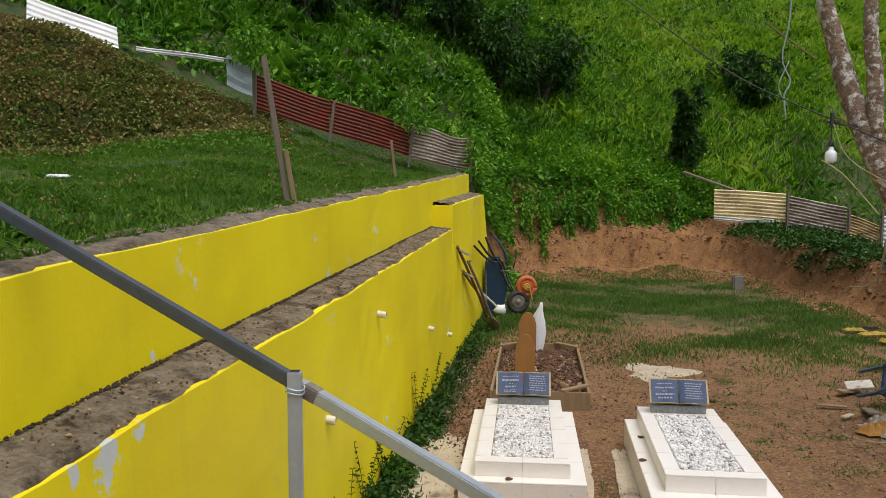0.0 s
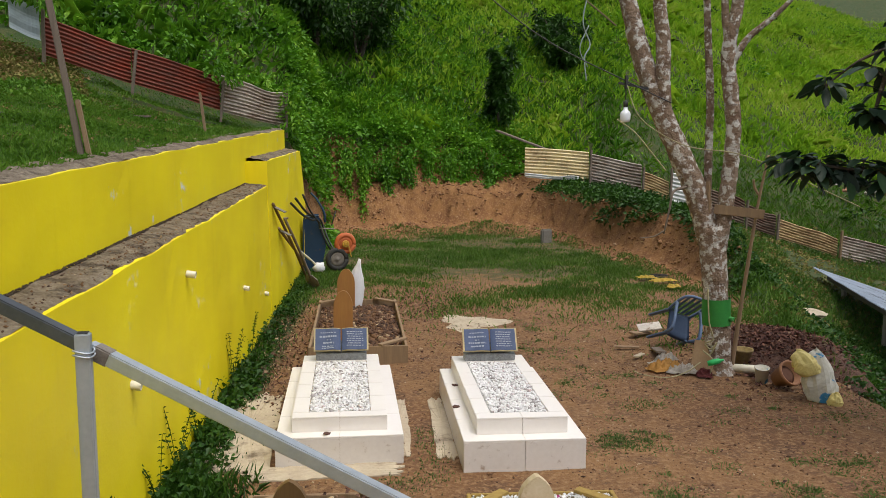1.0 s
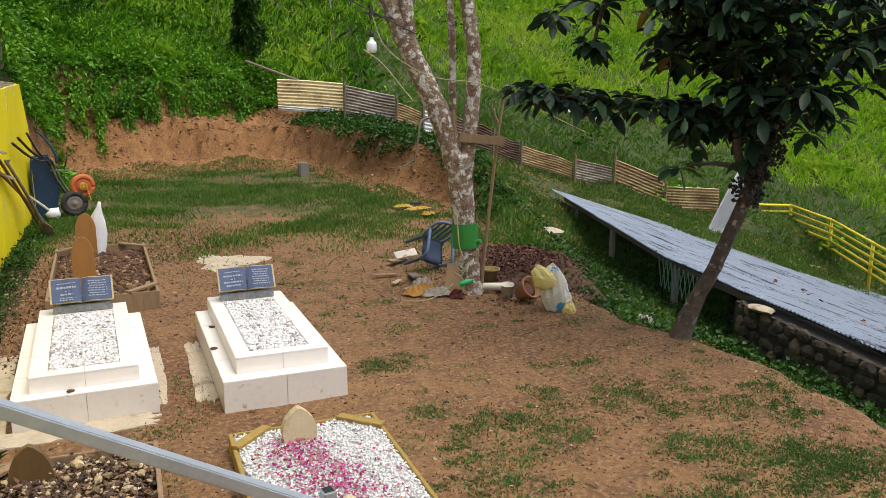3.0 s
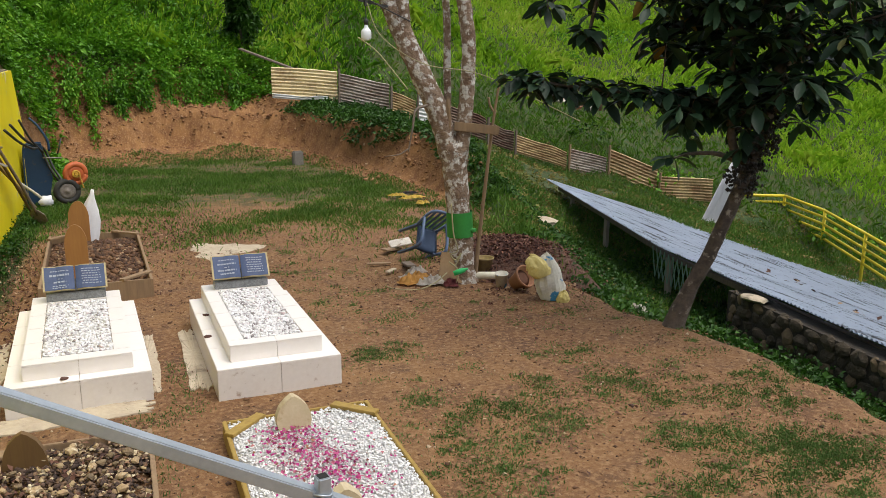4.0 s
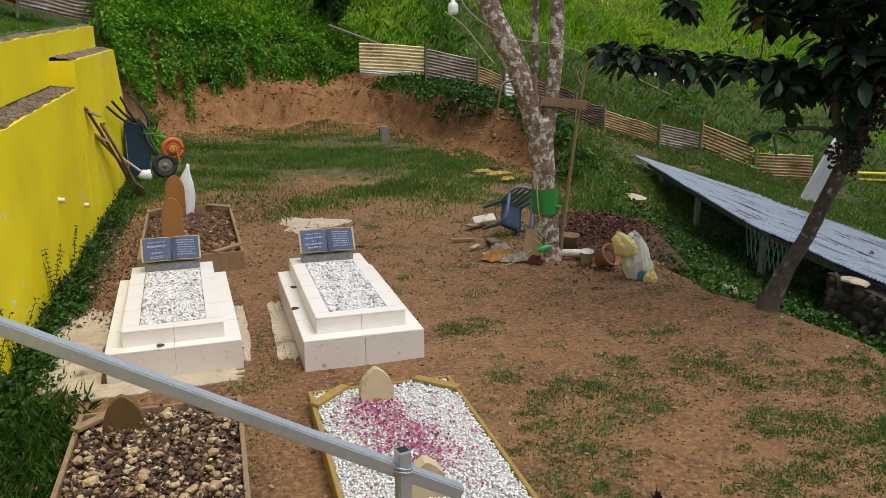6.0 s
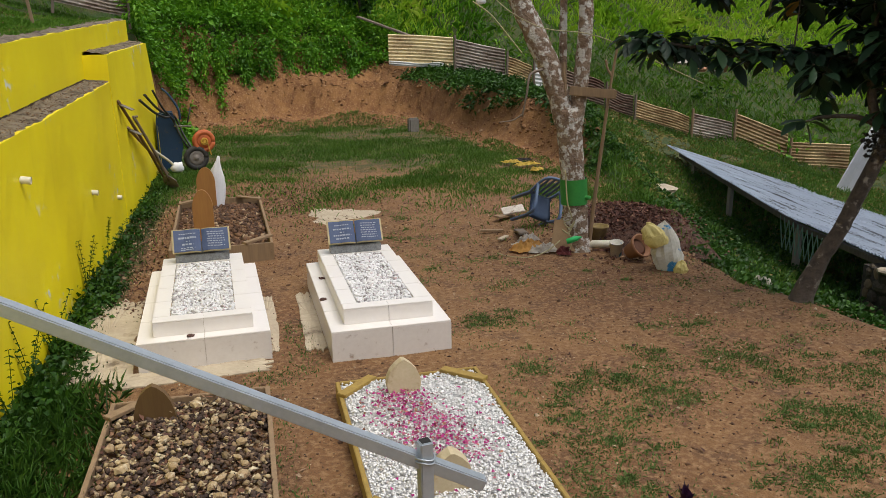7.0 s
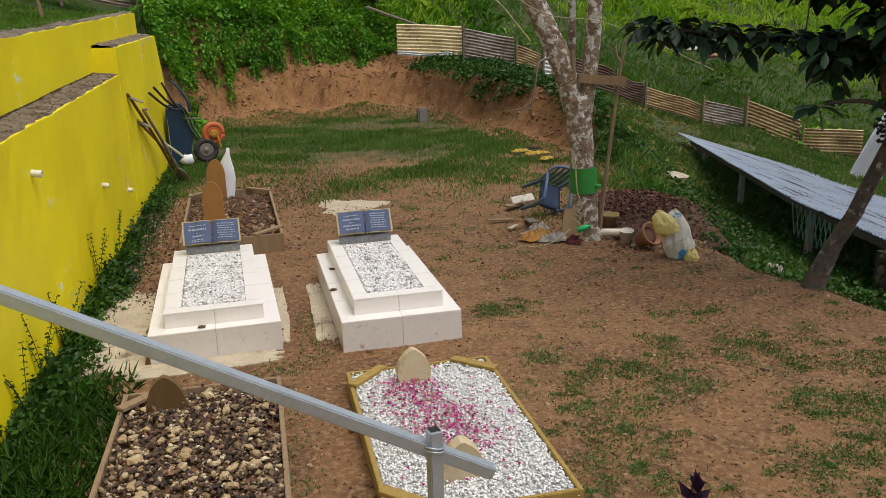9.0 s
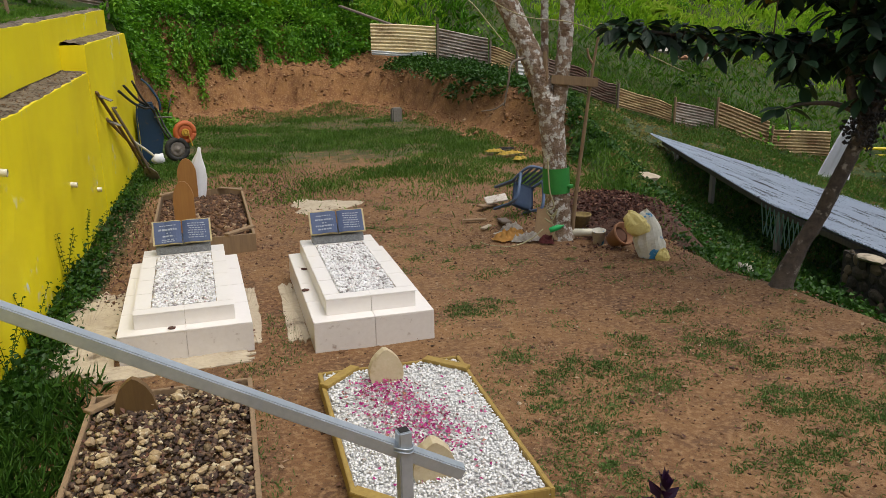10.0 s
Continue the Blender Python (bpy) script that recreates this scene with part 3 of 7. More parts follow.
def arch(w, h, waist=1.0, point=0.0, n=10):
    """Outline of a headboard: straight below, round or pointed above; waist narrows the foot."""
    out = [(-w / 2 * waist, 0), (w / 2 * waist, 0)]
    s = h - w * (0.55 + point)
    for k in range(n + 1):
        a = math.pi * k / n
        x = math.cos(a) * w / 2
        z = s + (h - s) * (math.sin(a) ** (1.0 if point == 0 else 1.25))
        out.append((x, z))
    return out


def lump(r, seed, squash=(1, 1, 0.7), sub=1, rough=0.25):
    rng = random.Random(seed)
    bm = bmesh.new()
    bmesh.ops.create_icosphere(bm, subdivisions=sub, radius=r)
    for v in bm.verts:
        k = 1 + rng.uniform(-rough, rough)
        v.co = Vector((v.co.x * squash[0] * k, v.co.y * squash[1] * k, v.co.z * squash[2] * k))
    return bm


def scatter_lumps(name, co, size, mat, parent=None, label="", seed=0, flat=0.6):
    """Many small stones as one mesh: octahedra of uneven shape."""
    rs = np.random.RandomState(seed)
    base = np.array([(1, 0, 0), (0, 1, 0), (-1, 0, 0), (0, -1, 0), (0, 0, 1), (0, 0, -1)], float)
    tri = np.array([(0, 1, 4), (1, 2, 4), (2, 3, 4), (3, 0, 4), (1, 0, 5), (2, 1, 5), (3, 2, 5), (0, 3, 5)])
    n = len(co)
    a = rs.rand(n) * 6.283
    jit = 1 + (rs.rand(n, 6, 1) - 0.5) * 0.7
    b = base[None] * jit * (np.asarray(size)[:, None, None]) * np.stack([1 + rs.rand(n) * 0.6, 0.8 + rs.rand(n) * 0.3, flat + rs.rand(n) * 0.3], 1)[:, None, :]
    c, s = np.cos(a)[:, None], np.sin(a)[:, None]
    tl = (rs.rand(n) - 0.5)[:, None]
    x, y, z = b[..., 0], b[..., 1], b[..., 2]
    x, z = x - tl * z, z + tl * x
    p = np.stack([x * c - y * s, x * s + y * c, z], -1) + np.asarray(co)[:, None, :]
    me = quick_mesh(name, p.reshape(-1, 3), (tri[None] + (np.arange(n) * 6)[:, None, None]).reshape(-1, 3))
    me.materials.append(mat)
    ob = new(name, me)
    if parent is not None:
        ob.parent = parent
    return tagged(ob, label, kind="stuff")


def leaf_mesh(name, co, axis, length, width, mat, droop=0.25, fold=0.25, seed=0, broad=0.45):
    """Many leaves or blades as one mesh: each a folded diamond from its foot along an axis."""
    rs = np.random.RandomState(seed)
    co, axis = np.asarray(co, float), np.asarray(axis, float)
    n = len(co)
    axis = axis / np.linalg.norm(axis, axis=1, keepdims=True)
    length = np.broadcast_to(np.asarray(length, float), (n,))[:, None]
    width = np.broadcast_to(np.asarray(width, float), (n,))[:, None]
    r = rs.randn(n, 3) * 0.6 + np.array([0, 0, 1.0])
    side = np.cross(axis, r)
    side /= np.maximum(np.linalg.norm(side, axis=1, keepdims=True), 1e-6)
    up = np.cross(side, axis)
    mid = co + axis * length * broad
    tip = co + axis * length + np.array([0, 0, -1.0]) * length * droop * (0.4 + rs.rand(n, 1))
    left = mid + side * width / 2 + up * width * fold
    right = mid - side * width / 2 + up * width * fold
    p = np.stack([co, left, tip, right], 1).reshape(-1, 3)
    i = (np.arange(n) * 4)[:, None]
    f = np.concatenate([i + np.array([[0, 2, 1]]), i + np.array([[0, 3, 2]])], 1).reshape(-1, 3)
    me = quick_mesh(name, p, f)
    me.materials.append(mat)
    return me


def stuff(name, me, label, category, parent=None):
    ob = new(name, me)
    if parent is not None:
        ob.parent = parent
        return tagged(ob, label, kind="stuff")
    return tagged(ob, label, category, kind="stuff")


def sheet(length, height, ribs, amp=0.011, bow=0.0, seed=0, sag=0.0, torn=0.0, across=False):
    """A corrugated sheet standing in x and z, its ribs along x (or upright if across)."""
    rng = random.Random(seed)
    bm = bmesh.new()
    nx, nz = max(8, int(length / 0.12)), ribs * 6
    front, back = [], []
    ph = rng.uniform(0, 6)
    for i in range(nx + 1):
        fr, bk = [], []
        u = i / nx
        for k in range(nz + 1):
            w = k / nz
            y = amp * math.sin(2 * math.pi * ribs * w) + bow * math.sin(u * math.pi) + 0.012 * math.sin(u * 7 + ph + 2 * w)
            top = height * (1 - torn * (0.5 + 0.5 * math.sin(u * 9 + ph)) * u)
            z = top * w + sag * math.sin(u * math.pi) * w + 0.01 * math.sin(u * 5 + ph)
            fr.append(bm.verts.new((u * length, y - 0.002, z)))
            bk.append(bm.verts.new((u * length, y + 0.002, z)))
        front.append(fr)
        back.append(bk)
    for i in range(nx):
        for k in range(nz):
            bm.faces.new((front[i][k], front[i + 1][k], front[i + 1][k + 1], front[i][k + 1]))
            bm.faces.new((back[i][k], back[i][k + 1], back[i + 1][k + 1], back[i + 1][k]))
    for i in range(nx):
        bm.faces.new((front[i][0], back[i][0], back[i + 1][0], front[i + 1][0]))
        bm.faces.new((front[i][nz], front[i + 1][nz], back[i + 1][nz], back[i][nz]))
    for k in range(nz):
        bm.faces.new((front[0][k], front[0][k + 1], back[0][k + 1], back[0][k]))
        bm.faces.new((front[nx][k], back[nx][k], back[nx][k + 1], front[nx][k + 1]))
    return bm


# ---- retaining wall ----
wall = thing("wall_west", "two-step yellow painted masonry retaining wall with mossy ledges", "wall", kind="structure")


def wall_slab(v0, v1, u0, u1, top, bottom, n, lean=0.0, slant=0.0, seed=0):
    """A run of wall between two distances along it, its face slightly uneven; slant lengthens the foot of its far end."""
    bm = bmesh.new()
    rows = 9
    prev = None
    for i in range(n + 1):
        v = v0 + (v1 - v0) * i / n
        zt = top(v) + 0.012 * noise.noise((v * 1.7, seed, 0)) + 0.008 * noise.noise((v * 6, seed, 3))
        f, b = [], []
        for k in range(rows + 1):
            w = k / rows
            z = bottom + (zt - bottom) * w
            vv = v + slant * (1 - w) * max(0.0, (i / n - 0.8) / 0.2)
            u = u1 + lean * (1 - w) + 0.014 * noise.noise((v * 0.9, z * 1.3, seed + 5)) + 0.006 * noise.noise((v * 4, z * 4, seed))
            f.append(bm.verts.new(wall_point(vv, u, z)))
            b.append(bm.verts.new(wall_point(vv, u0, z)))
        if prev:
            for k in range(rows):
                bm.faces.new((prev[0][k], f[k], f[k + 1], prev[0][k + 1]))
                bm.faces.new((prev[1][k + 1], b[k + 1], b[k], prev[1][k]))
            bm.faces.new((prev[0][rows], f[rows], b[rows], prev[1][rows]))
            bm.faces.new((prev[1][0], b[0], f[0], prev[0][0]))
        else:
            for k in range(rows):
                bm.faces.new((b[k], f[k], f[k + 1], b[k + 1]))
        prev = (f, b)
    f, b = prev
    for k in range(rows):
        bm.faces.new((f[k], b[k], b[k + 1], f[k + 1]))
    return bm


BLOCK_V = 6.5
part("lower_wall", wall_slab(-12.0, BLOCK_V, -0.34, 0.0, lower_top, -0.25, 90, 0.03), YELLOW, wall, smooth=False)
part("end_block", wall_slab(BLOCK_V, 11.2, -0.34, 0.004, lambda v: 2.25 + 0.026 * (v - BLOCK_V), -0.25, 40, 0.03, 1.9, 3), YELLOW, wall)
part("upper_wall", wall_slab(-12.0, 11.25, -0.62, -0.30, upper_top, 0.6, 100, 0.01, 0.2, 7), YELLOW, wall)


def crust(v0, v1, u0, u1, top, lift, seed, n):
    """An uneven strip of old mortar and soil along a ledge."""
    bm = bmesh.new()
    prev = None
    cols = 6
    for i in range(n + 1):
        v = v0 + (v1 - v0) * i / n
        a = u0 + 0.02 * noise.noise((v * 3, seed, 1))
        b = u1 + 0.010 * noise.noise((v * 2.4, seed, 2)) + 0.008 * noise.noise((v * 11, seed, 4))
        ring = []
        for k in range(cols + 1):
            w = k / cols
            z = top(v) + lift * (1 if 0 < k < cols else -0.35) + 0.018 * noise.noise((v * 5, w * 4, seed)) + 0.01 * noise.noise((v * 17, w * 9, seed)) + 0.035 * (1 - w)
            ring.append(bm.verts.new(wall_point(v, a + (b - a) * w, z)))
        if prev:
            for k in range(cols):
                bm.faces.new((prev[k + 1], ring[k + 1], ring[k], prev[k]))
        prev = ring
    return bm


part("ledge_crust", crust(-12.0, BLOCK_V + 0.0, -0.31, -0.012, lower_top, 0.012, 1, 300), LEDGE, wall, "crumbling grey-brown mortar and soil", True)
part("block_crust", crust(BLOCK_V + 0.03, 11.15, -0.31, -0.03, lambda v: 2.25 + 0.026 * (v - BLOCK_V), 0.014, 5, 90), LEDGE, wall, "crumbling grey-brown mortar and soil", True)
part("coping", crust(-12.0, 11.2, -0.60, -0.322, upper_top, 0.012, 9, 300), LEDGE, wall, "rough grey mortar coping", True)
for v, z in ((1.7, 1.42), (4.33, 0.84), (5.9, 0.49), (0.13, 0.96), (-2.2, 1.0)):
    bm = bmesh.new()
    tube([(0, 0, 0), (0.075, 0, -0.012)], 0.03, 14, bm, cap=False)
    tube([(0.075, 0, -0.012), (0.0, 0, 0)], 0.025, 14, bm, cap=False)
    k = wall_point(v, 0.0, z)
    pipe = part("drain_pipe", bm, PVC, wall, "white plastic drain pipe stub", True, m=pose(k.x, k.y, k.z, 0, 0, -9.3))
    # dark disc stands in for the shade inside the pipe
    part("shaded_bore", lathe([(0.025, 0), (0.025, 0.002)], 14), BORESHADE, pipe, m=pose(0.02, 0, 0, 0, 90, 0))


# ---- tiled graves ----
def slab_row(parent, name, a, b, n, thick, z0, z1, mat, gap=0.002):
    """Upright tiles side by side from a to b (places in x, y), their outer faces on that line."""
    a, b = Vector((*a, 0)), Vector((*b, 0))
    d = (b - a).normalized()
    out = Vector((d.y, -d.x, 0))
    w = (b - a).length / n
    bm = box(w - gap, thick, z1 - z0)
    me = finish(name, bm, mat, bevel=0.0025)
    for i in range(n):
        c = a + d * w * (i + 0.5) - out * thick / 2
        ob = new(name, me)
        ob.parent = parent
        ob.matrix_basis = Matrix.Translation((c.x, c.y, z0)) @ Matrix.Rotation(math.atan2(d.y, d.x), 4, "Z")


def flat_tiles(parent, name, x0, x1, y0, y1, nx, ny, z, thick, mat, gap=0.002):
    w, l = (x1 - x0) / nx, (y1 - y0) / ny
    me = finish(name, box(w - gap, l - gap, thick), mat, bevel=0.0025)
    for i in range(nx):
        for j in range(ny):
            ob = new(name, me)
            ob.parent = parent
            ob.matrix_basis = Matrix.Translation((x0 + w * (i + 0.5), y0 + l * (j + 0.5), z))


def ring_tiles(parent, name, w, y0, y1, border, z, mat):
    """Tiles laid as a border round a rectangle."""
    flat_tiles(parent, name, -w / 2, w / 2, y0, y0 + border, 2, 1, z, 0.012, mat)
    flat_tiles(parent, name, -w / 2, w / 2, y1 - border * 1.9, y1, 2, 1, z, 0.012, mat)
    flat_tiles(parent, name, -w / 2, -w / 2 + border, y0 + border, y1 - border * 1.9, 1, 4, z, 0.012, mat)
    flat_tiles(parent, name, w / 2 - border, w / 2, y0 + border, y1 - border * 1.9, 1, 4, z, 0.012, mat)


def tiled_grave(at, turn, w, l, h1, h2, inset, front, label, seed):
    g = thing("tiled_grave", label, "grave", at, turn, "tiled graves")
    part("core", box(w - 0.03, l - 0.03, h1 + 0.02 - 0.014, (0, l / 2, -0.02)), GROUT, g)
    for a, b, n in (((-w / 2, 0), (w / 2, 0), 2), ((w / 2, 0), (w / 2, l), 4), ((w / 2, l), (-w / 2, l), 2), ((-w / 2, l), (-w / 2, 0), 4)):
        slab_row(g, "base_tile", a, b, n, 0.013, -0.02, h1 - 0.013, TILESIDE)
    flat_tiles(g, "top_tile", -w / 2, w / 2, 0, l, 2, 4, h1 - 0.012, 0.012, TILE)
    uw = w - 2 * inset
    y0, y1 = front, l - 0.012
    part("tier_core", box(uw - 0.03, y1 - y0 - 0.03, h2 - 0.014, (0, (y0 + y1) / 2, h1)), GROUT, g)
    for a, b, n in (((-uw / 2, y0), (uw / 2, y0), 2), ((uw / 2, y0), (uw / 2, y1), 4), ((uw / 2, y1), (-uw / 2, y1), 2), ((-uw / 2, y1), (-uw / 2, y0), 4)):
        slab_row(g, "tier_tile", a, b, n, 0.013, h1, h1 + h2 - 0.013, TILE)
    ring_tiles(g, "border_tile", uw, y0, y1, 0.125, h1 + h2 - 0.012, TILE)
    part("gravel_bed", box(uw - 0.26, y1 - y0 - 0.38, 0.006, (0, (y0 + y1) / 2 - 0.055, h1 + h2 - 0.016)), PALEBED, g)
    rs = np.random.RandomState(seed)
    n = 2600
    bx, by0, by1 = uw / 2 - 0.135, y0 + 0.135, y1 - 0.26
    co = np.stack([rs.uniform(-bx, bx, n), rs.uniform(by0, by1, n), h1 + h2 - 0.012 + rs.uniform(0, 0.012, n)], 1)
    scatter_lumps("gravel", co, rs.uniform(0.008, 0.019, n), MIXPEB, g, "white and grey marble chips", seed)
    return g, y1 - 0.15, h1 + h2


def book_headstone(at, turn, label, bars, seed):
    """An open stone book on a granite foot, with gilt edges and rows of lettering too worn to read."""
    b = thing("book_headstone", label, "headstone", at, turn, "book headstones")
    part("foot", box(0.50, 0.13, 0.075), GRANITE, b, "speckled grey granite foot", bevel=0.006)
    part("prop", prism([(-0.2, 0), (0.2, 0), (0.16, 0.10), (-0.16, 0.10)], 0.05, m=pose(0, 0.02, 0.075)), GRANITE, b)
    tilt = pose(0, -0.07, 0.09, 58, 0, 0)
    for s in (-1, 1):
        edge, face = bmesh.new(), bmesh.new()
        for bm, w0, h0, th, lift in ((edge, 0.262, 0.235, 0.022, 0.0), (face, 0.246, 0.218, 0.006, 0.022)):
            n, rows = 10, []
            for i in range(n + 1):
                u = i / n
                curve = 0.020 * math.sin(min(1.0, u * 1.7) * math.pi) * (1 - u * 0.5) + 0.012 * u
                x = s * (0.006 + u * w0)
                yo = 0.0 if bm is edge else 0.008
                rows.append([bm.verts.new((x, yo, curve + lift)), bm.verts.new((x, yo + h0, curve + lift)), bm.verts.new((x, yo + h0, curve + lift + th)), bm.verts.new((x, yo, curve + lift + th))])
            for p, q in zip(rows, rows[1:]):
                for k in range(4):
                    bm.faces.new((p[k], p[(k + 1) % 4], q[(k + 1) % 4], q[k]))
            bm.faces.new(rows[0])
            bm.faces.new(rows[-1][::-1])
        cover = part("page_block", edge, GOLD, b, "gilt-edged page block", m=tilt)
        page = part("page", face, SLATE, cover, "polished blue-black stone page")
        rng = random.Random(seed + s)
        rows = bars if s < 0 else [(0.190 - 0.0235 * i, 0.80 - 0.1 * (i % 3 == 2), 0.008) for i in range(7)]
        for yy, frac, hh in rows:
            length = 0.19 * frac
            lb = bmesh.new()
            x0 = s * 0.131
            k, x = 0, x0 - length / 2
            while x < x0 + length / 2:
                wd = rng.uniform(0.012, 0.03)
                u = abs(x + wd / 2) / 0.262
                zc = 0.020 * math.sin(min(1.0, u * 1.7) * math.pi) * (1 - u * 0.5) + 0.012 * u + 0.0285
                box(min(wd, x0 + length / 2 - x + 0.004), hh, 0.0015, (x + wd / 2, yy, zc), bm=lb)
                x += wd + 0.005
            tagged(part("line_of_writing", lb, PALE, page), kind="stuff")
    return b


g1, hy, hz = tiled_grave((0.522, 5.97, 0), math.degrees(-0.121), 0.988, 2.024, 0.237, 0.12, 0.121, 0.119, "cream tiled two-tier grave with white chips on broken concrete", 3)
book_headstone((0.522 + 0.121 * hy, 5.97 + 0.993 * hy, hz), math.degrees(-0.121), "open-book headstone of blue-black stone on a tiled grave", [(0.185, 0.75, 0.008), (0.145, 0.85, 0.018), (0.11, 0.12, 0.008), (0.08, 0.5, 0.015), (0.044, 0.6, 0.008), (0.026, 0.62, 0.008)], 5)
g2, hy, hz = tiled_grave((1.891, 5.557, 0), math.degrees(-0.144), 0.95, 2.02, 0.249, 0.132, 0.117, 0.133, "cream tiled two-tier grave with white chips on bare earth", 8)
book_headstone((1.891 + 0.1435 * hy, 5.557 + 0.99 * hy, hz), math.degrees(-0.144), "black open-book headstone with gilt edges on a tiled grave", [(0.185, 0.7, 0.009), (0.145, 0.85, 0.014), (0.112, 0.2, 0.009), (0.082, 0.85, 0.015), (0.048, 0.65, 0.014)], 9)


for k, at in enumerate(((1.72, 7.03, 0.255), (1.57, 6.42, 0.255), (0.43, 6.05, 0.243))):
    tagged(part("dead_leaf", lump(0.035, 50 + k, (1.2, 0.8, 0.28), 1, 0.3), LEAFBROWN, None, "", False, m=pose(*at, 8, 5, 40 * k)), "curled dark brown dead leaf on a tiled grave", "leaf", "dead leaves on the graves")


def apron(label, spots, seed):
    a = thing("concrete_apron", label, "concrete slab")
    for i, (x, y, w, l, turn) in enumerate(spots):
        rng = random.Random(seed + i)
        bm = bmesh.new()
        ring = []
        n = 72
        for k in range(n):
            t = 2 * math.pi * k / n
            c, s = math.cos(t), math.sin(t)
            q = 1 / max(abs(c), abs(s)) ** 0.97
            ring.append((c * q * w / 2 * (1 + 0.28 * noise.noise((c * 2.2 + seed, s * 3.5, i))) * rng.uniform(0.95, 1.02), s * q * l / 2 * (1 + 0.12 * noise.noise((c * 3, s * 3, i + 9))) * rng.uniform(0.97, 1.01)))
        lo = [bm.verts.new((p[0], p[1], -0.06)) for p in ring]
        hi = [bm.verts.new((p[0], p[1], 0.004 + rng.uniform(-0.008, 0.004))) for p in ring]
        mid = bm.verts.new((0, 0, 0.016))
        for k in range(n):
            j = (k + 1) % n
            bm.faces.new((lo[k], lo[j], hi[j], hi[k]))
            bm.faces.new((hi[k], hi[j], mid))
        part("slab", bm, CONCRETE, a, m=pose(x, y, 0.012, 0, 0, turn))
    return a


apron("broken cream concrete apron round a tiled grave, on bare earth", [(-0.16, 6.95, 0.50, 1.9, -7), (1.12, 6.75, 0.20, 1.45, -9), (0.40, 5.86, 1.15, 0.26, -5)], 4)
apron("strip of cream concrete beside a tiled grave, on bare earth", [(1.50, 6.65, 0.17, 1.5, -10)], 14)


# ---- graves in timber frames ----
def timber_frame(g, w, l, h, thick, mat, braces, brace=0.34, z=-0.02):
    """Four boards on edge, and short boards laid over the corners."""
    for x in (-w / 2 + thick / 2, w / 2 - thick / 2):
        part("side_board", box(thick, l, h - z, (x, l / 2, z)), mat, g, bevel=0.004)
    for y in (thick / 2, l - thick / 2):
        part("end_board", box(w - 2 * thick - 0.002, thick, h - z, (0, y, z)), mat, g, bevel=0.004)
    for sx, far in braces:
        a = Vector((sx * (w / 2 - 0.01), (l - brace) if far else brace, h + 0.012))
        b = Vector((sx * (w / 2 - brace), (l - 0.012) if far else 0.012, h + 0.012))
        part("corner_board", beam(a, b, 0.024, 0.075, twist=math.pi / 2), mat, g, bevel=0.003)


def mounded(w, l, z, rise, seed, n=26):
    bm = bmesh.new()
    rows = []
    for j in range(n + 1):
        row = []
        for i in range(n + 1):
            x, y = (i / n - 0.5) * w, j / n * l
            k = max(0.0, math.sin(math.pi * i / n) * math.sin(math.pi * j / n))
            row.append(bm.verts.new((x, y, z + rise * k ** 0.5 + 0.02 * noise.noise((x * 7, y * 7, seed)))))
        rows.append(row)
    for p, q in zip(rows, rows[1:]):
        for i in range(n):
            bm.faces.new((p[i], p[i + 1], q[i + 1], q[i]))
    return bm


def marker(outline, depth, mat, at, turn, label, lean=0.0, bevel=0.008, group=""):
    mk = part("grave_marker", prism(outline, depth), mat, None, "", False, bevel, m=pose(*at, lean, 0, turn))
    return tagged(mk, label, "grave marker", group)


TW = -9.3
# earth-filled grave behind the tiled ones
G = thing("timber_framed_grave", "timber-framed grave filled with red-brown earth clods", "grave", (1.06, 8.88, 0), -7.6, "timber-framed graves")
timber_frame(G, 1.13, 2.88, 0.2, 0.03, RAWWOOD, ((1, False), (1, True), (-1, True)), 0.32)
part("earth", mounded(1.06, 2.81, 0.09, 0.10, 3), SOIL, G, "heaped red-brown earth", True)
rs = np.random.RandomState(11)
co = np.stack([rs.uniform(-0.51, 0.51, 1500), rs.uniform(0.05, 2.75, 1500), np.zeros(1500)], 1)
co[:, 2] = 0.10 + 0.10 * np.sqrt(np.sin((co[:, 0] / 1.06 + 0.5) * math.pi) * np.sin(co[:, 1] / 2.78 * math.pi))
scatter_lumps("clod_layer", co, rs.uniform(0.012, 0.04, 1500), CLODS, G, "loose red-brown clods", 3)
marker(arch(0.225, 0.69, 1.0, 0.3), 0.05, BROWNWOOD, (0.93, 9.22, 0.10), TW, "varnished brown wooden grave marker with a rounded point", -3)
marker(arch(0.25, 0.60, 1.0, 0.25), 0.05, BROWNWOOD, (1.22, 11.35, 0.12), TW, "varnished brown wooden grave marker beside a white cloth", -3)
bm = bmesh.new()
rng = random.Random(4)
ring0 = None
for k, (r, z) in enumerate(((0.20, 0.0), (0.20, 0.15), (0.19, 0.33), (0.15, 0.48), (0.09, 0.60), (0.05, 0.67), (0.03, 0.74))):
    ring = [bm.verts.new((r * math.cos(a) * (1 + 0.18 * math.sin(4 * a + k)), 0.5 * r * math.sin(a), z + 0.015 * math.sin(5 * a))) for a in [2 * math.pi * i / 22 for i in range(22)]]
    if ring0:
        for i in range(22):
            bm.faces.new((ring0[i], ring0[(i + 1) % 22], ring[(i + 1) % 22], ring[i]))
    ring0 = ring
bm.faces.new(ring0)
tagged(part("knotted_cloth", bm, CLOTH, None, "", True, m=pose(1.32, 11.48, 0.12, 0, 9, TW) @ Matrix.Diagonal((0.62, 0.55, 0.98, 1))), "white cloth knotted over a post behind a wooden grave marker", "cloth")

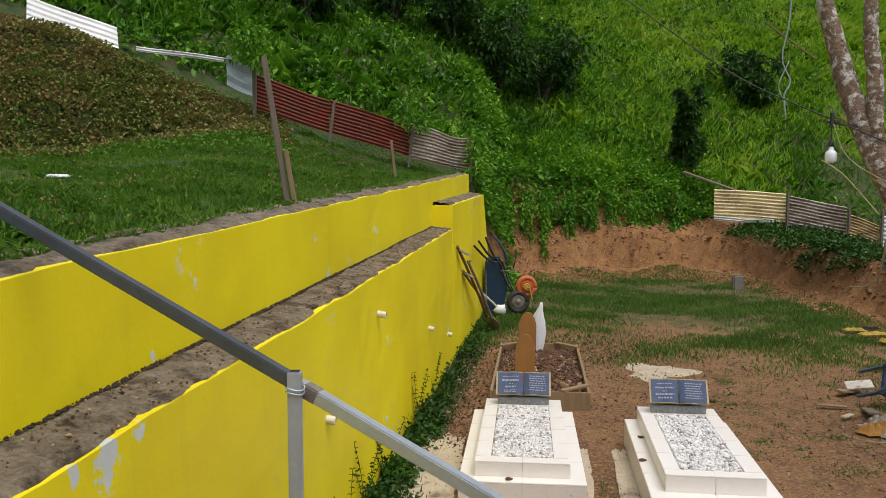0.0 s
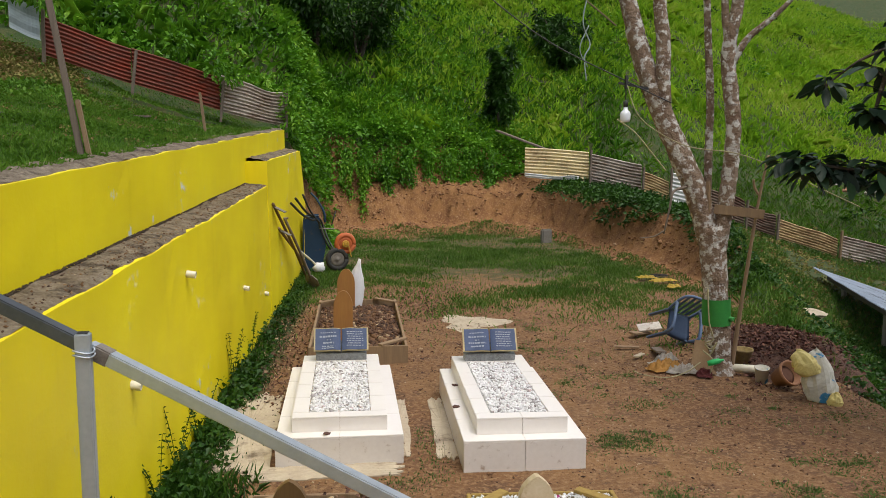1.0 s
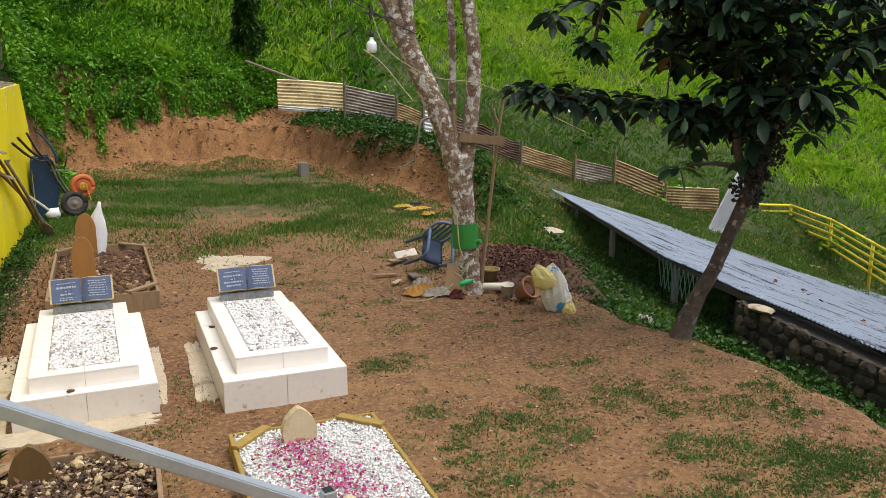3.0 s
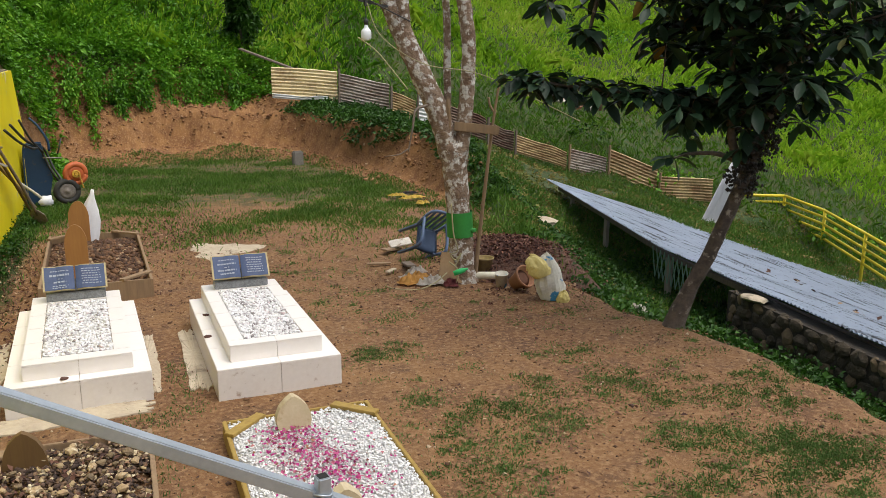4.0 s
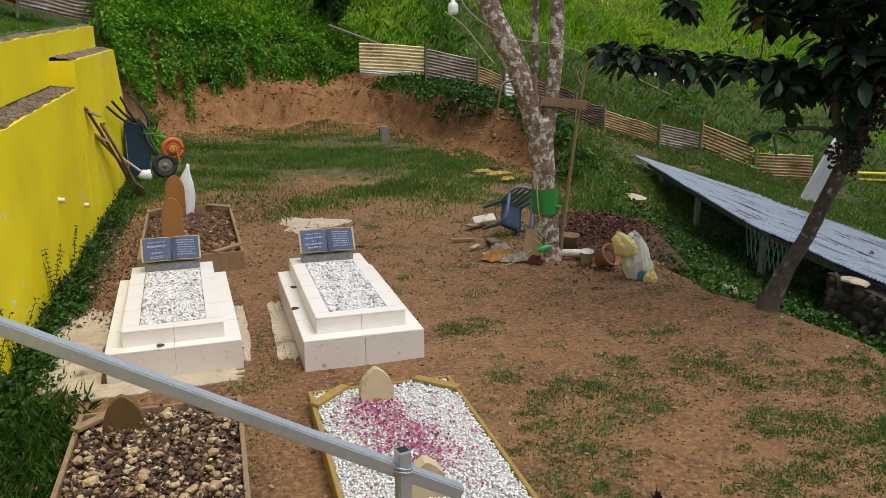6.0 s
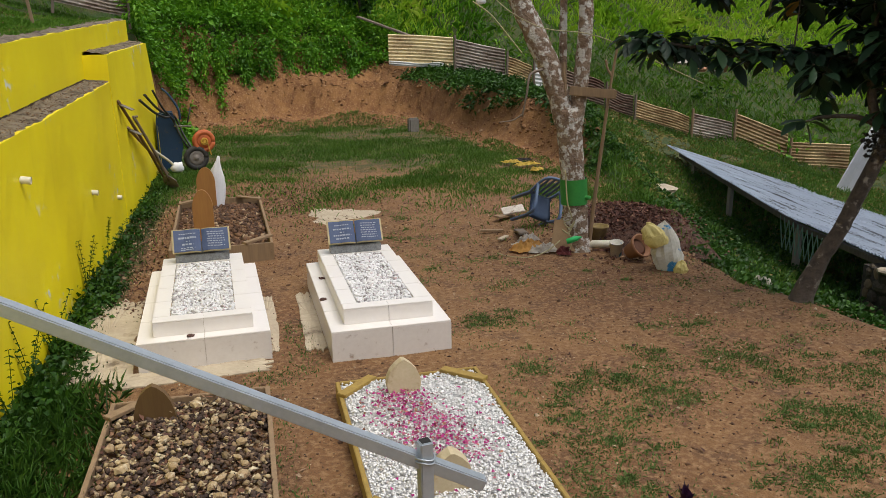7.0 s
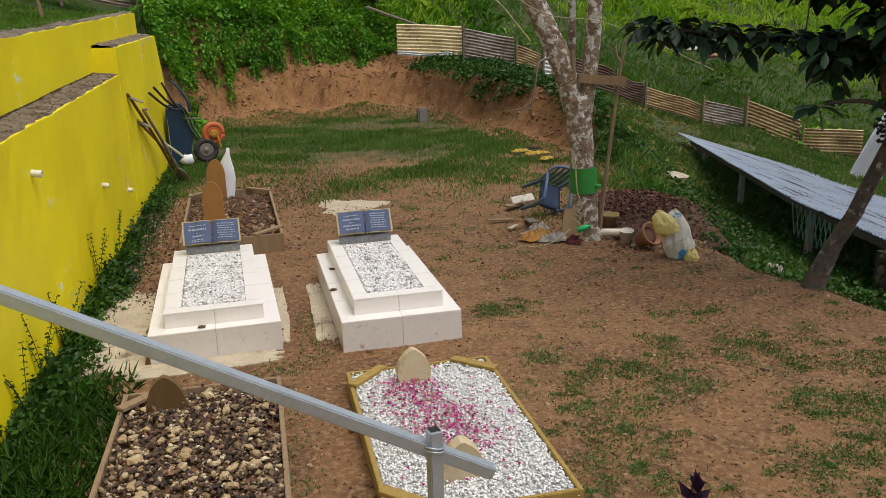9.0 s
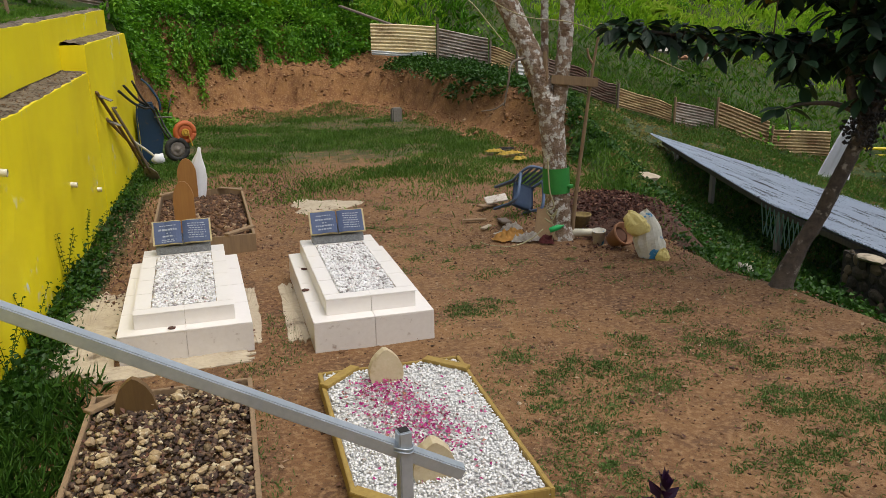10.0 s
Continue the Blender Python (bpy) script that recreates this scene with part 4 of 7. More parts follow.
# grave of white pebbles
G = thing("pebble_grave", "yellow-stained timber grave frame filled with white pebbles and pink petals", "grave", (1.49, 3.17, 0), TW, "timber-framed graves")
timber_frame(G, 1.02, 1.80, 0.115, 0.028, YELLOWWOOD, ((1, True), (-1, True), (-1, False)), 0.26)
part("bed", mounded(0.97, 1.75, 0.08, 0.03, 9), PALEBED, G, "", True)
n = 9000
co = np.stack([rs.uniform(-0.475, 0.475, n), rs.uniform(0.035, 1.765, n), rs.uniform(0.09, 0.112, n)], 1)
co[:, 2] += 0.022 * np.sqrt(np.sin((co[:, 0] / 1.0 + 0.5) * math.pi) * np.sin(np.clip(co[:, 1] / 1.8, 0, 1) * math.pi))
scatter_lumps("pebble_bed", co, rs.uniform(0.006, 0.012, n), WHITEPEB, G, "small white pebbles", 6)
n = 820
t = rs.rand(n)
px = -0.10 + (t - 0.3) * 0.22 + rs.randn(n) * (0.10 + 0.06 * t)
py = 1.48 - 0.95 * t + rs.randn(n) * 0.07
ok = (np.abs(px) < 0.46) & (py > 0.05) & (py < 1.7)
more = np.stack([rs.uniform(-0.45, 0.45, 60), rs.uniform(0.1, 1.7, 60)], 1)
px, py = np.concatenate([px[ok], more[:, 0]]), np.concatenate([py[ok], more[:, 1]])
co = np.stack([px, py, np.full(len(px), 0.142)], 1)
ax = np.stack([rs.randn(len(px)), rs.randn(len(px)), 0.25 + 0.3 * rs.rand(len(px))], 1)
stuff("petals", leaf_mesh("petals", co, ax, rs.uniform(0.018, 0.036, len(px)), rs.uniform(0.012, 0.026, len(px)), PETALS, 0.2, 0.2, 3), "scattered magenta flower petals", "petals", G)
onion = [(-0.085, 0), (0.085, 0), (0.12, 0.06), (0.135, 0.12), (0.13, 0.18), (0.105, 0.24), (0.06, 0.29), (0.012, 0.325), (-0.012, 0.325), (-0.06, 0.29), (-0.105, 0.24), (-0.13, 0.18), (-0.135, 0.12), (-0.12, 0.06)]
small = [(x * 0.85, z * 0.85) for x, z in onion]
marker(small, 0.075, SANDSTONE, (1.655, 4.68, 0.07), TW, "pale leaf-shaped stone grave marker in white pebbles", -4, 0.02)
marker(small, 0.075, SANDSTONE, (1.47, 3.47, 0.07), TW, "pale leaf-shaped stone grave marker in white pebbles", 5, 0.02)

# grave of rubble
G = thing("rubble_grave", "weathered timber grave frame filled with brown and pale rubble", "grave", (0.03, 3.32, 0), TW, "timber-framed graves")
timber_frame(G, 1.02, 1.92, 0.13, 0.03, RAWWOOD, ((-1, True), (1, True)), 0.26)
part("bed", mounded(0.96, 1.85, 0.05, 0.05, 21), SOIL, G, "", True)
n = 3400
co = np.stack([rs.uniform(-0.47, 0.47, n), rs.uniform(0.04, 1.86, n), rs.uniform(0.075, 0.10, n)], 1)
co[:, 2] += 0.045 * np.sqrt(np.sin((co[:, 0] / 1.0 + 0.5) * math.pi) * np.sin(np.clip(co[:, 1] / 1.9, 0, 1) * math.pi))
sz = rs.uniform(0.007, 0.025, n)
scatter_lumps("rubble", co, sz, RUBBLE, G, "brown and pale broken stones", 16)
for k in range(90):
    x, y = rs.uniform(-0.42, 0.42), rs.uniform(0.1, 1.75)
    part("stone", lump(rs.uniform(0.012, 0.036), k, (1.3, 0.9, 0.75), 1, 0.3), BUFFSTONE if k % 3 else DULLSTONE, G, m=pose(x, y, 0.135 + 0.03 * math.sin((x + 0.5) * math.pi), 0, 0, rs.uniform(0, 180)))
m = 420
co = np.stack([rs.uniform(-0.47, 0.47, m), rs.uniform(0.04, 1.86, m), np.full(m, 0.155)], 1)
co[:, 2] -= 0.05 * (2 * co[:, 0]) ** 2
stuff("dead_leaves", leaf_mesh("dead_leaves", co, rs.randn(m, 3) * np.array([1, 1, 0.3]) + np.array([0, 0, 0.15]), rs.uniform(0.02, 0.06, m), rs.uniform(0.015, 0.035, m), LITTER, 0.05, 0.25, 31), "dead leaves among the rubble", "leaves", G)
spade = [(-0.13, 0), (0.13, 0), (0.125, 0.07), (0.105, 0.15), (0.075, 0.21), (0.03, 0.255), (0.0, 0.27), (-0.03, 0.255), (-0.075, 0.21), (-0.105, 0.15), (-0.125, 0.07)]
marker(spade, 0.045, DARKWOOD, (0.09, 4.98, 0.08), TW, "dark brown pointed wooden grave marker standing in rubble", 3, 0.006)


# ---- steel handrail beside the viewpoint ----
rail = thing("handrail", "galvanised square-tube steel handrail on posts, sloping downhill", "railing")
P1, P2 = Vector((-0.590, 2.40, 1.930)), Vector((0.763, 2.00, 1.272))


def square_tube(a, b, w):
    bm = beam(a, b, w)
    bmesh.ops.bevel(bm, geom=[e for e in bm.edges], offset=0.004, segments=2, affect="EDGES")
    return bm


def post(top, foot):
    p = part("post", square_tube((top.x, top.y, foot), top, 0.041), STEEL, rail, "galvanised steel post")
    # dark plate paints the shaded open top onto the solid post
    part("shaded_bore", box(0.030, 0.030, 0.002, (top.x, top.y, top.z - 0.0005)), BORESHADE, p)
    for k in range(2):
        pts = [(top.x + 0.029 * math.cos(a), top.y + 0.029 * math.sin(a), top.z - 0.052 - 0.012 * k + 0.004 * math.sin(a * 2)) for a in [2 * math.pi * i / 14 for i in range(15)]]
        part("wire_tie", tube(pts, 0.003, 6), STEEL, p, "twisted wire tie", True)
    return p


post(P1, 0.35)
post(P2, 0.25)
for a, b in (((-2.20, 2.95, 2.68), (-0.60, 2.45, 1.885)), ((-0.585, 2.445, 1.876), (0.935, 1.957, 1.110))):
    # the upper rail gets the darker colour that stands for shade on it
    r = part("rail", square_tube(a, b, 0.041), SHADEDSTEEL if a[0] < -1 else STEEL, rail, "steel rail in a shaded dark grey" if a[0] < -1 else "galvanised steel rail")
d = (Vector((0.935, 1.957, 1.110)) - Vector((-0.585, 2.445, 1.876))).normalized()
# dark plate paints the shaded open end onto the solid rail
part("shaded_bore", beam(Vector((0.935, 1.957, 1.110)) - d * 0.001, Vector((0.935, 1.957, 1.110)) + d * 0.001, 0.032), BORESHADE, r)
q = Vector((-0.585, 2.445, 1.876))
part("sleeve", beam(q + d * 0.02, q + d * 0.075, 0.045), IRON, r, "dark tape sleeve", bevel=0.004)


# ---- wheelbarrow and tools against the wall ----
wb = thing("wheelbarrow", "dark blue steel wheelbarrow stood upright against the yellow wall", "wheelbarrow", m=pose(1.20, 15.93, 0.0, 0, 0, -4.3))
# the barrow stands on its wheel: its open tray turned to the wall, the handles up
tray = bmesh.new()
side = [(-0.24, 0.04), (0.07, 0.05), (0.17, 0.52), (0.03, 1.12), (-0.20, 1.10), (-0.25, 1.02)]
near = [tray.verts.new((x, -0.27 + 0.05 * (x + 0.25), z)) for x, z in side]
deep = [tray.verts.new((x * 0.96, 0.27 - 0.05 * (x + 0.25), z)) for x, z in side]
tray.faces.new(near)
tray.faces.new(deep[::-1])
for k in range(len(side)):
    j = (k + 1) % len(side)
    tray.faces.new((near[j], near[k], deep[k], deep[j]))
part("tray", tray, BLUEPAINT, wb, "dark blue dented steel tray", bevel=0.035)
part("tray_rim", tube(bent([(-0.26, -0.29, 0.04), (-0.27, -0.29, 0.6), (-0.25, -0.29, 1.06), (-0.18, -0.29, 1.13), (0.03, -0.28, 1.15)]), 0.014, 8), BLUEPAINT, wb, "", True)
for pts in ([(-0.45, -2.17, 1.50), (-0.27, -1.47, 1.25), (-0.11, -0.84, 1.10), (0.02, -0.32, 1.02), (0.17, -0.30, 0.62), (0.36, -0.12, 0.28)],
            [(-0.38, -1.68, 1.55), (-0.21, -0.93, 1.26), (-0.05, -0.25, 1.09), (0.08, 0.30, 0.98), (0.22, 0.28, 0.6), (0.40, 0.12, 0.28)]):
    part("handle", tube(bent(pts), 0.021, 8), CABLE, wb, "black steel tube handle", True)
part("leg", tube(bent([(-0.26, -1.00, 1.58), (-0.14, -0.73, 1.28), (-0.03, -0.50, 1.10), (0.06, -0.30, 0.98)]), 0.019, 8), CABLE, wb, "", True)
part("leg", tube(bent([(-0.12, 0.1, 1.55), (0.0, 0.1, 1.42), (0.14, 0.1, 1.16), (0.16, 0.1, 0.96)]), 0.022, 8), BLUEPAINT, wb, "", True)
part("brace", tube([(0.04, -0.3, 0.88), (0.34, -0.25, 0.86)], 0.012, 8), IRON, wb, "", True)
part("brace", tube([(0.28, -0.2, 0.92), (0.36, -0.2, 1.2)], 0.012, 8), CABLE, wb, "", True)


def wheel(parent, at, turn, r, rim, name="wheel"):
    w = part(name, tube([Vector((math.cos(a) * r * 0.78, 0, math.sin(a) * r * 0.78)) for a in [2 * math.pi * k / 24 for k in range(25)]], r * 0.24, 8), RUBBER if rim is not ORANGE else ORANGE, parent, "tyre on a pressed steel rim", True, m=pose(*at, 0, 0, turn))
    part("rim", lathe([(r * 0.6, -0.035), (r * 0.6, 0.035), (r * 0.4, 0.02), (r * 0.12, 0.04), (r * 0.1, 0.045), (0.002, 0.045)], 20), rim, w, "", True, m=pose(0, 0, 0, 90, 0, 0))
    return w


wheel(wb, (0.38, -0.30, 0.27), 12, 0.23, IRON)
w2 = thing("spare_wheel", "orange barrow wheel with a yellow hub, leaning on a wheelbarrow", "wheel", m=pose(1.72, 15.63, 0.57, 0, 8, 4))
wheel(w2, (0, 0, 0), 5, 0.215, ORANGE, "tyre")
part("hub", lathe([(0.07, -0.03), (0.07, 0.045), (0.05, 0.05), (0.035, 0.03), (0.03, 0.06), (0.002, 0.06)], 14), YELLOWRIM, w2, "", False, m=pose(0, -0.02, 0, 90, 0, 5))
part("bracket", beam((0.05, -0.06, 0.0), (0.14, -0.08, -0.24), 0.05, 0.02), YELLOWRIM, w2, "orange-yellow bracket", bevel=0.004)


def tool(label, foot, top, head, mat, seed):
    foot, top = Vector(foot), Vector(top)
    t = thing("garden_tool", label, "tool", foot, 0, "tools leaning on the wall")
    d = top - foot
    part("shaft", tube(bent([d * 0.12, d * 0.5 + Vector((0.01, 0, 0.01)), d]), 0.023, 8), mat, t, "", True)
    m = d.to_track_quat("Z", "Y").to_matrix().to_4x4()
    if head == "shovel":
        part("blade", prism([(-0.12, 0.0), (-0.125, 0.20), (-0.05, 0.30), (0.05, 0.30), (0.125, 0.20), (0.12, 0.0), (0.0, -0.03)], 0.012, m=m), WORNSTEEL, t, "worn steel blade", bevel=0.004)
        part("grip", tube([d + Vector((-0.06, 0, 0)), d + Vector((0.06, 0, 0))], 0.016, 8), mat, t, "", True)
    elif head == "hoe":
        part("blade", beam(d * 0.97 + Vector((0, 0, 0.0)), d * 0.97 + Vector((0.16, -0.05, -0.08)), 0.14, 0.012), IRON, t, "rusty steel blade", bevel=0.004)
        part("foot", tube([d * 0.0, d * 0.14], 0.02, 8), mat, t)
    else:
        part("foot", tube([d * 0.0, d * 0.14], 0.014, 8), mat, t)
    return t


tool("wooden-handled shovel with a worn steel blade, leaning on the yellow wall", (0.98, 13.91, 0.02), (0.45, 13.17, 1.30), "shovel", GREYWOOD, 1)
tool("dark wooden-handled hoe leaning on the yellow wall", (0.92, 14.59, 0.02), (0.23, 11.84, 1.63), "hoe", DARKWOOD, 2)
tool("pale wooden-handled hoe leaning on the yellow wall", (1.03, 15.38, 0.02), (0.33, 12.45, 1.21), "hoe", RAWWOOD, 3)
tool("white plastic pipe leaning on the yellow wall", (1.29, 15.45, 0.02), (0.75, 15.03, 0.57), "", PVC, 4)
tagged(part("plastic_bag", lump(0.11, 21, (1.1, 0.7, 0.9), 2, 0.3), CLOTH, None, "", True, m=pose(1.19, 15.30, 0.16)), "crumpled white plastic bag among the leaning tools", "bag")


# ---- stakes on the terrace ----
def stake(name, label, a, b, w, h, mat):
    a, b = Vector(a), Vector(b)
    return tagged(part(name, beam((0, 0, -0.1), b - a, w, h), mat, None, "", False, 0.006, m=Matrix.Translation(a)), label, "stake")


def on_land(x, y, dz=0.0):
    return Vector((x, y, float(land(np.array([x]), np.array([y]))[0]) + dz))


stake("wooden_stake", "tall weathered grey wooden stake leaning at the wall's top", (-1.31, 6.52, 2.34), (-1.50, 6.50, 3.53), 0.055, 0.045, GREYWOOD)
stake("wooden_stake", "short sawn wooden stake leaning beside a taller one", (-1.25, 6.50, 2.34), (-1.335, 6.50, 2.79), 0.06, 0.03, RAWWOOD)
p = on_land(-0.72, 13.0)
stake("wooden_stake", "short pale wooden stake in the terrace grass", p, (-0.80, 13.0, 3.27), 0.10, 0.04, RAWWOOD)
p = on_land(-1.9, 14.2)
tagged(part("plank", beam(p + Vector((-0.25, 0, 0.03)), p + Vector((0.25, 0.05, 0.04)), 0.09, 0.03), GREYWOOD, None, "", False, 0.004), "grey plank lying in the terrace grass", "plank")
p = on_land(-3.9, 8.1)
tagged(part("plastic_scrap", lump(0.09, 5, (1.5, 0.8, 0.25), 2, 0.2), CLOTH, None, "", True, m=Matrix.Translation(p + Vector((0, 0, 0.03)))), "white plastic scrap lying on the terrace lawn", "litter")


# ---- corrugated fences ----
def panel(a, b, height, mat, label, ribs=9, seed=0, bow=0.03, torn=0.0, group="corrugated fence panels", lean=0.0, bh=None):
    """A corrugated sheet on edge from a to b, ribs lengthwise."""
    a, b = Vector(a), Vector(b)
    d = b - a
    flat = Vector((d.x, d.y, 0))
    bm = sheet(flat.length, height, ribs, 0.022, bow, seed, 0.0, torn)
    slope = d.z / flat.length
    for v in bm.verts:
        v.co.z += slope * v.co.x
        v.co.y += lean * (v.co.z - slope * v.co.x)
    m = Matrix.Translation(a) @ Matrix.Rotation(math.atan2(d.y, d.x), 4, "Z")
    if FENCE is None:
        return tagged(part("metal_sheet", bm, mat, None, "", False, 0, m=m), label, "metal sheet", group)
    return part("fence_panel", bm, mat, FENCE, label, False, 0, m=m)


def fence_post(a, top, mat=None, w=0.07, label="weathered wooden fence post beside corrugated sheets"):
    a = Vector(a)
    return part("fence_post", beam((0, 0, -0.15), Vector(top) - a, w, w * 0.8), mat or GREYWOOD, FENCE, "weathered wooden post", False, 0.006, m=Matrix.Translation(a))


# fence above the terrace
FENCE = thing("corrugated_fence", "low fence of red rusted corrugated sheets above the terrace", "fence")
L0, L1, L2, L3 = Vector((-3.75, 16.62, 4.12)), Vector((-2.35, 17.55, 3.70)), Vector((-0.66, 18.62, 3.25)), Vector((0.80, 19.35, 2.92))
panel(L0, L1, 0.70, REDZINC, "dark red rusted corrugated zinc fence panel above the terrace", 9, 1)
panel(L1 + Vector((0.02, 0.02, 0)), L2, 0.72, REDZINC, "red rusted corrugated zinc panel with a bare grey top edge", 9, 2)
panel(L2 + Vector((0.02, 0.03, -0.05)), L3, 0.80, MIXZINC, "pale half-rusted corrugated zinc panel overgrown by vines", 10, 3, 0.03, 0.12)
for p, h, lean in ((L0, 0.95, 0.03), (L1, 0.78, 0.12), (L2, 0.82, 0.1), (L3, 0.95, 0.02)):
    q = p + Vector((0.0, -0.06, -0.12))
    fence_post(q, q + Vector((lean, 0, h)))
FENCE = None
W = mottled("white_sheet_metal", (0.72, 0.72, 0.70), (0.6, 0.6, 0.58), 2, 0.5, 0.1, fine=20)
panel((-7.9, 15.75, 5.68), (-6.4, 16.4, 5.18), 0.62, W, "white corrugated sheet lying at the top of the bank", 5, 5, 0.05, 0, "white sheets", 0.9)
panel((-5.95, 16.1, 5.20), (-4.2, 16.35, 5.0), 0.10, W, "narrow white sheet edge along the top of the bank", 2, 6, 0.03, 0, "white sheets", 0.3)
panel((-4.22, 16.25, 4.55), (-3.75, 16.4, 4.35), 0.62, mottled("pale_blue_sheet", (0.42, 0.48, 0.5), (0.34, 0.38, 0.4), 3, 0.5, 0.1), "pale blue-grey metal sheet bent over at the fence's end", 2, 7, 0.05, 0, "white sheets", 0.15)

# fence on the cut bank and down the slope
FENCE = thing("corrugated_fence", "patched fence of rusty corrugated sheets running down the slope", "fence")
RP = [(7.87, 22.62, 1.62), (9.66, 21.9, 1.50), (11.02, 21.24, 1.20), (11.75, 20.95, 0.9), (12.6, 20.75, 0.68), (13.9, 20.4, 0.28), (14.75, 20.12, -0.05), (16.37, 19.47, -0.60), (17.63, 19.03, -0.94), (18.77, 17.91, -1.52), (19.95, 16.7, -1.56)]
RM = [(BRIGHTZINC, 0.86, "yellowed rusty corrugated zinc panel jutting from the cut bank", 9), (MIXZINC, 0.80, "half-rusted corrugated zinc panel on the bank", 9), (YELZINC, 0.62, "yellow and rust stained corrugated zinc panel behind a tree", 8), (W, 0.9, "whitish corrugated sheet standing behind a tree", 8), (DARKZINC, 0.75, "dark rusted corrugated zinc panel behind a tree", 9), (DARKZINC, 0.62, "dark rusted corrugated zinc panel on the slope", 8), (YELZINC, 0.55, "crumpled yellow-brown rusty zinc panel on the slope", 7), (MIXZINC, 0.66, "pale grey corrugated zinc panel on the slope", 8), (YELZINC, 0.95, "brown rust-stained corrugated zinc panel", 9), (YELZINC, 0.72, "pale yellow rust-stained corrugated zinc panel", 8)]
for k, (a, b) in enumerate(zip(RP, RP[1:])):
    mt, h, lb, ribs = RM[k]
    a, b = Vector(a), Vector(b)
    panel(a + (b - a) * 0.01, b - (b - a) * 0.01 + Vector((0, 0.05, 0)), h, mt, lb, ribs, 20 + k, 0.05, 0.1 if k in (4, 5, 6) else 0.0)
    if k:
        q = a + Vector((-0.03, -0.08, -0.1))
        fence_post(q, q + Vector((0.02, 0, RM[k][1] + 0.22)), RAWWOOD if k > 6 else GREYWOOD)
panel(Vector(RP[0]) + Vector((0.02, -0.03, -0.02)), Vector(RP[1]) + Vector((-0.35, -0.02, 0.02)), 0.13, W, "white bent lower lip of a corrugated panel", 2, 61, 0.02, 0.6)
for p0, p1, w_, lb in (((7.55, 24.35, 3.0), (9.15, 23.1, 2.28), 0.30, "grey plank lying on the green slope above the cut bank"), ((14.2, 28.6, 3.0), (15.2, 28.0, 2.7), 0.2, "pale log lying in the hillside grass"), ((12.45, 30.4, 8.72), (14.1, 29.75, 7.25), 0.14, "pale bamboo pole lying down the grassy hillside")):
    p0, p1 = Vector(p0), Vector(p1)
    p0.z = max(p0.z, float(land(np.array([p0.x]), np.array([p0.y]))[0]) + 0.25)
    p1.z = max(p1.z, float(land(np.array([p1.x]), np.array([p1.y]))[0]) + 0.25)
    tagged(part("plank", beam(p0, p1, w_, 0.05), RAWWOOD if "pale" in lb else GREYWOOD, None, "", False, 0.006), lb, "plank")
tagged(part("stone_block", box(0.27, 0.18, 0.44), GREYSTONE, None, "", False, 0.03, m=Matrix.Translation(on_land(7.45, 19.6, -0.08))), "small grey stone block standing in the lawn", "stone")


# ---- low shed ----
EAVE0, BEND, EAVE1 = Vector((13.35, 16.75, -0.40)), Vector((9.75, 9.25, -0.40)), Vector((7.72, 3.0, -0.40))
shed = thing("shed_roof", "low shed with a weathered grey corrugated zinc roof", "shed", EAVE0)
ed = EAVE1 - EAVE0
far_part = (BEND - EAVE0).length
run = far_part + (EAVE1 - BEND).length


def eave(s):
    """A place along the eave, which bends where two roofs meet; from the shed's own origin."""
    if s < far_part:
        return (BEND - EAVE0) * (s / far_part)
    return (BEND - EAVE0) + (EAVE1 - BEND) * ((s - far_part) / (run - far_part))


rib_dir = Vector((0.923, -0.384, -0.318)).normalized()
for k in range(7):
    bm = bmesh.new()
    nn = 28 * 6
    span = run / 7
    lift = 0.006 * (k % 2)
    front = []
    for i in range(nn + 1):
        s = k * span + span * i / nn * 1.015
        wv = 0.014 * math.sin(2 * math.pi * s / 0.076)
        row = []
        for j in range(9):
            t = j / 8 * 14.0
            sag = -0.02 * math.sin(math.pi * j / 8) + 0.02 * noise.noise((s * 0.6, t * 0.5, 2))
            p = eave(s) + rib_dir * t + Vector((0, 0, wv + sag + lift))
            row.append(bm.verts.new(p))
        front.append(row)
    for a, b in zip(front, front[1:]):
        for j in range(8):
            bm.faces.new((a[j], a[j + 1], b[j + 1], b[j]))
    bmesh.ops.solidify(bm, geom=bm.faces[:], thickness=0.004)
    part("roof_sheet", bm, ROOFZINC, shed, "grey corrugated zinc sheet")
u = ed.normalized()
for s0, s1 in ((0.5, far_part), (far_part, run - 0.1)):
    part("eave_beam", beam(eave(s0) + rib_dir * 0.25 + Vector((0, 0, -0.11)), eave(s1) + rib_dir * 0.25 + Vector((0, 0, -0.11)), 0.06, 0.09), GREYWOOD, shed, bevel=0.004)
for s in (1.7, 4.6, 8.2, 11.6, 14.0):
    for t in ((0.3, 6.0) if s < 9 else (6.0,)):
        p = eave(s) + rib_dir * t + Vector((0, 0, -0.13))
        g0 = land(np.array([p.x + EAVE0.x]), np.array([p.y + EAVE0.y]))[0] - EAVE0.z
        part("post", beam((p.x, p.y, min(float(g0), p.z - 0.3) - 0.1), p, 0.09), PALEPOST, shed, "pale squared timber post", bevel=0.004)
rs = np.random.RandomState(5)
n = 900
s, t = rs.uniform(7, 14, n), rs.uniform(2.5, 7.5, n)
P = np.array(EAVE0)[None] + np.array([eave(q) for q in s]) + np.array(rib_dir)[None] * t[:, None] + np.array([[0, 0, 0.022]])
keep = (np.sin(s * 1.3) + np.sin(t * 2.1 + s) + rs.randn(n) * 0.5) > 0.7
P = P[keep]
ax = rs.randn(len(P), 3) * np.array([1, 1, 0.25])
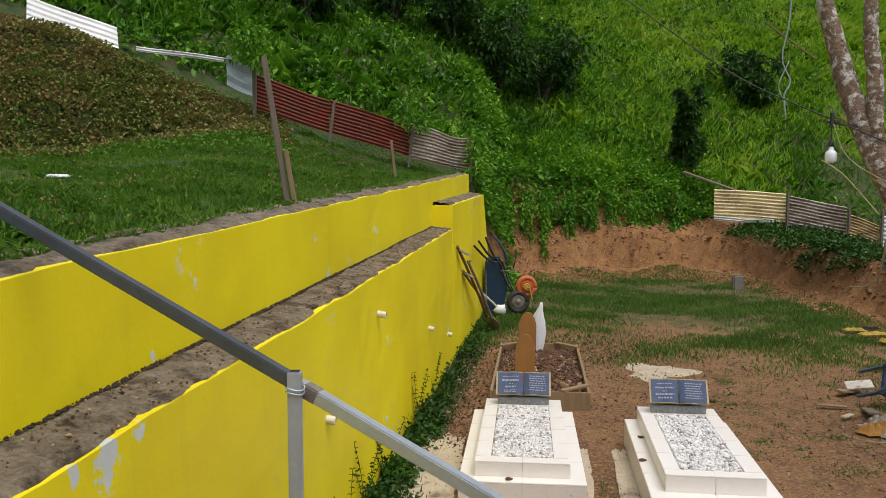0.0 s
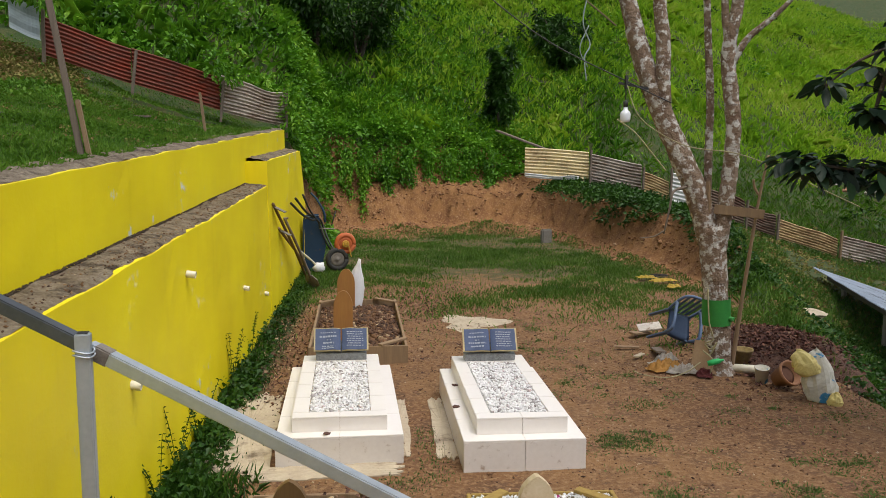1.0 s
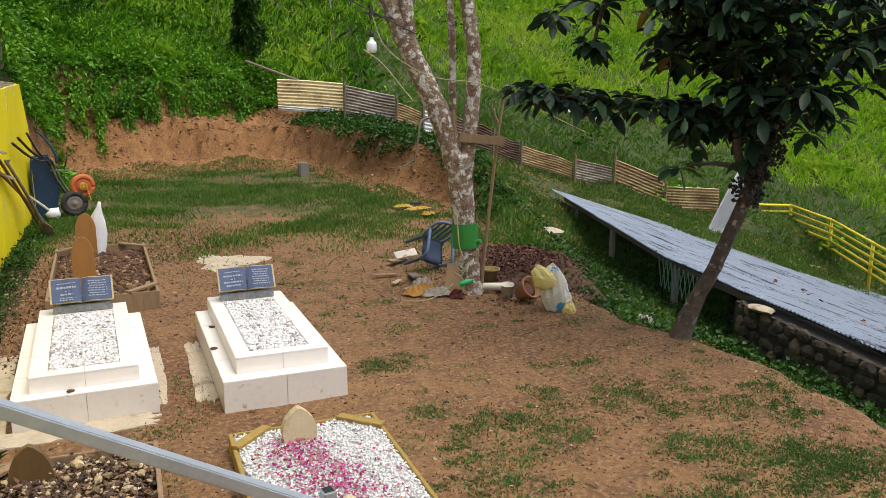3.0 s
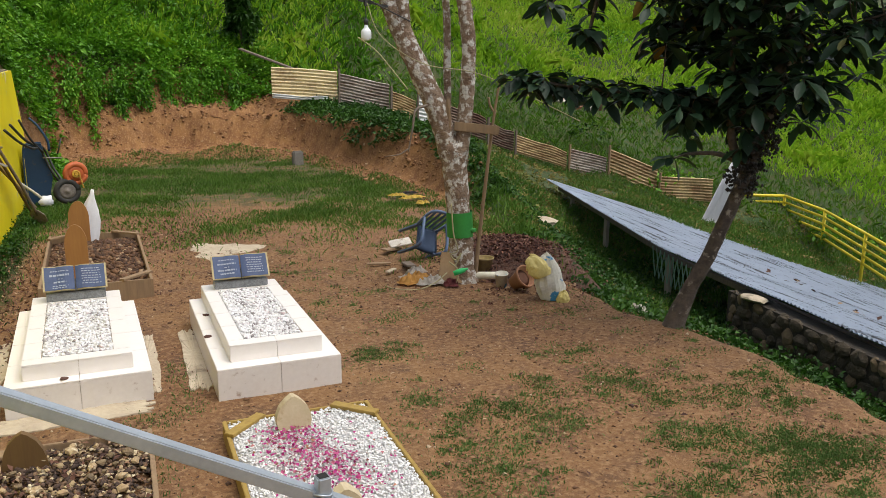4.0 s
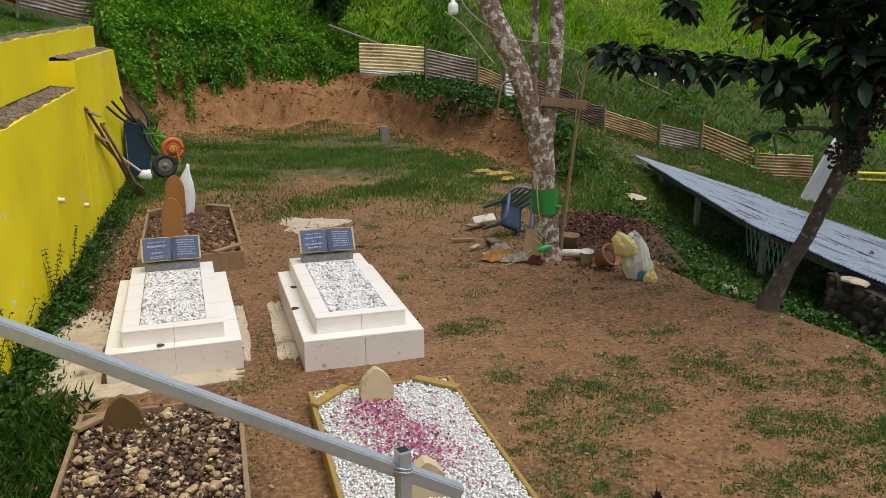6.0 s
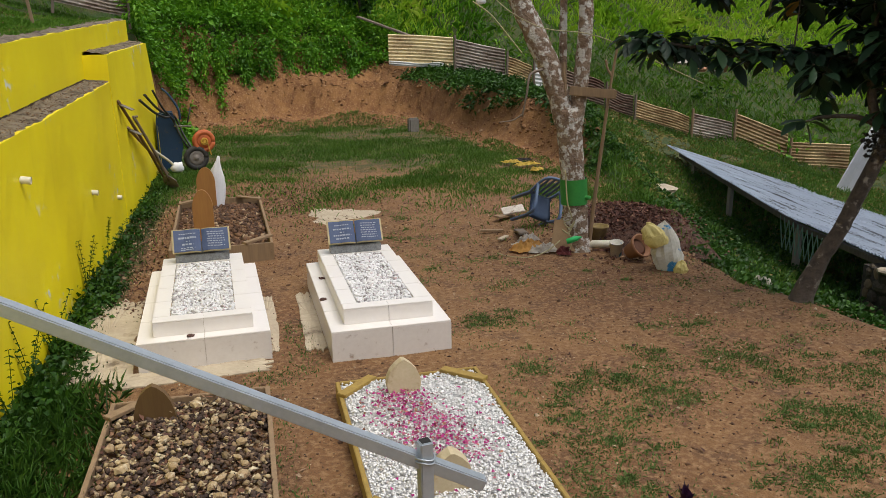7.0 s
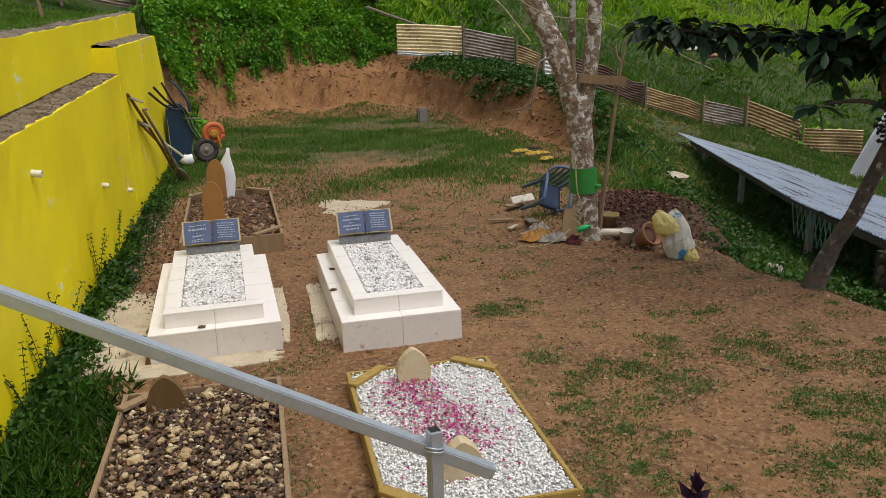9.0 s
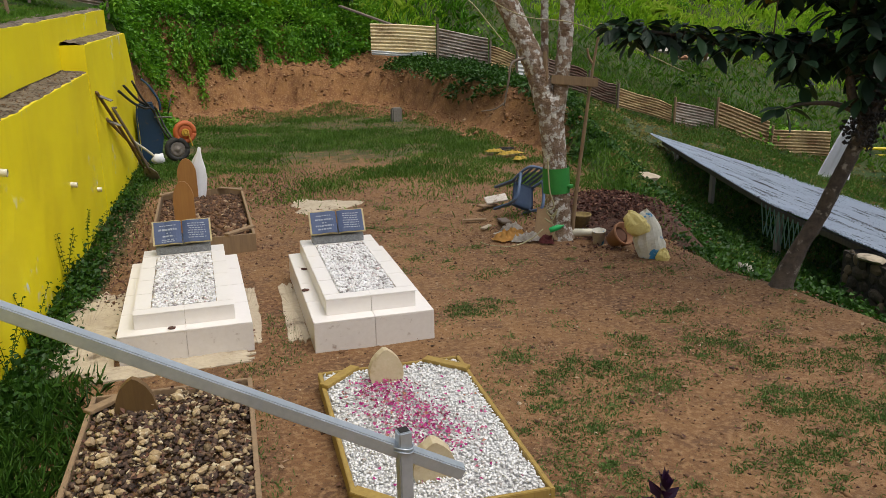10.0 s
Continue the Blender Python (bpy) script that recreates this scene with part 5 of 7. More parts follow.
stuff("fallen_leaves", leaf_mesh("fallen_leaves", P, ax, rs.uniform(0.08, 0.16, len(P)), rs.uniform(0.05, 0.09, len(P)), LITTER, 0.0, 0.15, 2), "dead brown leaves lying on the shed's roof", "leaves")

# green lattice below the eave
lat = thing("wire_lattice", "pale green diamond wire lattice under the shed's eave", "lattice", (9.95, 9.45, -1.0))
dv = Vector((-0.40, -0.916, 0))
for k in range(9):
    for s in (-1, 1):
        a = dv * (k * 0.17)
        b = a + dv * (s * 0.17) + Vector((0, 0, 0.5))
        part("wire", beam(a, b, 0.012), mottled("pale_green_wire", (0.22, 0.36, 0.24), (0.18, 0.3, 0.2), 9, 0.6) if (k, s) == (0, -1) else bpy.data.materials["pale_green_wire"], lat)

# rough stone wall in front of the shed
sw = thing("stone_wall", "low rough fieldstone wall half hidden by weeds", "wall", kind="structure")
rng = random.Random(7)
SW0, SW1 = Vector((8.95, 7.1, 0)), Vector((7.35, 2.2, 0))
swd = (SW1 - SW0).normalized()
swn = Vector((swd.y, -swd.x, 0))
count = 0
for row in range(4):
    at = rng.uniform(0, 0.15)
    while at < (SW1 - SW0).length:
        w_ = rng.uniform(0.12, 0.30)
        h_ = rng.uniform(0.075, 0.115)
        c = SW0 + swd * (at + w_ / 2) + swn * rng.uniform(-0.02, 0.03)
        part("stone", lump(1.0, 900 + count, (w_ * 0.53, 0.055, h_), 2, 0.13), DULLSTONE if rng.random() < 0.2 else STONE, sw, "", False, m=pose(c.x, c.y, -0.60 - 0.155 * row + rng.uniform(-0.025, 0.025), rng.uniform(-12, 12), rng.uniform(-8, 8), math.degrees(math.atan2(swd.y, swd.x))))
        at += w_ + 0.02
        count += 1
core = bmesh.new()
beam(SW0 + Vector((0, 0, -1.0)) - swn * 0.125, SW1 + Vector((0, 0, -1.0)) - swn * 0.125, 0.28, 0.92, core, twist=0.0)
part("core", core, MORTAR, sw, "crumbling mortar, darkened for shade")
slab_at = SW0 + swd * 0.55
part("capstone", lump(1.0, 77, (0.26, 0.16, 0.05), 2, 0.12), CONCRETE, sw, "pale flat capstone", m=pose(slab_at.x, slab_at.y, -0.50, 6, 4, 70))


# ---- yellow pipe fence ----
yf = thing("pipe_fence", "bright yellow painted steel pipe fence with five rails", "fence")
YC = [Vector((22.3, 18.4, -2.75)), Vector((22.76, 16.21, -2.50)), Vector((21.76, 14.1, -2.58)), Vector((20.6, 12.1, -2.80)), Vector((19.5, 10.0, -3.1)), Vector((18.4, 7.9, -3.4))]
YC[0] = Vector((21.2, 17.9, -2.55))
for p in YC:
    part("post", tube([p + Vector((0, 0, -0.5)), p + Vector((0, 0, 1.02))], 0.045, 10), YELLOWPIPE, yf, "", True)
for a, b in zip(YC, YC[1:]):
    for k in range(5):
        z = Vector((0, 0, 0.18 + 0.205 * k))
        part("pipe_rail", tube([a + z, b + z], 0.04 if k < 4 else 0.046, 8), YELLOWPIPE, yf, "", True)

# white cloth on a leaning post
cl = thing("hanging_cloth", "long white cloth hanging from a leaning pole by the fence", "cloth", (18.3, 15.2, -1.9))
part("pole", tube([(0.2, -0.1, -0.3), (0.62, -0.45, 3.1)], 0.05, 8), GREYWOOD, cl, "", True)
bm = bmesh.new()
rows = []
for j in range(11):
    v = j / 10
    rows.append([bm.verts.new((-0.12 + 0.42 * v + (k / 12 - 0.5) * (0.72 - 0.5 * v), -0.12 - 0.28 * v + 0.05 * math.sin(k * 1.6 + v * 2) - (k / 12 - 0.5) * 0.5 * (1 - 0.6 * v), 0.12 + 0.04 * math.sin(k * 2.1) * (1 - v) + 1.75 * v)) for k in range(13)])
for a, b in zip(rows, rows[1:]):
    for k in range(12):
        bm.faces.new((a[k], a[k + 1], b[k + 1], b[k]))
bmesh.ops.solidify(bm, geom=bm.faces[:], thickness=0.006)
part("drape", bm, CLOTH, cl, "white cloth in loose folds", True)
for k, mt in enumerate((DIRTYCLOTH, TERRACOTTA, DIRTYCLOTH)):
    tagged(part("rubbish_heap", lump(0.19, 40 + k, (1.5, 0.8, 0.5), 2, 0.3), mt, None, "", False, m=Matrix.Translation(on_land(18.9 + 0.5 * k, 23.1 - 0.4 * k, 0.45))), "pale rubbish dumped in the slope's grass", "rubbish")


# ---- forked tree in the yard ----
RIGHT1 = Vector((0.848, -0.53, 0))
BACK1 = Vector((0.53, 0.848, 0))
tree = thing("forked_tree", "leafless forked tree with blotched pale bark and a green band", "tree", (4.89, 7.71, 0))


def at1(x, z, y=0.0):
    return RIGHT1 * x + BACK1 * y + Vector((0, 0, z))


def limb(name, pts, r, sides=14, seed=0, mat=None, parent=None, wob=0.07, n=7):
    line = bent(pts, n)
    k = len(line) - 1
    radii = [np.interp(i / k, np.linspace(0, 1, len(r)), r) for i in range(k + 1)]
    return part(name, tube(line, [float(q) for q in radii], sides, wob=wob, seed=seed), mat or BARK, parent if parent is not None else tree, "", True)


limb("trunk", [at1(0.06, -0.15), at1(0.02, 0.15), at1(-0.02, 0.7), at1(-0.07, 1.2), at1(-0.12, 1.62)], [0.20, 0.145, 0.135, 0.135, 0.14], 18, 1)
limb("limb", [at1(-0.10, 1.35), at1(-0.22, 1.78), at1(-0.36, 2.15), at1(-0.68, 2.83), at1(-0.90, 3.39), at1(-1.05, 3.9), at1(-1.22, 4.6), at1(-1.3, 5.6)], [0.125, 0.125, 0.125, 0.115, 0.108, 0.095, 0.08, 0.05], 16, 2)
limb("limb", [at1(-0.66, 2.78, 0.02), at1(-0.69, 3.15, -0.03), at1(-0.70, 3.6, -0.02), at1(-0.76, 4.2), at1(-0.7, 5.4)], [0.09, 0.085, 0.08, 0.07, 0.04], 12, 3)
limb("limb", [at1(-0.05, 1.3), at1(0.00, 1.66), at1(0.04, 2.1), at1(0.06, 2.65), at1(0.01, 3.1), at1(-0.03, 3.5), at1(0.05, 4.1), at1(0.12, 5.4)], [0.095, 0.092, 0.085, 0.08, 0.078, 0.075, 0.06, 0.04], 14, 4)
limb("limb", [at1(-0.17, 1.95, 0.12), at1(-0.18, 2.4, 0.14), at1(-0.19, 3.0, 0.13), at1(-0.23, 3.5, 0.12), at1(-0.30, 4.4, 0.12), at1(-0.36, 5.3, 0.1)], [0.042, 0.044, 0.042, 0.04, 0.034, 0.025], 10, 5, BARK)
limb("branch", [at1(0.0, 3.35), at1(0.16, 3.62), at1(0.42, 3.85), at1(0.7, 4.15)], [0.045, 0.035, 0.028, 0.018], 8, 6)
limb("branch", [at1(-0.02, 3.5), at1(-0.08, 3.9), at1(-0.1, 4.4)], [0.05, 0.04, 0.03], 8, 7)
limb("branch", [at1(-0.40, 2.05, -0.1), at1(-0.52, 2.0, -0.25), at1(-0.55, 1.82, -0.3), at1(-0.60, 1.55, -0.3)], [0.02, 0.014, 0.012, 0.008], 6, 8, GREYWOOD)
limb("branch", [at1(-0.60, 1.58, -0.3), at1(-0.70, 1.52, -0.32), at1(-0.85, 1.50, -0.35)], [0.010, 0.008, 0.005], 6, 9, GREYWOOD)
band = part("band", tube([at1(-0.015, 0.54), at1(-0.02, 0.68), at1(-0.028, 0.83)], [0.154, 0.152, 0.152], 20, cap=False, wob=0.02, seed=3), GREENTAPE, tree, "green plastic band wrapped round the trunk", True)
part("band_knot", lump(0.035, 3, (1.2, 0.8, 0.8), 2, 0.2), GREENTAPE, band, m=Matrix.Translation(at1(0.135, 0.62, -0.06)))
rope = bent([at1(-0.12, 0.95, -0.15), at1(-0.09, 0.6, -0.2), at1(-0.04, 0.42, -0.21), at1(-0.12, 0.36, -0.21), at1(-0.06, 0.30, -0.21), at1(0.0, 0.38, -0.21), at1(-0.07, 0.24, -0.22), at1(-0.14, 0.28, -0.22), at1(-0.03, 0.18, -0.23), at1(-0.06, 0.02, -0.26)], 8)
tagged(part("rope", tube(rope, 0.008, 6), ROPE, None, "", True, m=Matrix.Translation((4.89, 7.71, 0))), "pale rope looped and hanging on the tree trunk", "rope")
rope = bent([at1(-0.16, 0.16, -0.26), at1(-0.3, 0.06, -0.35), at1(-0.5, 0.02, -0.5), at1(-0.75, 0.015, -0.45), at1(-0.85, 0.015, -0.35)], 6)
tagged(part("rope", tube(rope, 0.007, 6), ROPE, None, "", True, m=Matrix.Translation((4.89, 7.71, 0))), "thin pale rope lying on the earth by the tree", "rope")

# pole with a plank nailed to the tree
pole = thing("forked_pole", "thin forked wooden pole standing beside the tree", "pole", (5.01, 7.62, 0))
part("shaft", tube(bent([(0, 0, -0.2), (0.06, -0.03, 0.6), (0.13, -0.07, 1.4), (0.19, -0.09, 1.95), (0.245, -0.13, 2.40)]), [0.026 - 0.0006 * i for i in range(25)], 8, wob=0.08), RAWWOOD, pole, "", True)
part("prong", tube(bent([(0.19, -0.09, 1.97), (0.15, -0.06, 2.05), (0.135, -0.05, 2.14)]), 0.014, 7), RAWWOOD, pole, "", True)
tagged(part("plank", beam((4.76, 7.68, 1.82), (5.22, 7.46, 1.77), 0.035, 0.10, twist=0.0), RAWWOOD, None, "", False, 0.006), "brown plank fixed between the tree and a pole", "plank")
tagged(part("batten", beam((4.74, 7.72, 1.68), (4.72, 7.76, 2.12), 0.05, 0.03), RAWWOOD, None, "", False, 0.004), "short batten nailed upright to the tree", "batten")

# lamp and wires
lamp = thing("bulb_lamp", "white bulb hanging from a wire beside the tree", "lamp", (3.87, 8.07, 2.74))
part("bulb", lathe([(0.002, 0.0), (0.045, 0.004), (0.056, 0.03), (0.056, 0.09), (0.05, 0.11), (0.024, 0.135), (0.02, 0.17)], 18), BULB, lamp, "white plastic bulb", True)
part("socket", lathe([(0.024, 0.165), (0.026, 0.21), (0.01, 0.235), (0.002, 0.24)], 12), CABLE, lamp, "", True)
part("drop", tube([(0, 0, 0.23), (-0.005, 0, 0.40)], 0.006, 6), CABLE, lamp)
part("arm", beam((-0.08, 0.02, 0.42), (0.30, 0.0, 0.36), 0.022), CABLE, lamp, "dark wooden arm")
part("bracket", beam((0, 0, 0.36), (0, 0, 0.5), 0.03), CABLE, lamp)


def wire(label, pts, r=0.007, mat=None):
    return tagged(part("wire", tube(bent(pts, 8), r, 5), mat or CABLE, None, "", True), label, "wire", "wires")


BW = mottled("blue_white_cord", (0.35, 0.42, 0.42), (0.28, 0.33, 0.33), 20, 0.7)
wire("dark overhead cable strung to the tree", [(0.2, 9.5, 5.9), (1.95, 8.75, 4.5), (3.0, 8.4, 3.66), (3.87, 8.07, 3.18), (4.35, 7.95, 2.95)])
wire("thin pale wire slung from lamp to tree", [(3.87, 8.07, 3.16), (3.98, 7.92, 2.78), (4.36, 7.68, 2.50), (4.85, 7.5, 2.42), (5.25, 7.4, 2.28), (6.22, 7.24, 1.86)], 0.006, ROPE)
wire("pale dead vine slung to the tree", [(3.75, 8.02, 2.77), (3.90, 7.89, 2.63), (4.03, 7.77, 2.43), (4.15, 7.65, 2.23)], 0.007, ROPE)
wire("knotted pale blue cord hanging from above", [(3.58, 8.4, 5.2), (3.56, 8.4, 4.3), (3.5, 8.42, 3.85), (3.58, 8.4, 3.6), (3.52, 8.4, 3.45), (3.55, 8.4, 3.2)], 0.008, BW)
wire("knotted pale blue cord hanging from above", [(3.56, 8.4, 3.8), (3.47, 8.42, 3.55), (3.56, 8.4, 3.35)], 0.006, BW)


# ---- broad-leaved tree at the yard's edge ----
RIGHT2 = Vector((0.67, -0.742, 0))
BACK2 = Vector((0.742, 0.67, 0))
tree2 = thing("broadleaf_tree", "leaning tree with dark glossy leaves and fruit clusters on its trunk", "tree", (5.78, 5.22, 0))


def at2(x, z, y=0.0):
    return RIGHT2 * x + BACK2 * y + Vector((0, 0, z))


TRUNK2 = [at2(-0.02, -0.2), at2(0.02, 0.05), at2(0.13, 0.38), at2(0.27, 0.70), at2(0.38, 1.02), at2(0.49, 1.34), at2(0.59, 1.66), at2(0.68, 2.02), at2(0.74, 2.35), at2(0.78, 2.8), at2(0.80, 3.4), at2(0.78, 4.3)]
limb("trunk", TRUNK2, [0.15, 0.10, 0.072, 0.066, 0.064, 0.062, 0.06, 0.056, 0.052, 0.046, 0.038, 0.022], 16, 11, DARKBARK, tree2)
BR = [
    [at2(0.56, 1.55), at2(0.42, 1.75, -0.05), at2(0.36, 2.1, -0.08), at2(0.34, 2.6, -0.1), at2(0.28, 3.2, -0.15)],
    [at2(0.64, 1.9), at2(0.3, 2.16, -0.1), at2(-0.25, 2.24, -0.18), at2(-0.85, 2.27, -0.22), at2(-1.3, 2.33, -0.22), at2(-1.66, 2.40, -0.2)],
    [at2(0.8, 3.3), at2(0.3, 3.5, -0.1), at2(-0.4, 3.45, -0.15), at2(-1.0, 3.25, -0.15), at2(-1.32, 3.02, -0.15)],
    [at2(-0.78, 3.36, -0.15), at2(-0.86, 3.1, -0.15), at2(-0.92, 2.82, -0.15), at2(-0.94, 2.72, -0.15)],
    [at2(0.74, 2.4), at2(0.95, 2.65, -0.15), at2(1.2, 2.8, -0.2), at2(1.6, 2.95, -0.2)],
    [at2(0.76, 2.6), at2(0.4, 2.82, 0.15), at2(0.0, 2.88, 0.2), at2(-0.38, 2.78, 0.2)],
    [at2(0.8, 3.1), at2(1.2, 3.3, 0.2), at2(1.7, 3.5, 0.3), at2(2.2, 3.6, 0.3)],
    [at2(0.78, 2.9), at2(0.35, 3.15, -0.3), at2(-0.05, 3.2, -0.4), at2(-0.3, 3.15, -0.4)],
    [at2(0.79, 3.6), at2(0.5, 3.9, -0.3), at2(0.0, 4.1, -0.4)],
    [at2(0.57, 1.58), at2(0.3, 1.70, -0.1), at2(0.05, 1.70, -0.12), at2(-0.10, 1.66, -0.14)],
    [at2(0.68, 2.0), at2(0.86, 2.28, -0.2), at2(1.02, 2.32, -0.25), at2(1.12, 2.24, -0.25)],
    [at2(0.66, 1.95), at2(0.4, 2.10, 0.1), at2(0.15, 2.08, 0.12), at2(-0.1, 2.02, 0.12)],
]
for k, b in enumerate(BR):
    r = (0.045, 0.04, 0.035, 0.025, 0.015) if k == 0 else (0.03, 0.022, 0.015, 0.007)
    limb("branch", b, r, 8, 20 + k, DARKBARK, tree2, 0.05)


def broad_leaves(name, feet, axes, length, seed):
    """Long oval leaves, each of four folded sections."""
    rs = np.random.RandomState(seed)
    n = len(feet)
    axes = axes / np.linalg.norm(axes, axis=1, keepdims=True)
    side = np.cross(axes, np.array([0, 0, 1.0]) + rs.randn(n, 3) * 0.35)
    side /= np.linalg.norm(side, axis=1, keepdims=True)
    up = np.cross(side, axes)
    L = length[:, None]
    rowsv = []
    for t, w in ((0.0, 0.02), (0.14, 0.05), (0.38, 0.18), (0.64, 0.225), (0.87, 0.14), (1.0, 0.01)):
        c = feet + axes * L * t + np.array([0, 0, -1.0]) * L * 0.28 * t * t
        rowsv += [c - side * L * w + up * L * w * 0.35, c, c + side * L * w + up * L * w * 0.35]
    p = np.stack(rowsv, 1).reshape(-1, 3)
    q = []
    for k in range(5):
        for s in (0, 1):
            q.append((3 * k + s, 3 * k + s + 1, 3 * k + s + 4, 3 * k + s + 3))
    f = (np.array(q)[None] + (np.arange(n) * 18)[:, None, None]).reshape(-1, 4)
    me = quick_mesh(name, p, f)
    me.materials.append(BIGLEAF)
    me.polygons.foreach_set("use_smooth", np.ones(len(me.polygons), dtype=bool))
    return me


def rosettes():
    """Feet and directions of leaves set in whorls along the branches."""
    rng = random.Random(12)
    feet, axes, lens = [], [], []
    spots = []
    for k, b in enumerate(BR):
        line = bent(b, 8)
        dens = {0: 10, 1: 42, 2: 10, 3: 5, 4: 26, 5: 22, 6: 18, 7: 22, 8: 16, 9: 0, 10: 9, 11: 15}[k]
        spread = {1: 0.05, 2: 0.10, 3: 0.05, 9: 0.02, 10: 0.10, 11: 0.09, 5: 0.12, 7: 0.14}.get(k, 0.2)
        for i in range(dens):
            t = rng.uniform(0.3 if k != 1 else 0.08, 1.0)
            p = line[min(len(line) - 1, int(t * (len(line) - 1)))]
            spots.append(p + Vector((rng.gauss(0, spread), rng.gauss(0, spread), rng.gauss(0.0, spread * 0.8))))
        spots.append(line[-1])
    # the dense heart of the crown and its upper part
    for x0, x1, z0, z1, n in ((-0.35, 0.7, 2.4, 3.3, 58), (0.40, 0.98, 2.0, 3.3, 46), (0.9, 1.9, 2.5, 3.6, 44), (-0.8, 1.8, 3.45, 4.3, 70), (-0.1, 0.5, 2.05, 2.45, 20)):
        for i in range(n):
            spots.append(at2(rng.uniform(x0, x1), rng.uniform(z0, z1), rng.uniform(-0.5, 0.6)))
    for p in spots:
        n = rng.randint(6, 9)
        base = rng.uniform(0, 6.28)
        lean = Vector((rng.gauss(0, 0.4), rng.gauss(0, 0.4), 0.25))
        for j in range(n):
            a = base + 6.283 * j / n + rng.uniform(-0.25, 0.25)
            d = Vector((math.cos(a), math.sin(a), rng.uniform(-0.95, 0.35))) + lean * 0.5
            feet.append(p + d * 0.02)
            axes.append(d)
            lens.append(rng.uniform(0.12, 0.25))
    return np.array(feet), np.array(axes), np.array(lens), spots


ft, axs, ln, spots = rosettes()
stuff("crown", broad_leaves("crown", ft, axs, ln, 4), "dense dark green oval leaves in whorls", "leaves", tree2)
twigs = bmesh.new()
rng = random.Random(3)
allpts = [q for b in BR + [TRUNK2[6:]] for q in bent(b, 4)]
for p in spots:
    q = min(allpts, key=lambda c: (c - p).length)
    if (q - p).length > 0.03:
        tube(bent([q, (p + q) / 2 + Vector((0, 0, -0.04)), p], 3), [0.009, 0.008, 0.007, 0.007, 0.006, 0.005, 0.004], 5, twigs)
tagged(part("twig_growth", twigs, DARKBARK, tree2, "", True), kind="stuff")
pts, sizes = [], []
rs = np.random.RandomState(8)
tl = bent(TRUNK2[5:9], 10)
for i in range(130):
    p = tl[rs.randint(0, len(tl))]
    o = Vector((rs.randn(), rs.randn(), 0)).normalized() * rs.uniform(0.06, 0.17)
    for j in range(rs.randint(4, 10)):
        pts.append(tuple(p + o + Vector(rs.randn(3) * 0.035)))
        sizes.append(rs.uniform(0.011, 0.02))
scatter_lumps("fruit", np.array(pts), np.array(sizes), FIG, tree2, "small dark fruits clustered on the trunk", 5, 1.0)


# ---- things lying round the tree ----
CHAIR_RIGHT, CHAIR_DEEP = Vector((0.89, -0.456, 0)), Vector((0.456, 0.89, 0))
chair_up = (CHAIR_RIGHT * 0.62 + Vector((0, 0, 0.42)) - CHAIR_DEEP * 0.66).normalized()
chair_back = (CHAIR_RIGHT * 0.25 + Vector((0, 0, 0.9)) + CHAIR_DEEP * 0.35)
chair_back = (chair_back - chair_up * chair_back.dot(chair_up)).normalized()
chair_side = chair_back.cross(chair_up)
chair_m = Matrix((chair_side, chair_back, chair_up)).transposed().to_4x4()
chair = thing("plastic_chair", "blue-grey plastic armchair tipped over on rubbish by the tree", "chair", m=Matrix.Translation((5.07, 8.84, 0.27)) @ chair_m @ Matrix.Diagonal((0.78, 0.78, 0.78, 1)))
seat = bmesh.new()
rows = []
for j in range(9):
    rows.append([seat.verts.new(((i / 8 - 0.5) * (0.46 - 0.04 * j / 8), (j / 8 - 0.5) * 0.44, 0.03 * ((i - 4) / 4) ** 2 - 0.015 - (0.04 * (1 - j) if j < 1 else 0))) for i in range(9)])
for a, b in zip(rows, rows[1:]):
    for i in range(8):
        seat.faces.new((a[i], a[i + 1], b[i + 1], b[i]))
bmesh.ops.solidify(seat, geom=seat.faces[:], thickness=0.014)
part("seat", seat, BLUEPLASTIC, chair, "", True)
part("back_frame", tube(bent([(-0.21, 0.21, 0.0), (-0.235, 0.27, 0.22), (-0.2, 0.32, 0.40), (0.0, 0.34, 0.45), (0.2, 0.32, 0.40), (0.235, 0.27, 0.22), (0.21, 0.21, 0.0)]), 0.024, 8), BLUEPLASTIC, chair, "", True)
for x in (-0.13, -0.045, 0.045, 0.13):
    part("back_slat", beam((x, 0.225, 0.0), (x * 1.1, 0.335, 0.42), 0.05, 0.012), BLUEPLASTIC, chair, "", bevel=0.004)
for sx in (-1, 1):
    for y in (-0.2, 0.2):
        part("leg", prism([(-0.03, -0.42), (0.03, -0.42), (0.042, 0.0), (-0.042, 0.0)], 0.028, m=pose(sx * 0.21, y, 0, 0, -sx * 6, 0)), BLUEPLASTIC, chair, bevel=0.005)
    part("armrest", tube(bent([(sx * 0.24, -0.2, 0.0), (sx * 0.27, -0.2, 0.17), (sx * 0.27, -0.1, 0.22), (sx * 0.26, 0.1, 0.23), (sx * 0.235, 0.27, 0.22)]), 0.027, 8), BLUEPLASTIC, chair, "", True)

rng = random.Random(2)


def slat(label, at, turn, size, mat, tilt=(0, 0)):
    return tagged(part("board", box(*size), mat, None, "", False, 0.004, m=pose(*at, tilt[0], tilt[1], turn)), label, "board")


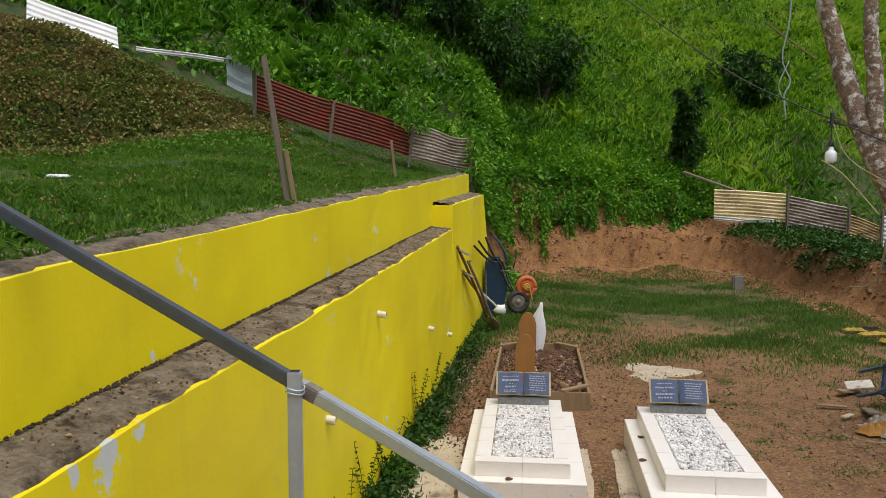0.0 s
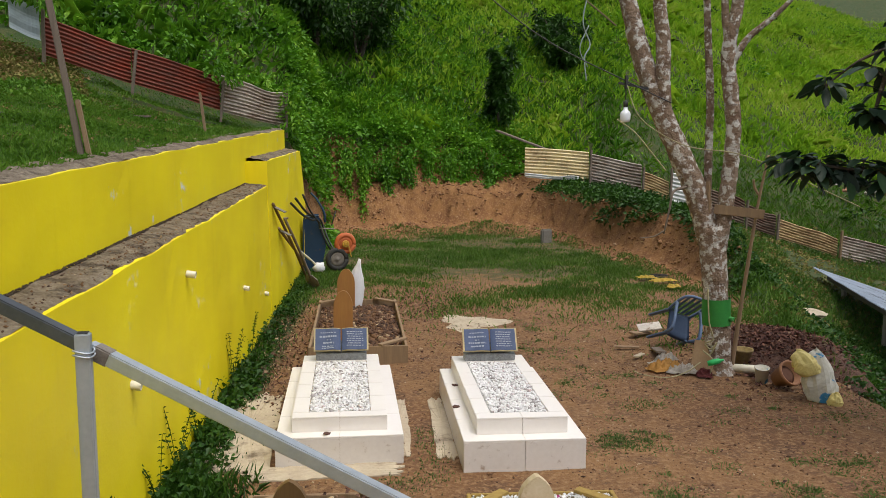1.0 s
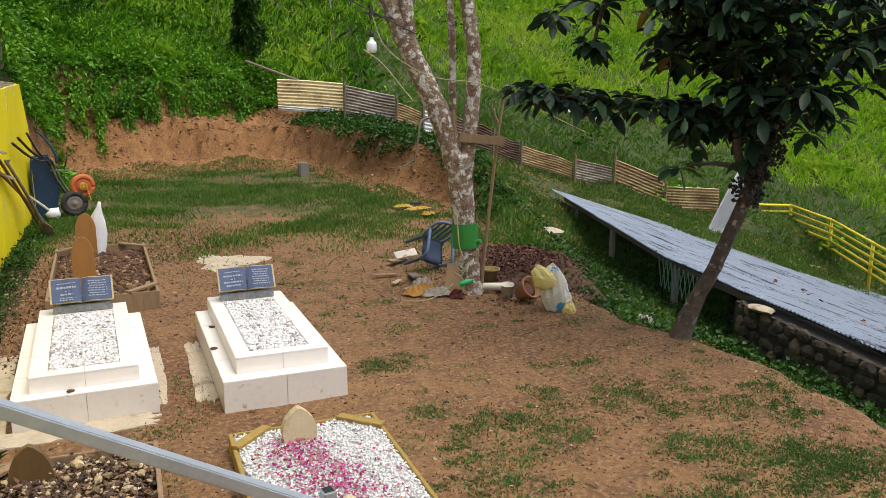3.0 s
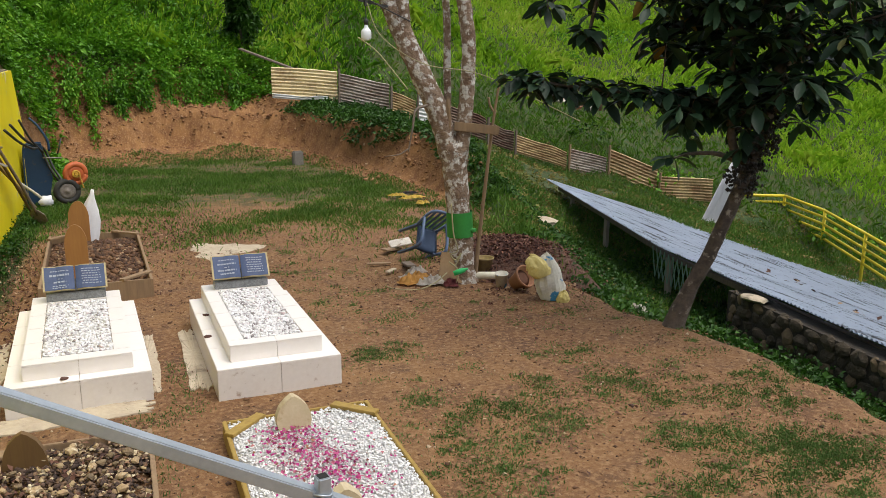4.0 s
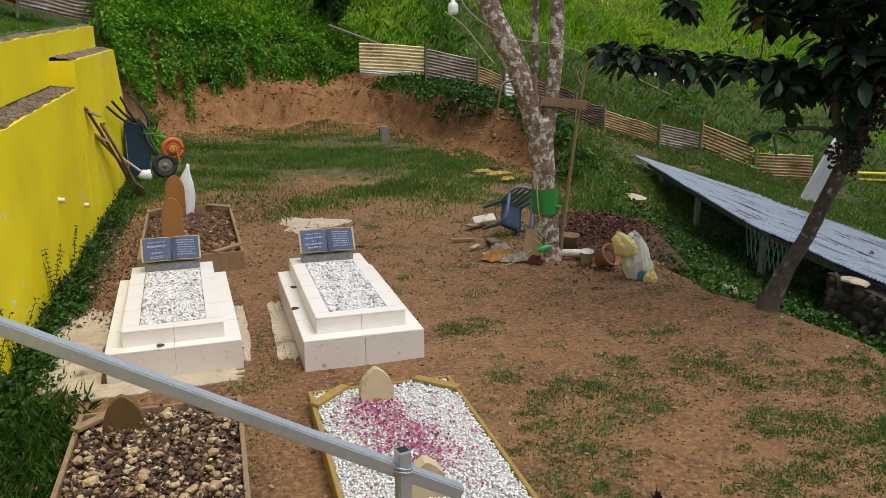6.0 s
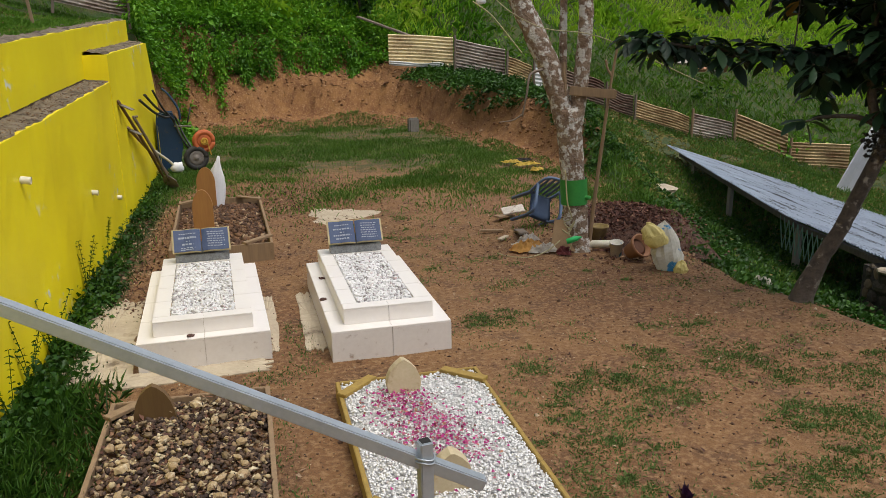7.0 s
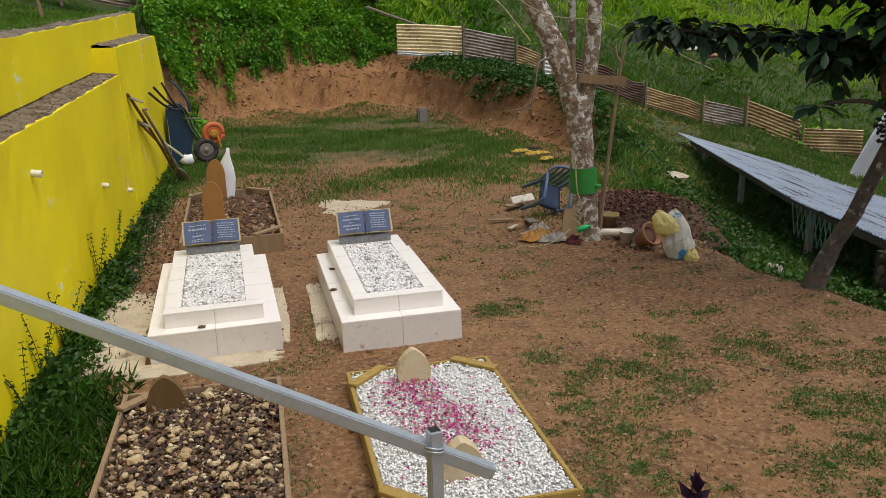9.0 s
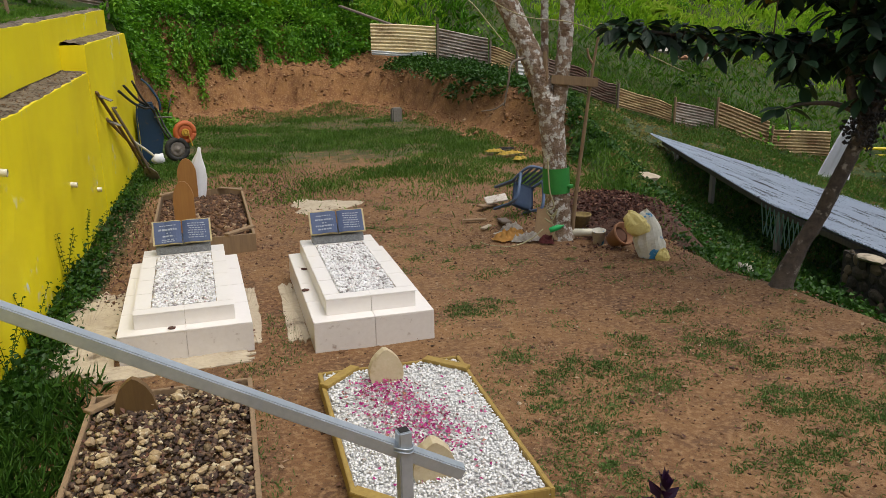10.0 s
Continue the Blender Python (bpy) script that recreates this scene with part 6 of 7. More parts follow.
slat("sheet of brown cardboard leaning on the tree", (4.72, 7.62, 0.02), -25, (0.34, 0.02, 0.34), CARD, (-16, 8))
slat("pale broken board on the earth by the tree", (4.87, 9.46, 0.03), 30, (0.36, 0.11, 0.025), RAWWOOD, (4, 6))
slat("grey board lying under a tipped chair", (4.62, 8.5, 0.05), 70, (0.5, 0.12, 0.025), GREYWOOD, (0, 8))
slat("dirty white plastic board under a tipped chair", (5.03, 9.49, 0.10), -15, (0.30, 0.18, 0.02), DIRTYCLOTH, (18, -8))
slat("pale splintered board lying on bare earth", (4.38, 8.84, 0.02), -20, (0.30, 0.06, 0.02), RAWWOOD, (3, 0))
slat("pale splintered board lying on bare earth", (4.34, 8.44, 0.02), 35, (0.20, 0.06, 0.02), CONCRETE, (3, 0))


def rag(label, at, turn, w, l, h, mat, seed):
    bm = bmesh.new()
    n = 20
    rows = []
    for j in range(n + 1):
        row = []
        for i in range(n + 1):
            x, y = (i / n - 0.5) * w, (j / n - 0.5) * l
            k = max(0.0, 1 - (2 * x / w) ** 2) * max(0.0, 1 - (2 * y / l) ** 2)
            row.append(bm.verts.new((x + 0.07 * noise.noise((y * 13, seed, 1)), y + 0.07 * noise.noise((x * 13, seed, 2)), 0.006 + h * min(1.0, 1.6 * k) * (0.35 + 0.8 * abs(noise.noise((x * 14, y * 14, seed))) + 0.5 * noise.noise((x * 31, y * 31, seed))))))
        rows.append(row)
    for a, b in zip(rows, rows[1:]):
        for i in range(n):
            bm.faces.new((a[i], a[i + 1], b[i + 1], b[i]))
    bmesh.ops.solidify(bm, geom=bm.faces[:], thickness=0.006)
    return tagged(part("rag", bm, mat, None, "", True, m=pose(*at, 0, 0, turn)), label, "rag")


rag("crumpled orange cloth on the rubbish by the tree", (4.36, 7.86, 0.03), 15, 0.44, 0.22, 0.12, ORANGECLOTH, 1)
rag("crumpled white plastic on the rubbish by the tree", (4.50, 7.72, 0.02), -10, 0.38, 0.2, 0.10, DIRTYCLOTH, 2)
rag("crumpled white plastic on the rubbish by the tree", (4.45, 8.05, 0.05), 40, 0.4, 0.2, 0.12, DIRTYCLOTH, 5)
rag("crumpled dark red cloth on the rubbish by the tree", (4.66, 7.56, 0.02), 60, 0.25, 0.16, 0.08, mottled("dark_red_cloth", (0.16, 0.03, 0.03), (0.1, 0.02, 0.02), 8, 0.9), 3)
rag("faded yellow plastic strewn in the grass", (7.14, 13.54, 0.05), -20, 0.36, 0.16, 0.06, YELLOWPLASTIC, 4)
rag("torn yellow plastic strewn in the grass", (7.28, 13.16, 0.05), 5, 0.5, 0.16, 0.06, YELLOWPLASTIC, 24)
rag("small faded yellow scrap in the grass", (7.12, 12.52, 0.05), 30, 0.3, 0.16, 0.06, YELLOWPLASTIC, 25)
rag("torn black plastic strewn in the grass", (7.46, 13.69, 0.05), 0, 0.4, 0.2, 0.05, RUBBER, 26)
tagged(part("plastic_bottle", lathe([(0.03, 0), (0.033, 0.06), (0.03, 0.12), (0.012, 0.15), (0.012, 0.17), (0.002, 0.17)], 12), GREENPLASTIC, None, "", True, m=pose(4.66, 7.50, 0.16, 70, 0, 60)), "bright green plastic bottle on the rubbish", "bottle")


def vessel(name, label, profile, mat, at, tilt=(0, 0), turn=0, inner=None, category="bucket"):
    t = thing(name, label, category, m=pose(*at, tilt[0], tilt[1], turn))
    part("body", lathe(profile, 22), mat, t, "", True)
    if inner:
        part("content", lathe(inner[0], 22), inner[1], t, "", True)
    return t


vessel("bucket", "dirty yellow plastic bucket behind the tree", [(0.085, 0), (0.10, 0.2), (0.118, 0.2), (0.118, 0.225), (0.105, 0.222), (0.092, 0.06), (0.002, 0.06)], DIRTYBUCKET, (5.27, 7.78, 0.0), (0, 0), 0)
vessel("paint_tin", "small white and blue pot with leaves beside it", [(0.062, 0), (0.075, 0.16), (0.08, 0.162), (0.072, 0.165), (0.06, 0.05), (0.002, 0.05)], SACK, (5.16, 7.26, 0.0), (8, -6), 0, None, "pot")
vessel("plant_pot", "terracotta-coloured pot tipped on its side", [(0.08, 0), (0.12, 0.18), (0.135, 0.18), (0.135, 0.215), (0.118, 0.21), (0.08, 0.03), (0.002, 0.03)], TERRACOTTA, (5.24, 7.12, 0.06), (50, 30), -10, ([(0.1, 0.14), (0.06, 0.16), (0.002, 0.15)], LITTER), "pot")
tagged(part("bamboo_piece", tube([(0, 0, 0), (0.34, -0.28, 0.02)], 0.045, 10), PVC, None, "", True, m=Matrix.Translation((4.98, 7.66, 0.06))), "short pale bamboo length lying by the tree", "bamboo")

sack = thing("plastic_sack", "crumpled white, yellow and blue woven plastic sack on bare earth", "sack", m=pose(5.36, 6.58, 0.0, 0, 0, -48))


def crumple(w, d, h, seed, lean=0.0):
    bm = bmesh.new()
    rows = []
    for j in range(17):
        v = j / 16
        r = (math.sin(math.pi * min(1, 0.14 + 0.86 * v)) ** 0.45) * (1 - 0.25 * v)
        row = []
        for i in range(24):
            a = 2 * math.pi * i / 24
            k = 1 + 0.22 * noise.noise((math.cos(a) * 2.3, math.sin(a) * 2.3, v * 3 + seed)) + 0.10 * noise.noise((math.cos(a) * 7, math.sin(a) * 7, v * 8 + seed))
            row.append(bm.verts.new((w / 2 * r * math.cos(a) * k + lean * v, d / 2 * r * math.sin(a) * k, h * v - 0.02 + 0.04 * noise.noise((a, v * 4, seed)) * v)))
        rows.append(row)
    for a, b in zip(rows, rows[1:]):
        for i in range(24):
            bm.faces.new((a[i], a[(i + 1) % 24], b[(i + 1) % 24], b[i]))
    bm.faces.new(rows[0][::-1])
    bm.faces.new(rows[-1])
    return bm


part("body", crumple(0.36, 0.30, 0.52, 3, -0.08), SACK, sack, "white woven plastic with blue print")
part("mouth", crumple(0.27, 0.22, 0.26, 8, -0.05), SACKYELLOW, sack, "yellow crumpled mouth", m=pose(-0.10, -0.09, 0.28, 0, -24, 0))
part("corner", crumple(0.16, 0.14, 0.13, 5), SACKYELLOW, sack, "yellow corner", m=pose(0.13, -0.10, 0.0))
rag("yellow plastic scrap in the weeds of the ditch", (7.2, 6.6, float(land(np.array([7.2]), np.array([6.6]))[0]) + 0.05), 30, 0.34, 0.16, 0.1, YELLOWPLASTIC, 14)
rag("white plastic scrap in the weeds of the ditch", (7.5, 7.4, float(land(np.array([7.5]), np.array([7.4]))[0]) + 0.05), 30, 0.36, 0.2, 0.14, DIRTYCLOTH, 15)
tagged(part("flat_stone", lump(0.34, 9, (1.4, 1.0, 0.2), 2, 0.18), CONCRETE, None, "", False, m=Matrix.Translation(on_land(8.55, 11.0, 0.03))), "flat pale stone lying on the grassy slope", "stone")
# heap of dark soil and leaves behind the tree
heap = bmesh.new()
rows = []
for j in range(21):
    row = []
    for i in range(21):
        x, y = (i / 20 - 0.5) * 1.7, (j / 20 - 0.5) * 2.6
        k = max(0.0, 1 - (x / 0.85) ** 2 - (y / 1.3) ** 2)
        row.append(heap.verts.new((x, y, -0.04 + 0.22 * k ** 0.7 + 0.05 * noise.noise((x * 4, y * 4, 2)) * min(1, k * 3))))
    rows.append(row)
for a, b in zip(rows, rows[1:]):
    for i in range(20):
        heap.faces.new((a[i], a[i + 1], b[i + 1], b[i]))
soil_heap = thing("soil_heap", "low heap of dark reddish soil and dead leaves behind the tree", "soil heap", (6.05, 8.25, 0.0), -28)
part("mound", heap, DARKSOIL, soil_heap, "", True)
rs = np.random.RandomState(77)
hx, hy = rs.randn(2600) * 0.38, rs.randn(2600) * 0.6
hk = np.maximum(0, 1 - (hx / 0.85) ** 2 - (hy / 1.3) ** 2)
stuff("leaf_layer", leaf_mesh("leaf_layer", np.stack([hx, hy, -0.02 + 0.22 * hk ** 0.7 + 0.03], 1), rs.randn(2600, 3) * np.array([1, 1, 0.3]) + np.array([0, 0, 0.2]), rs.uniform(0.03, 0.07, 2600), rs.uniform(0.02, 0.045, 2600), HEAPLEAF, 0.05, 0.25, 8), "dark reddish dead leaves", "leaves", soil_heap)
# pale bare patch of crusted earth
bm = bmesh.new()
ring = []
for k in range(30):
    a = 2 * math.pi * k / 30
    r = 1 + 0.22 * math.sin(3 * a + 1) + 0.12 * math.sin(7 * a)
    ring.append(bm.verts.new((0.48 * r * math.cos(a), 0.52 * r * math.sin(a), -0.025)))
mid = bm.verts.new((0, 0, 0.022))
for k in range(30):
    bm.faces.new((ring[k], ring[(k + 1) % 30], mid))
tagged(part("concrete_patch", bm, CONCRETE, None, "", True, m=pose(2.9, 10.7, 0.02, 0, 0, -12)), "worn pale patch of spilt concrete on the earth", "concrete patch")

# purple-leaved plant beside the path
pl = thing("purple_plant", "small plant with dark purple strap leaves", "plant", (2.24, 2.56, 0.0))
ft, ax, ln = [], [], []
for k in range(26):
    a, t = k * 2.4, k / 26
    ft.append((0, 0, 0.16 + 0.22 * t))
    ax.append((math.cos(a) * (1.1 - t), math.sin(a) * (1.1 - t), 0.25 + 1.1 * t))
    ln.append(0.16 - 0.05 * t)
stuff("leaves", leaf_mesh("leaves", ft, ax, ln, 0.055, PURPLE, 0.25, 0.15, 4), "dark purple strap leaves", "leaves", pl)
part("stem", tube([(0, 0, -0.05), (0, 0, 0.36)], 0.012, 6), DARKWOOD, pl, "", True)


# ---- grass, weeds and hillside growth ----
RS = np.random.RandomState(21)


def fan(n, az0, az1, d0, d1):
    """Random places in a sector of the land round the viewpoint, even by area."""
    az = np.radians(RS.uniform(az0, az1, n))
    d = np.sqrt(RS.uniform(d0 * d0, d1 * d1, n))
    return d * np.sin(az), d * np.cos(az)


def polar(x, y):
    return np.degrees(np.arctan2(x, y)), np.hypot(x, y)


def upright(n, lean=0.45):
    a = RS.rand(n) * 6.283
    k = RS.rand(n) * lean
    return np.stack([np.cos(a) * k, np.sin(a) * k, np.ones(n)], 1)


def blades(name, x, y, length, width, mat, label, lean=0.5, droop=0.3, dz=-0.01):
    co = np.stack([x, y, land(x, y) + dz], 1)
    return stuff(name, leaf_mesh(name, co, upright(len(x), lean), length, width, mat, droop, 0.12, RS.randint(9999), 0.4), label, "grass")


def bushes(name, cx, cy, radius, leaves, size, mat, label, squash=0.8, category="plants"):
    """Leafy clumps: leaves over the upper half of uneven mounds."""
    n = len(cx)
    cz = land(cx, cy)
    k = np.repeat(np.arange(n), leaves)
    m = len(k)
    v = RS.randn(m, 3)
    v[:, 2] = np.abs(v[:, 2]) + 0.05
    v /= np.linalg.norm(v, axis=1, keepdims=True)
    r = radius[k] * (0.55 + 0.5 * RS.rand(m))
    co = np.stack([cx[k] + v[:, 0] * r, cy[k] + v[:, 1] * r, cz[k] + v[:, 2] * r * squash], 1)
    ax = v + RS.randn(m, 3) * 0.55
    ln = RS.uniform(size[0], size[1], m)
    return stuff(name, leaf_mesh(name, co, ax, ln, ln * RS.uniform(0.5, 0.8, m), mat, 0.3, 0.18, RS.randint(9999)), label, category)


def keys(x, y):
    az, d = polar(x, y)
    ang = np.array([row[0] for row in LAND], float)
    return az, d, [np.interp(az, ang, [row[1 + i][0] for row in LAND]) for i in range(6)]


# terrace lawn
x, y = fan(260000, -34, 6, 2.2, 21)
v, u = along_wall(x, y)
az, d, kd = keys(x, y)
ok = (((u < -0.50 - 0.07 * wobble(x, y, 5.0, 2)) & (v < 11.2)) | ((az < 2.6) & (u < -0.3) & (v >= 11.2))) & (d < np.where(az > -14, kd[2] + 0.6, kd[0] + 0.5)) & (v > -7)
thin = np.clip(0.15 + 0.75 * (wobble(x, y, 1.1, 3) > -0.35) + (u < -5) * -0.25, 0.1, 1) * np.clip(1.3 - d / 30, 0, 1)
ok &= RS.rand(len(x)) < thin
blades("terrace_grass", x[ok], y[ok], RS.uniform(0.035, 0.10, ok.sum()), RS.uniform(0.007, 0.014, ok.sum()), TERRACEGRASS, "short green grass on the terrace", 0.7)
x, y = fan(1300, -32, 3, 3.0, 17)
v, u = along_wall(x, y)
az, d, kd = keys(x, y)
ok = (u < -0.75) & (d < kd[0] + 1) & (v < 14) & (wobble(x, y, 1.3, 8) > 0.0)
bushes("terrace_weeds", x[ok], y[ok], RS.uniform(0.03, 0.10, ok.sum()), 16, (0.02, 0.045), DRYWEED, "low weeds in the terrace lawn", 0.7)
# longer tufts in the lawn, and a fringe that hangs over the coping
cx, cy = fan(2600, -34, 5, 3.0, 19)
v, u = along_wall(cx, cy)
az, d, kd = keys(cx, cy)
ok = (u < -0.6) & (v < 14) & (d < kd[0] + 1.0) & (wobble(cx, cy, 1.7, 4) > -0.2)
cx, cy = cx[ok], cy[ok]
k = np.repeat(np.arange(len(cx)), 26)
x, y = cx[k] + RS.randn(len(k)) * 0.06, cy[k] + RS.randn(len(k)) * 0.06
blades("terrace_tufts", x, y, RS.uniform(0.06, 0.18, len(k)), RS.uniform(0.006, 0.014, len(k)), TERRACEGRASS, "longer grass tufts on the terrace", 1.1, 0.5)
v = RS.uniform(-7, 11.1, 9000)
u = -0.43 - np.abs(RS.randn(9000)) * 0.08 - 0.05 * (1 + wobble(v, v * 0.3, 2.0, 3))
x, y = WALL_P[0] + WALL_D[0] * v + WALL_N[0] * u, WALL_P[1] + WALL_D[1] * v + WALL_N[1] * u
co = np.stack([x, y, upper_top(v) + 0.01], 1)
stuff("coping_fringe", leaf_mesh("coping_fringe", co, upright(9000, 1.2), RS.uniform(0.03, 0.10, 9000), RS.uniform(0.006, 0.012, 9000), TERRACEGRASS, 0.4, 0.12, 6, 0.4), "grass growing over the mortar coping", "grass")
# half-dry weeds on the terrace's bank
x, y = fan(12500, -36, -11, 13.2, 18.2)
az, d, kd = keys(x, y)
ok = (d > kd[0] - 0.9 + 0.7 * wobble(x, y, 1.4, 5)) & (d < kd[1] + 0.5)
bushes("bank_weeds", x[ok], y[ok], RS.uniform(0.05, 0.24, ok.sum()), 11, (0.04, 0.10), DRYWEED, "half-dry brown and green weeds on the bank", 0.7)
x, y = fan(2400, -36, -11, 13.6, 18.0)
bushes("bank_weeds_green", x, y, RS.uniform(0.08, 0.2, len(x)), 9, (0.04, 0.10), TERRACEGRASS, "green weeds on the bank", 0.7)

# lawn at the back of the yard
x, y = fan(400000, 2, 48, 9.3, 24.5)
v, u = along_wall(x, y)
az, d, kd = keys(x, y)
edge = 10.6 + 1.6 * wobble(x, y, 0.8, 2) - 0.05 * (az - 20)
cover = np.clip((d - edge) / 2.4, 0, 1) * np.clip(0.62 + 1.1 * wobble(x, y, 1.0, 7) + 0.7 * wobble(x, y, 3.1, 4), 0.12, 1)
bare = np.exp(-(((x - 5.0) / 1.3) ** 2 + ((y - 14.6) / 1.2) ** 2)) * 0.35
ok = (u > 0.1) & (d < np.where(az < 34, kd[0] - 0.5, 17)) & (RS.rand(len(x)) < np.clip(cover - bare, 0.015, 1) * np.clip(1.15 - d / 40, 0, 1))
blades("lawn", x[ok], y[ok], RS.uniform(0.04, 0.13, ok.sum()) * (1 + 0.7 * np.clip(wobble(x[ok], y[ok], 2.2, 1) * 2, 0, 1)), RS.uniform(0.008, 0.016, ok.sum()), GRASS, "patchy green grass at the back of the yard", 0.8)

# tufts on the bare earth
cx, cy = fan(21000, 6, 62, 2.6, 11.5)
w = 0.006 + 0.03 * np.clip(wobble(cx, cy, 1.2, 9), 0, 1)
for gx, gy, rx, ry, k in ((5.0, 3.6, 0.5, 0.4, 0.8), (4.0, 3.4, 0.4, 0.3, 0.6), (3.9, 2.5, 0.6, 0.3, 0.9), (4.55, 2.75, 0.5, 0.35, 1.0), (3.3, 2.75, 0.35, 0.2, 0.6), (2.95, 4.3, 0.45, 0.5, 0.95), (2.5, 3.5, 0.5, 0.45, 1.0), (3.5, 4.6, 0.35, 0.3, 0.35), (3.05, 5.94, 0.28, 0.12, 0.9), (3.56, 5.46, 0.18, 0.12, 0.8), (4.44, 4.42, 0.5, 0.16, 0.6), (4.43, 4.0, 0.35, 0.14, 0.6), (4.75, 3.3, 0.5, 0.4, 1.0), (3.7, 3.0, 0.7, 0.4, 0.5), (4.2, 5.2, 0.5, 0.25, 0.3), (3.9, 6.9, 0.5, 0.3, 0.12), (3.4, 7.6, 0.4, 0.3, 0.2), (5.2, 4.6, 0.3, 0.25, 0.4), (3.0, 8.9, 0.8, 0.5, 0.15)):
    w = np.maximum(w, k * np.exp(-((cx - gx) / rx) ** 2 - ((cy - gy) / ry) ** 2) * np.clip(0.6 + 1.3 * wobble(cx, cy, 3.3, 5), 0.06, 1))
tomb = ((cx - 0.15 * (cy - 6) > -0.2) & (cx - 0.15 * (cy - 6) < 2.5) & (cy > 3) & (cy < 12))
ok = (RS.rand(len(cx)) < w) & ~tomb
cx, cy = cx[ok], cy[ok]
spread = RS.uniform(0.02, 0.10, len(cx))
k = np.repeat(np.arange(len(cx)), RS.randint(25, 90, len(cx)))
x, y = cx[k] + RS.randn(len(k)) * spread[k], cy[k] + RS.randn(len(k)) * spread[k] * 0.8
blades("grass_tufts", x, y, RS.uniform(0.02, 0.06, len(k)), RS.uniform(0.005, 0.011, len(k)), YARDGRASS, "small grass tufts on the bare earth", 1.5)
blades("grass_between_graves", *[np.concatenate(q) for q in zip(*[(gx + RS.randn(70) * 0.07, gy + RS.randn(70) * 0.09) for gx, gy in ((1.3, 6.2), (1.33, 6.5), (1.25, 5.9), (0.75, 4.3), (0.78, 4.7), (0.82, 5.0), (0.72, 3.9), (1.2, 5.6), (0.85, 5.55), (1.0, 5.5))])], 0.05, 0.008, YARDGRASS, "grass between the graves", 0.9)

# grass and weeds along the wall's foot, the grass darkened for shade there
v, u = RS.uniform(-3.0, 0.9, 9000), RS.uniform(0.03, 0.72, 9000)
ok = RS.rand(9000) < np.clip(1.1 - u - 0.35 * np.maximum(v, 0), 0, 1)
v, u = v[ok], u[ok]
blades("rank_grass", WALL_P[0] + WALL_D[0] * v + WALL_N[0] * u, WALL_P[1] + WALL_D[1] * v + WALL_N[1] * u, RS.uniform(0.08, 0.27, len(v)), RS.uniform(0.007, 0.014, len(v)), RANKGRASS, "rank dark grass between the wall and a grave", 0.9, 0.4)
v = RS.uniform(0.0, 12.5, 3600)
u = np.abs(RS.randn(3600)) * np.interp(v, [-2, 0.5, 2, 6, 10, 13], [0.24, 0.22, 0.2, 0.22, 0.35, 0.3]) + 0.03
x, y = WALL_P[0] + WALL_D[0] * v + WALL_N[0] * u, WALL_P[1] + WALL_D[1] * v + WALL_N[1] * u
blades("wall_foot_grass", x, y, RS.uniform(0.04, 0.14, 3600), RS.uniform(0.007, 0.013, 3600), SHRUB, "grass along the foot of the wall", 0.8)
v = np.concatenate([RS.uniform(0, 12.6, 80), RS.uniform(1.0, 4.2, 70), RS.uniform(-2.0, 0.6, 8), RS.uniform(0.2, 1.2, 34)])
u = np.minimum(np.abs(RS.randn(len(v))) * 0.16 + 0.06, np.where(v > 0.6, 0.26, 0.5))
x, y = WALL_P[0] + WALL_D[0] * v + WALL_N[0] * u, WALL_P[1] + WALL_D[1] * v + WALL_N[1] * u
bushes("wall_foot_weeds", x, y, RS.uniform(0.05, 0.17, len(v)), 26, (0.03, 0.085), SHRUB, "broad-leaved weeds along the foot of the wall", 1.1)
for v, u, h in ((0.9, 0.08, 0.62), (1.6, 0.08, 0.5), (0.35, 0.1, 0.55), (-0.6, 0.12, 0.6), (3.2, 0.07, 0.6), (4.5, 0.06, 0.5)):
    k = wall_point(v, u, 0)
    w = thing("wall_weed", "thin branching weed growing up against the yellow wall", "weed", k, 0, "weeds against the wall")
    ft, ax = [], []
    rng = random.Random(int(v * 100))
    for s in range(4):
        a = rng.uniform(-0.25, 0.25)
        line = bent([(0, 0, 0), (a * 0.4, a * 0.3, h * 0.5), (a * 1.1, a * 0.9, h * rng.uniform(0.8, 1.05))], 6)
        part("stem", tube(line, 0.003, 4), SHRUB, w)
        for q in line[3:]:
            for r in range(3):
                ft.append(q)
                ax.append((rng.uniform(-1, 1), rng.uniform(-1, 1), rng.uniform(-0.2, 0.6)))
    stuff("leaves", leaf_mesh("leaves", ft, ax, 0.034, 0.016, SHRUB, 0.2, 0.2, 2), "small green leaves", "leaves", w)

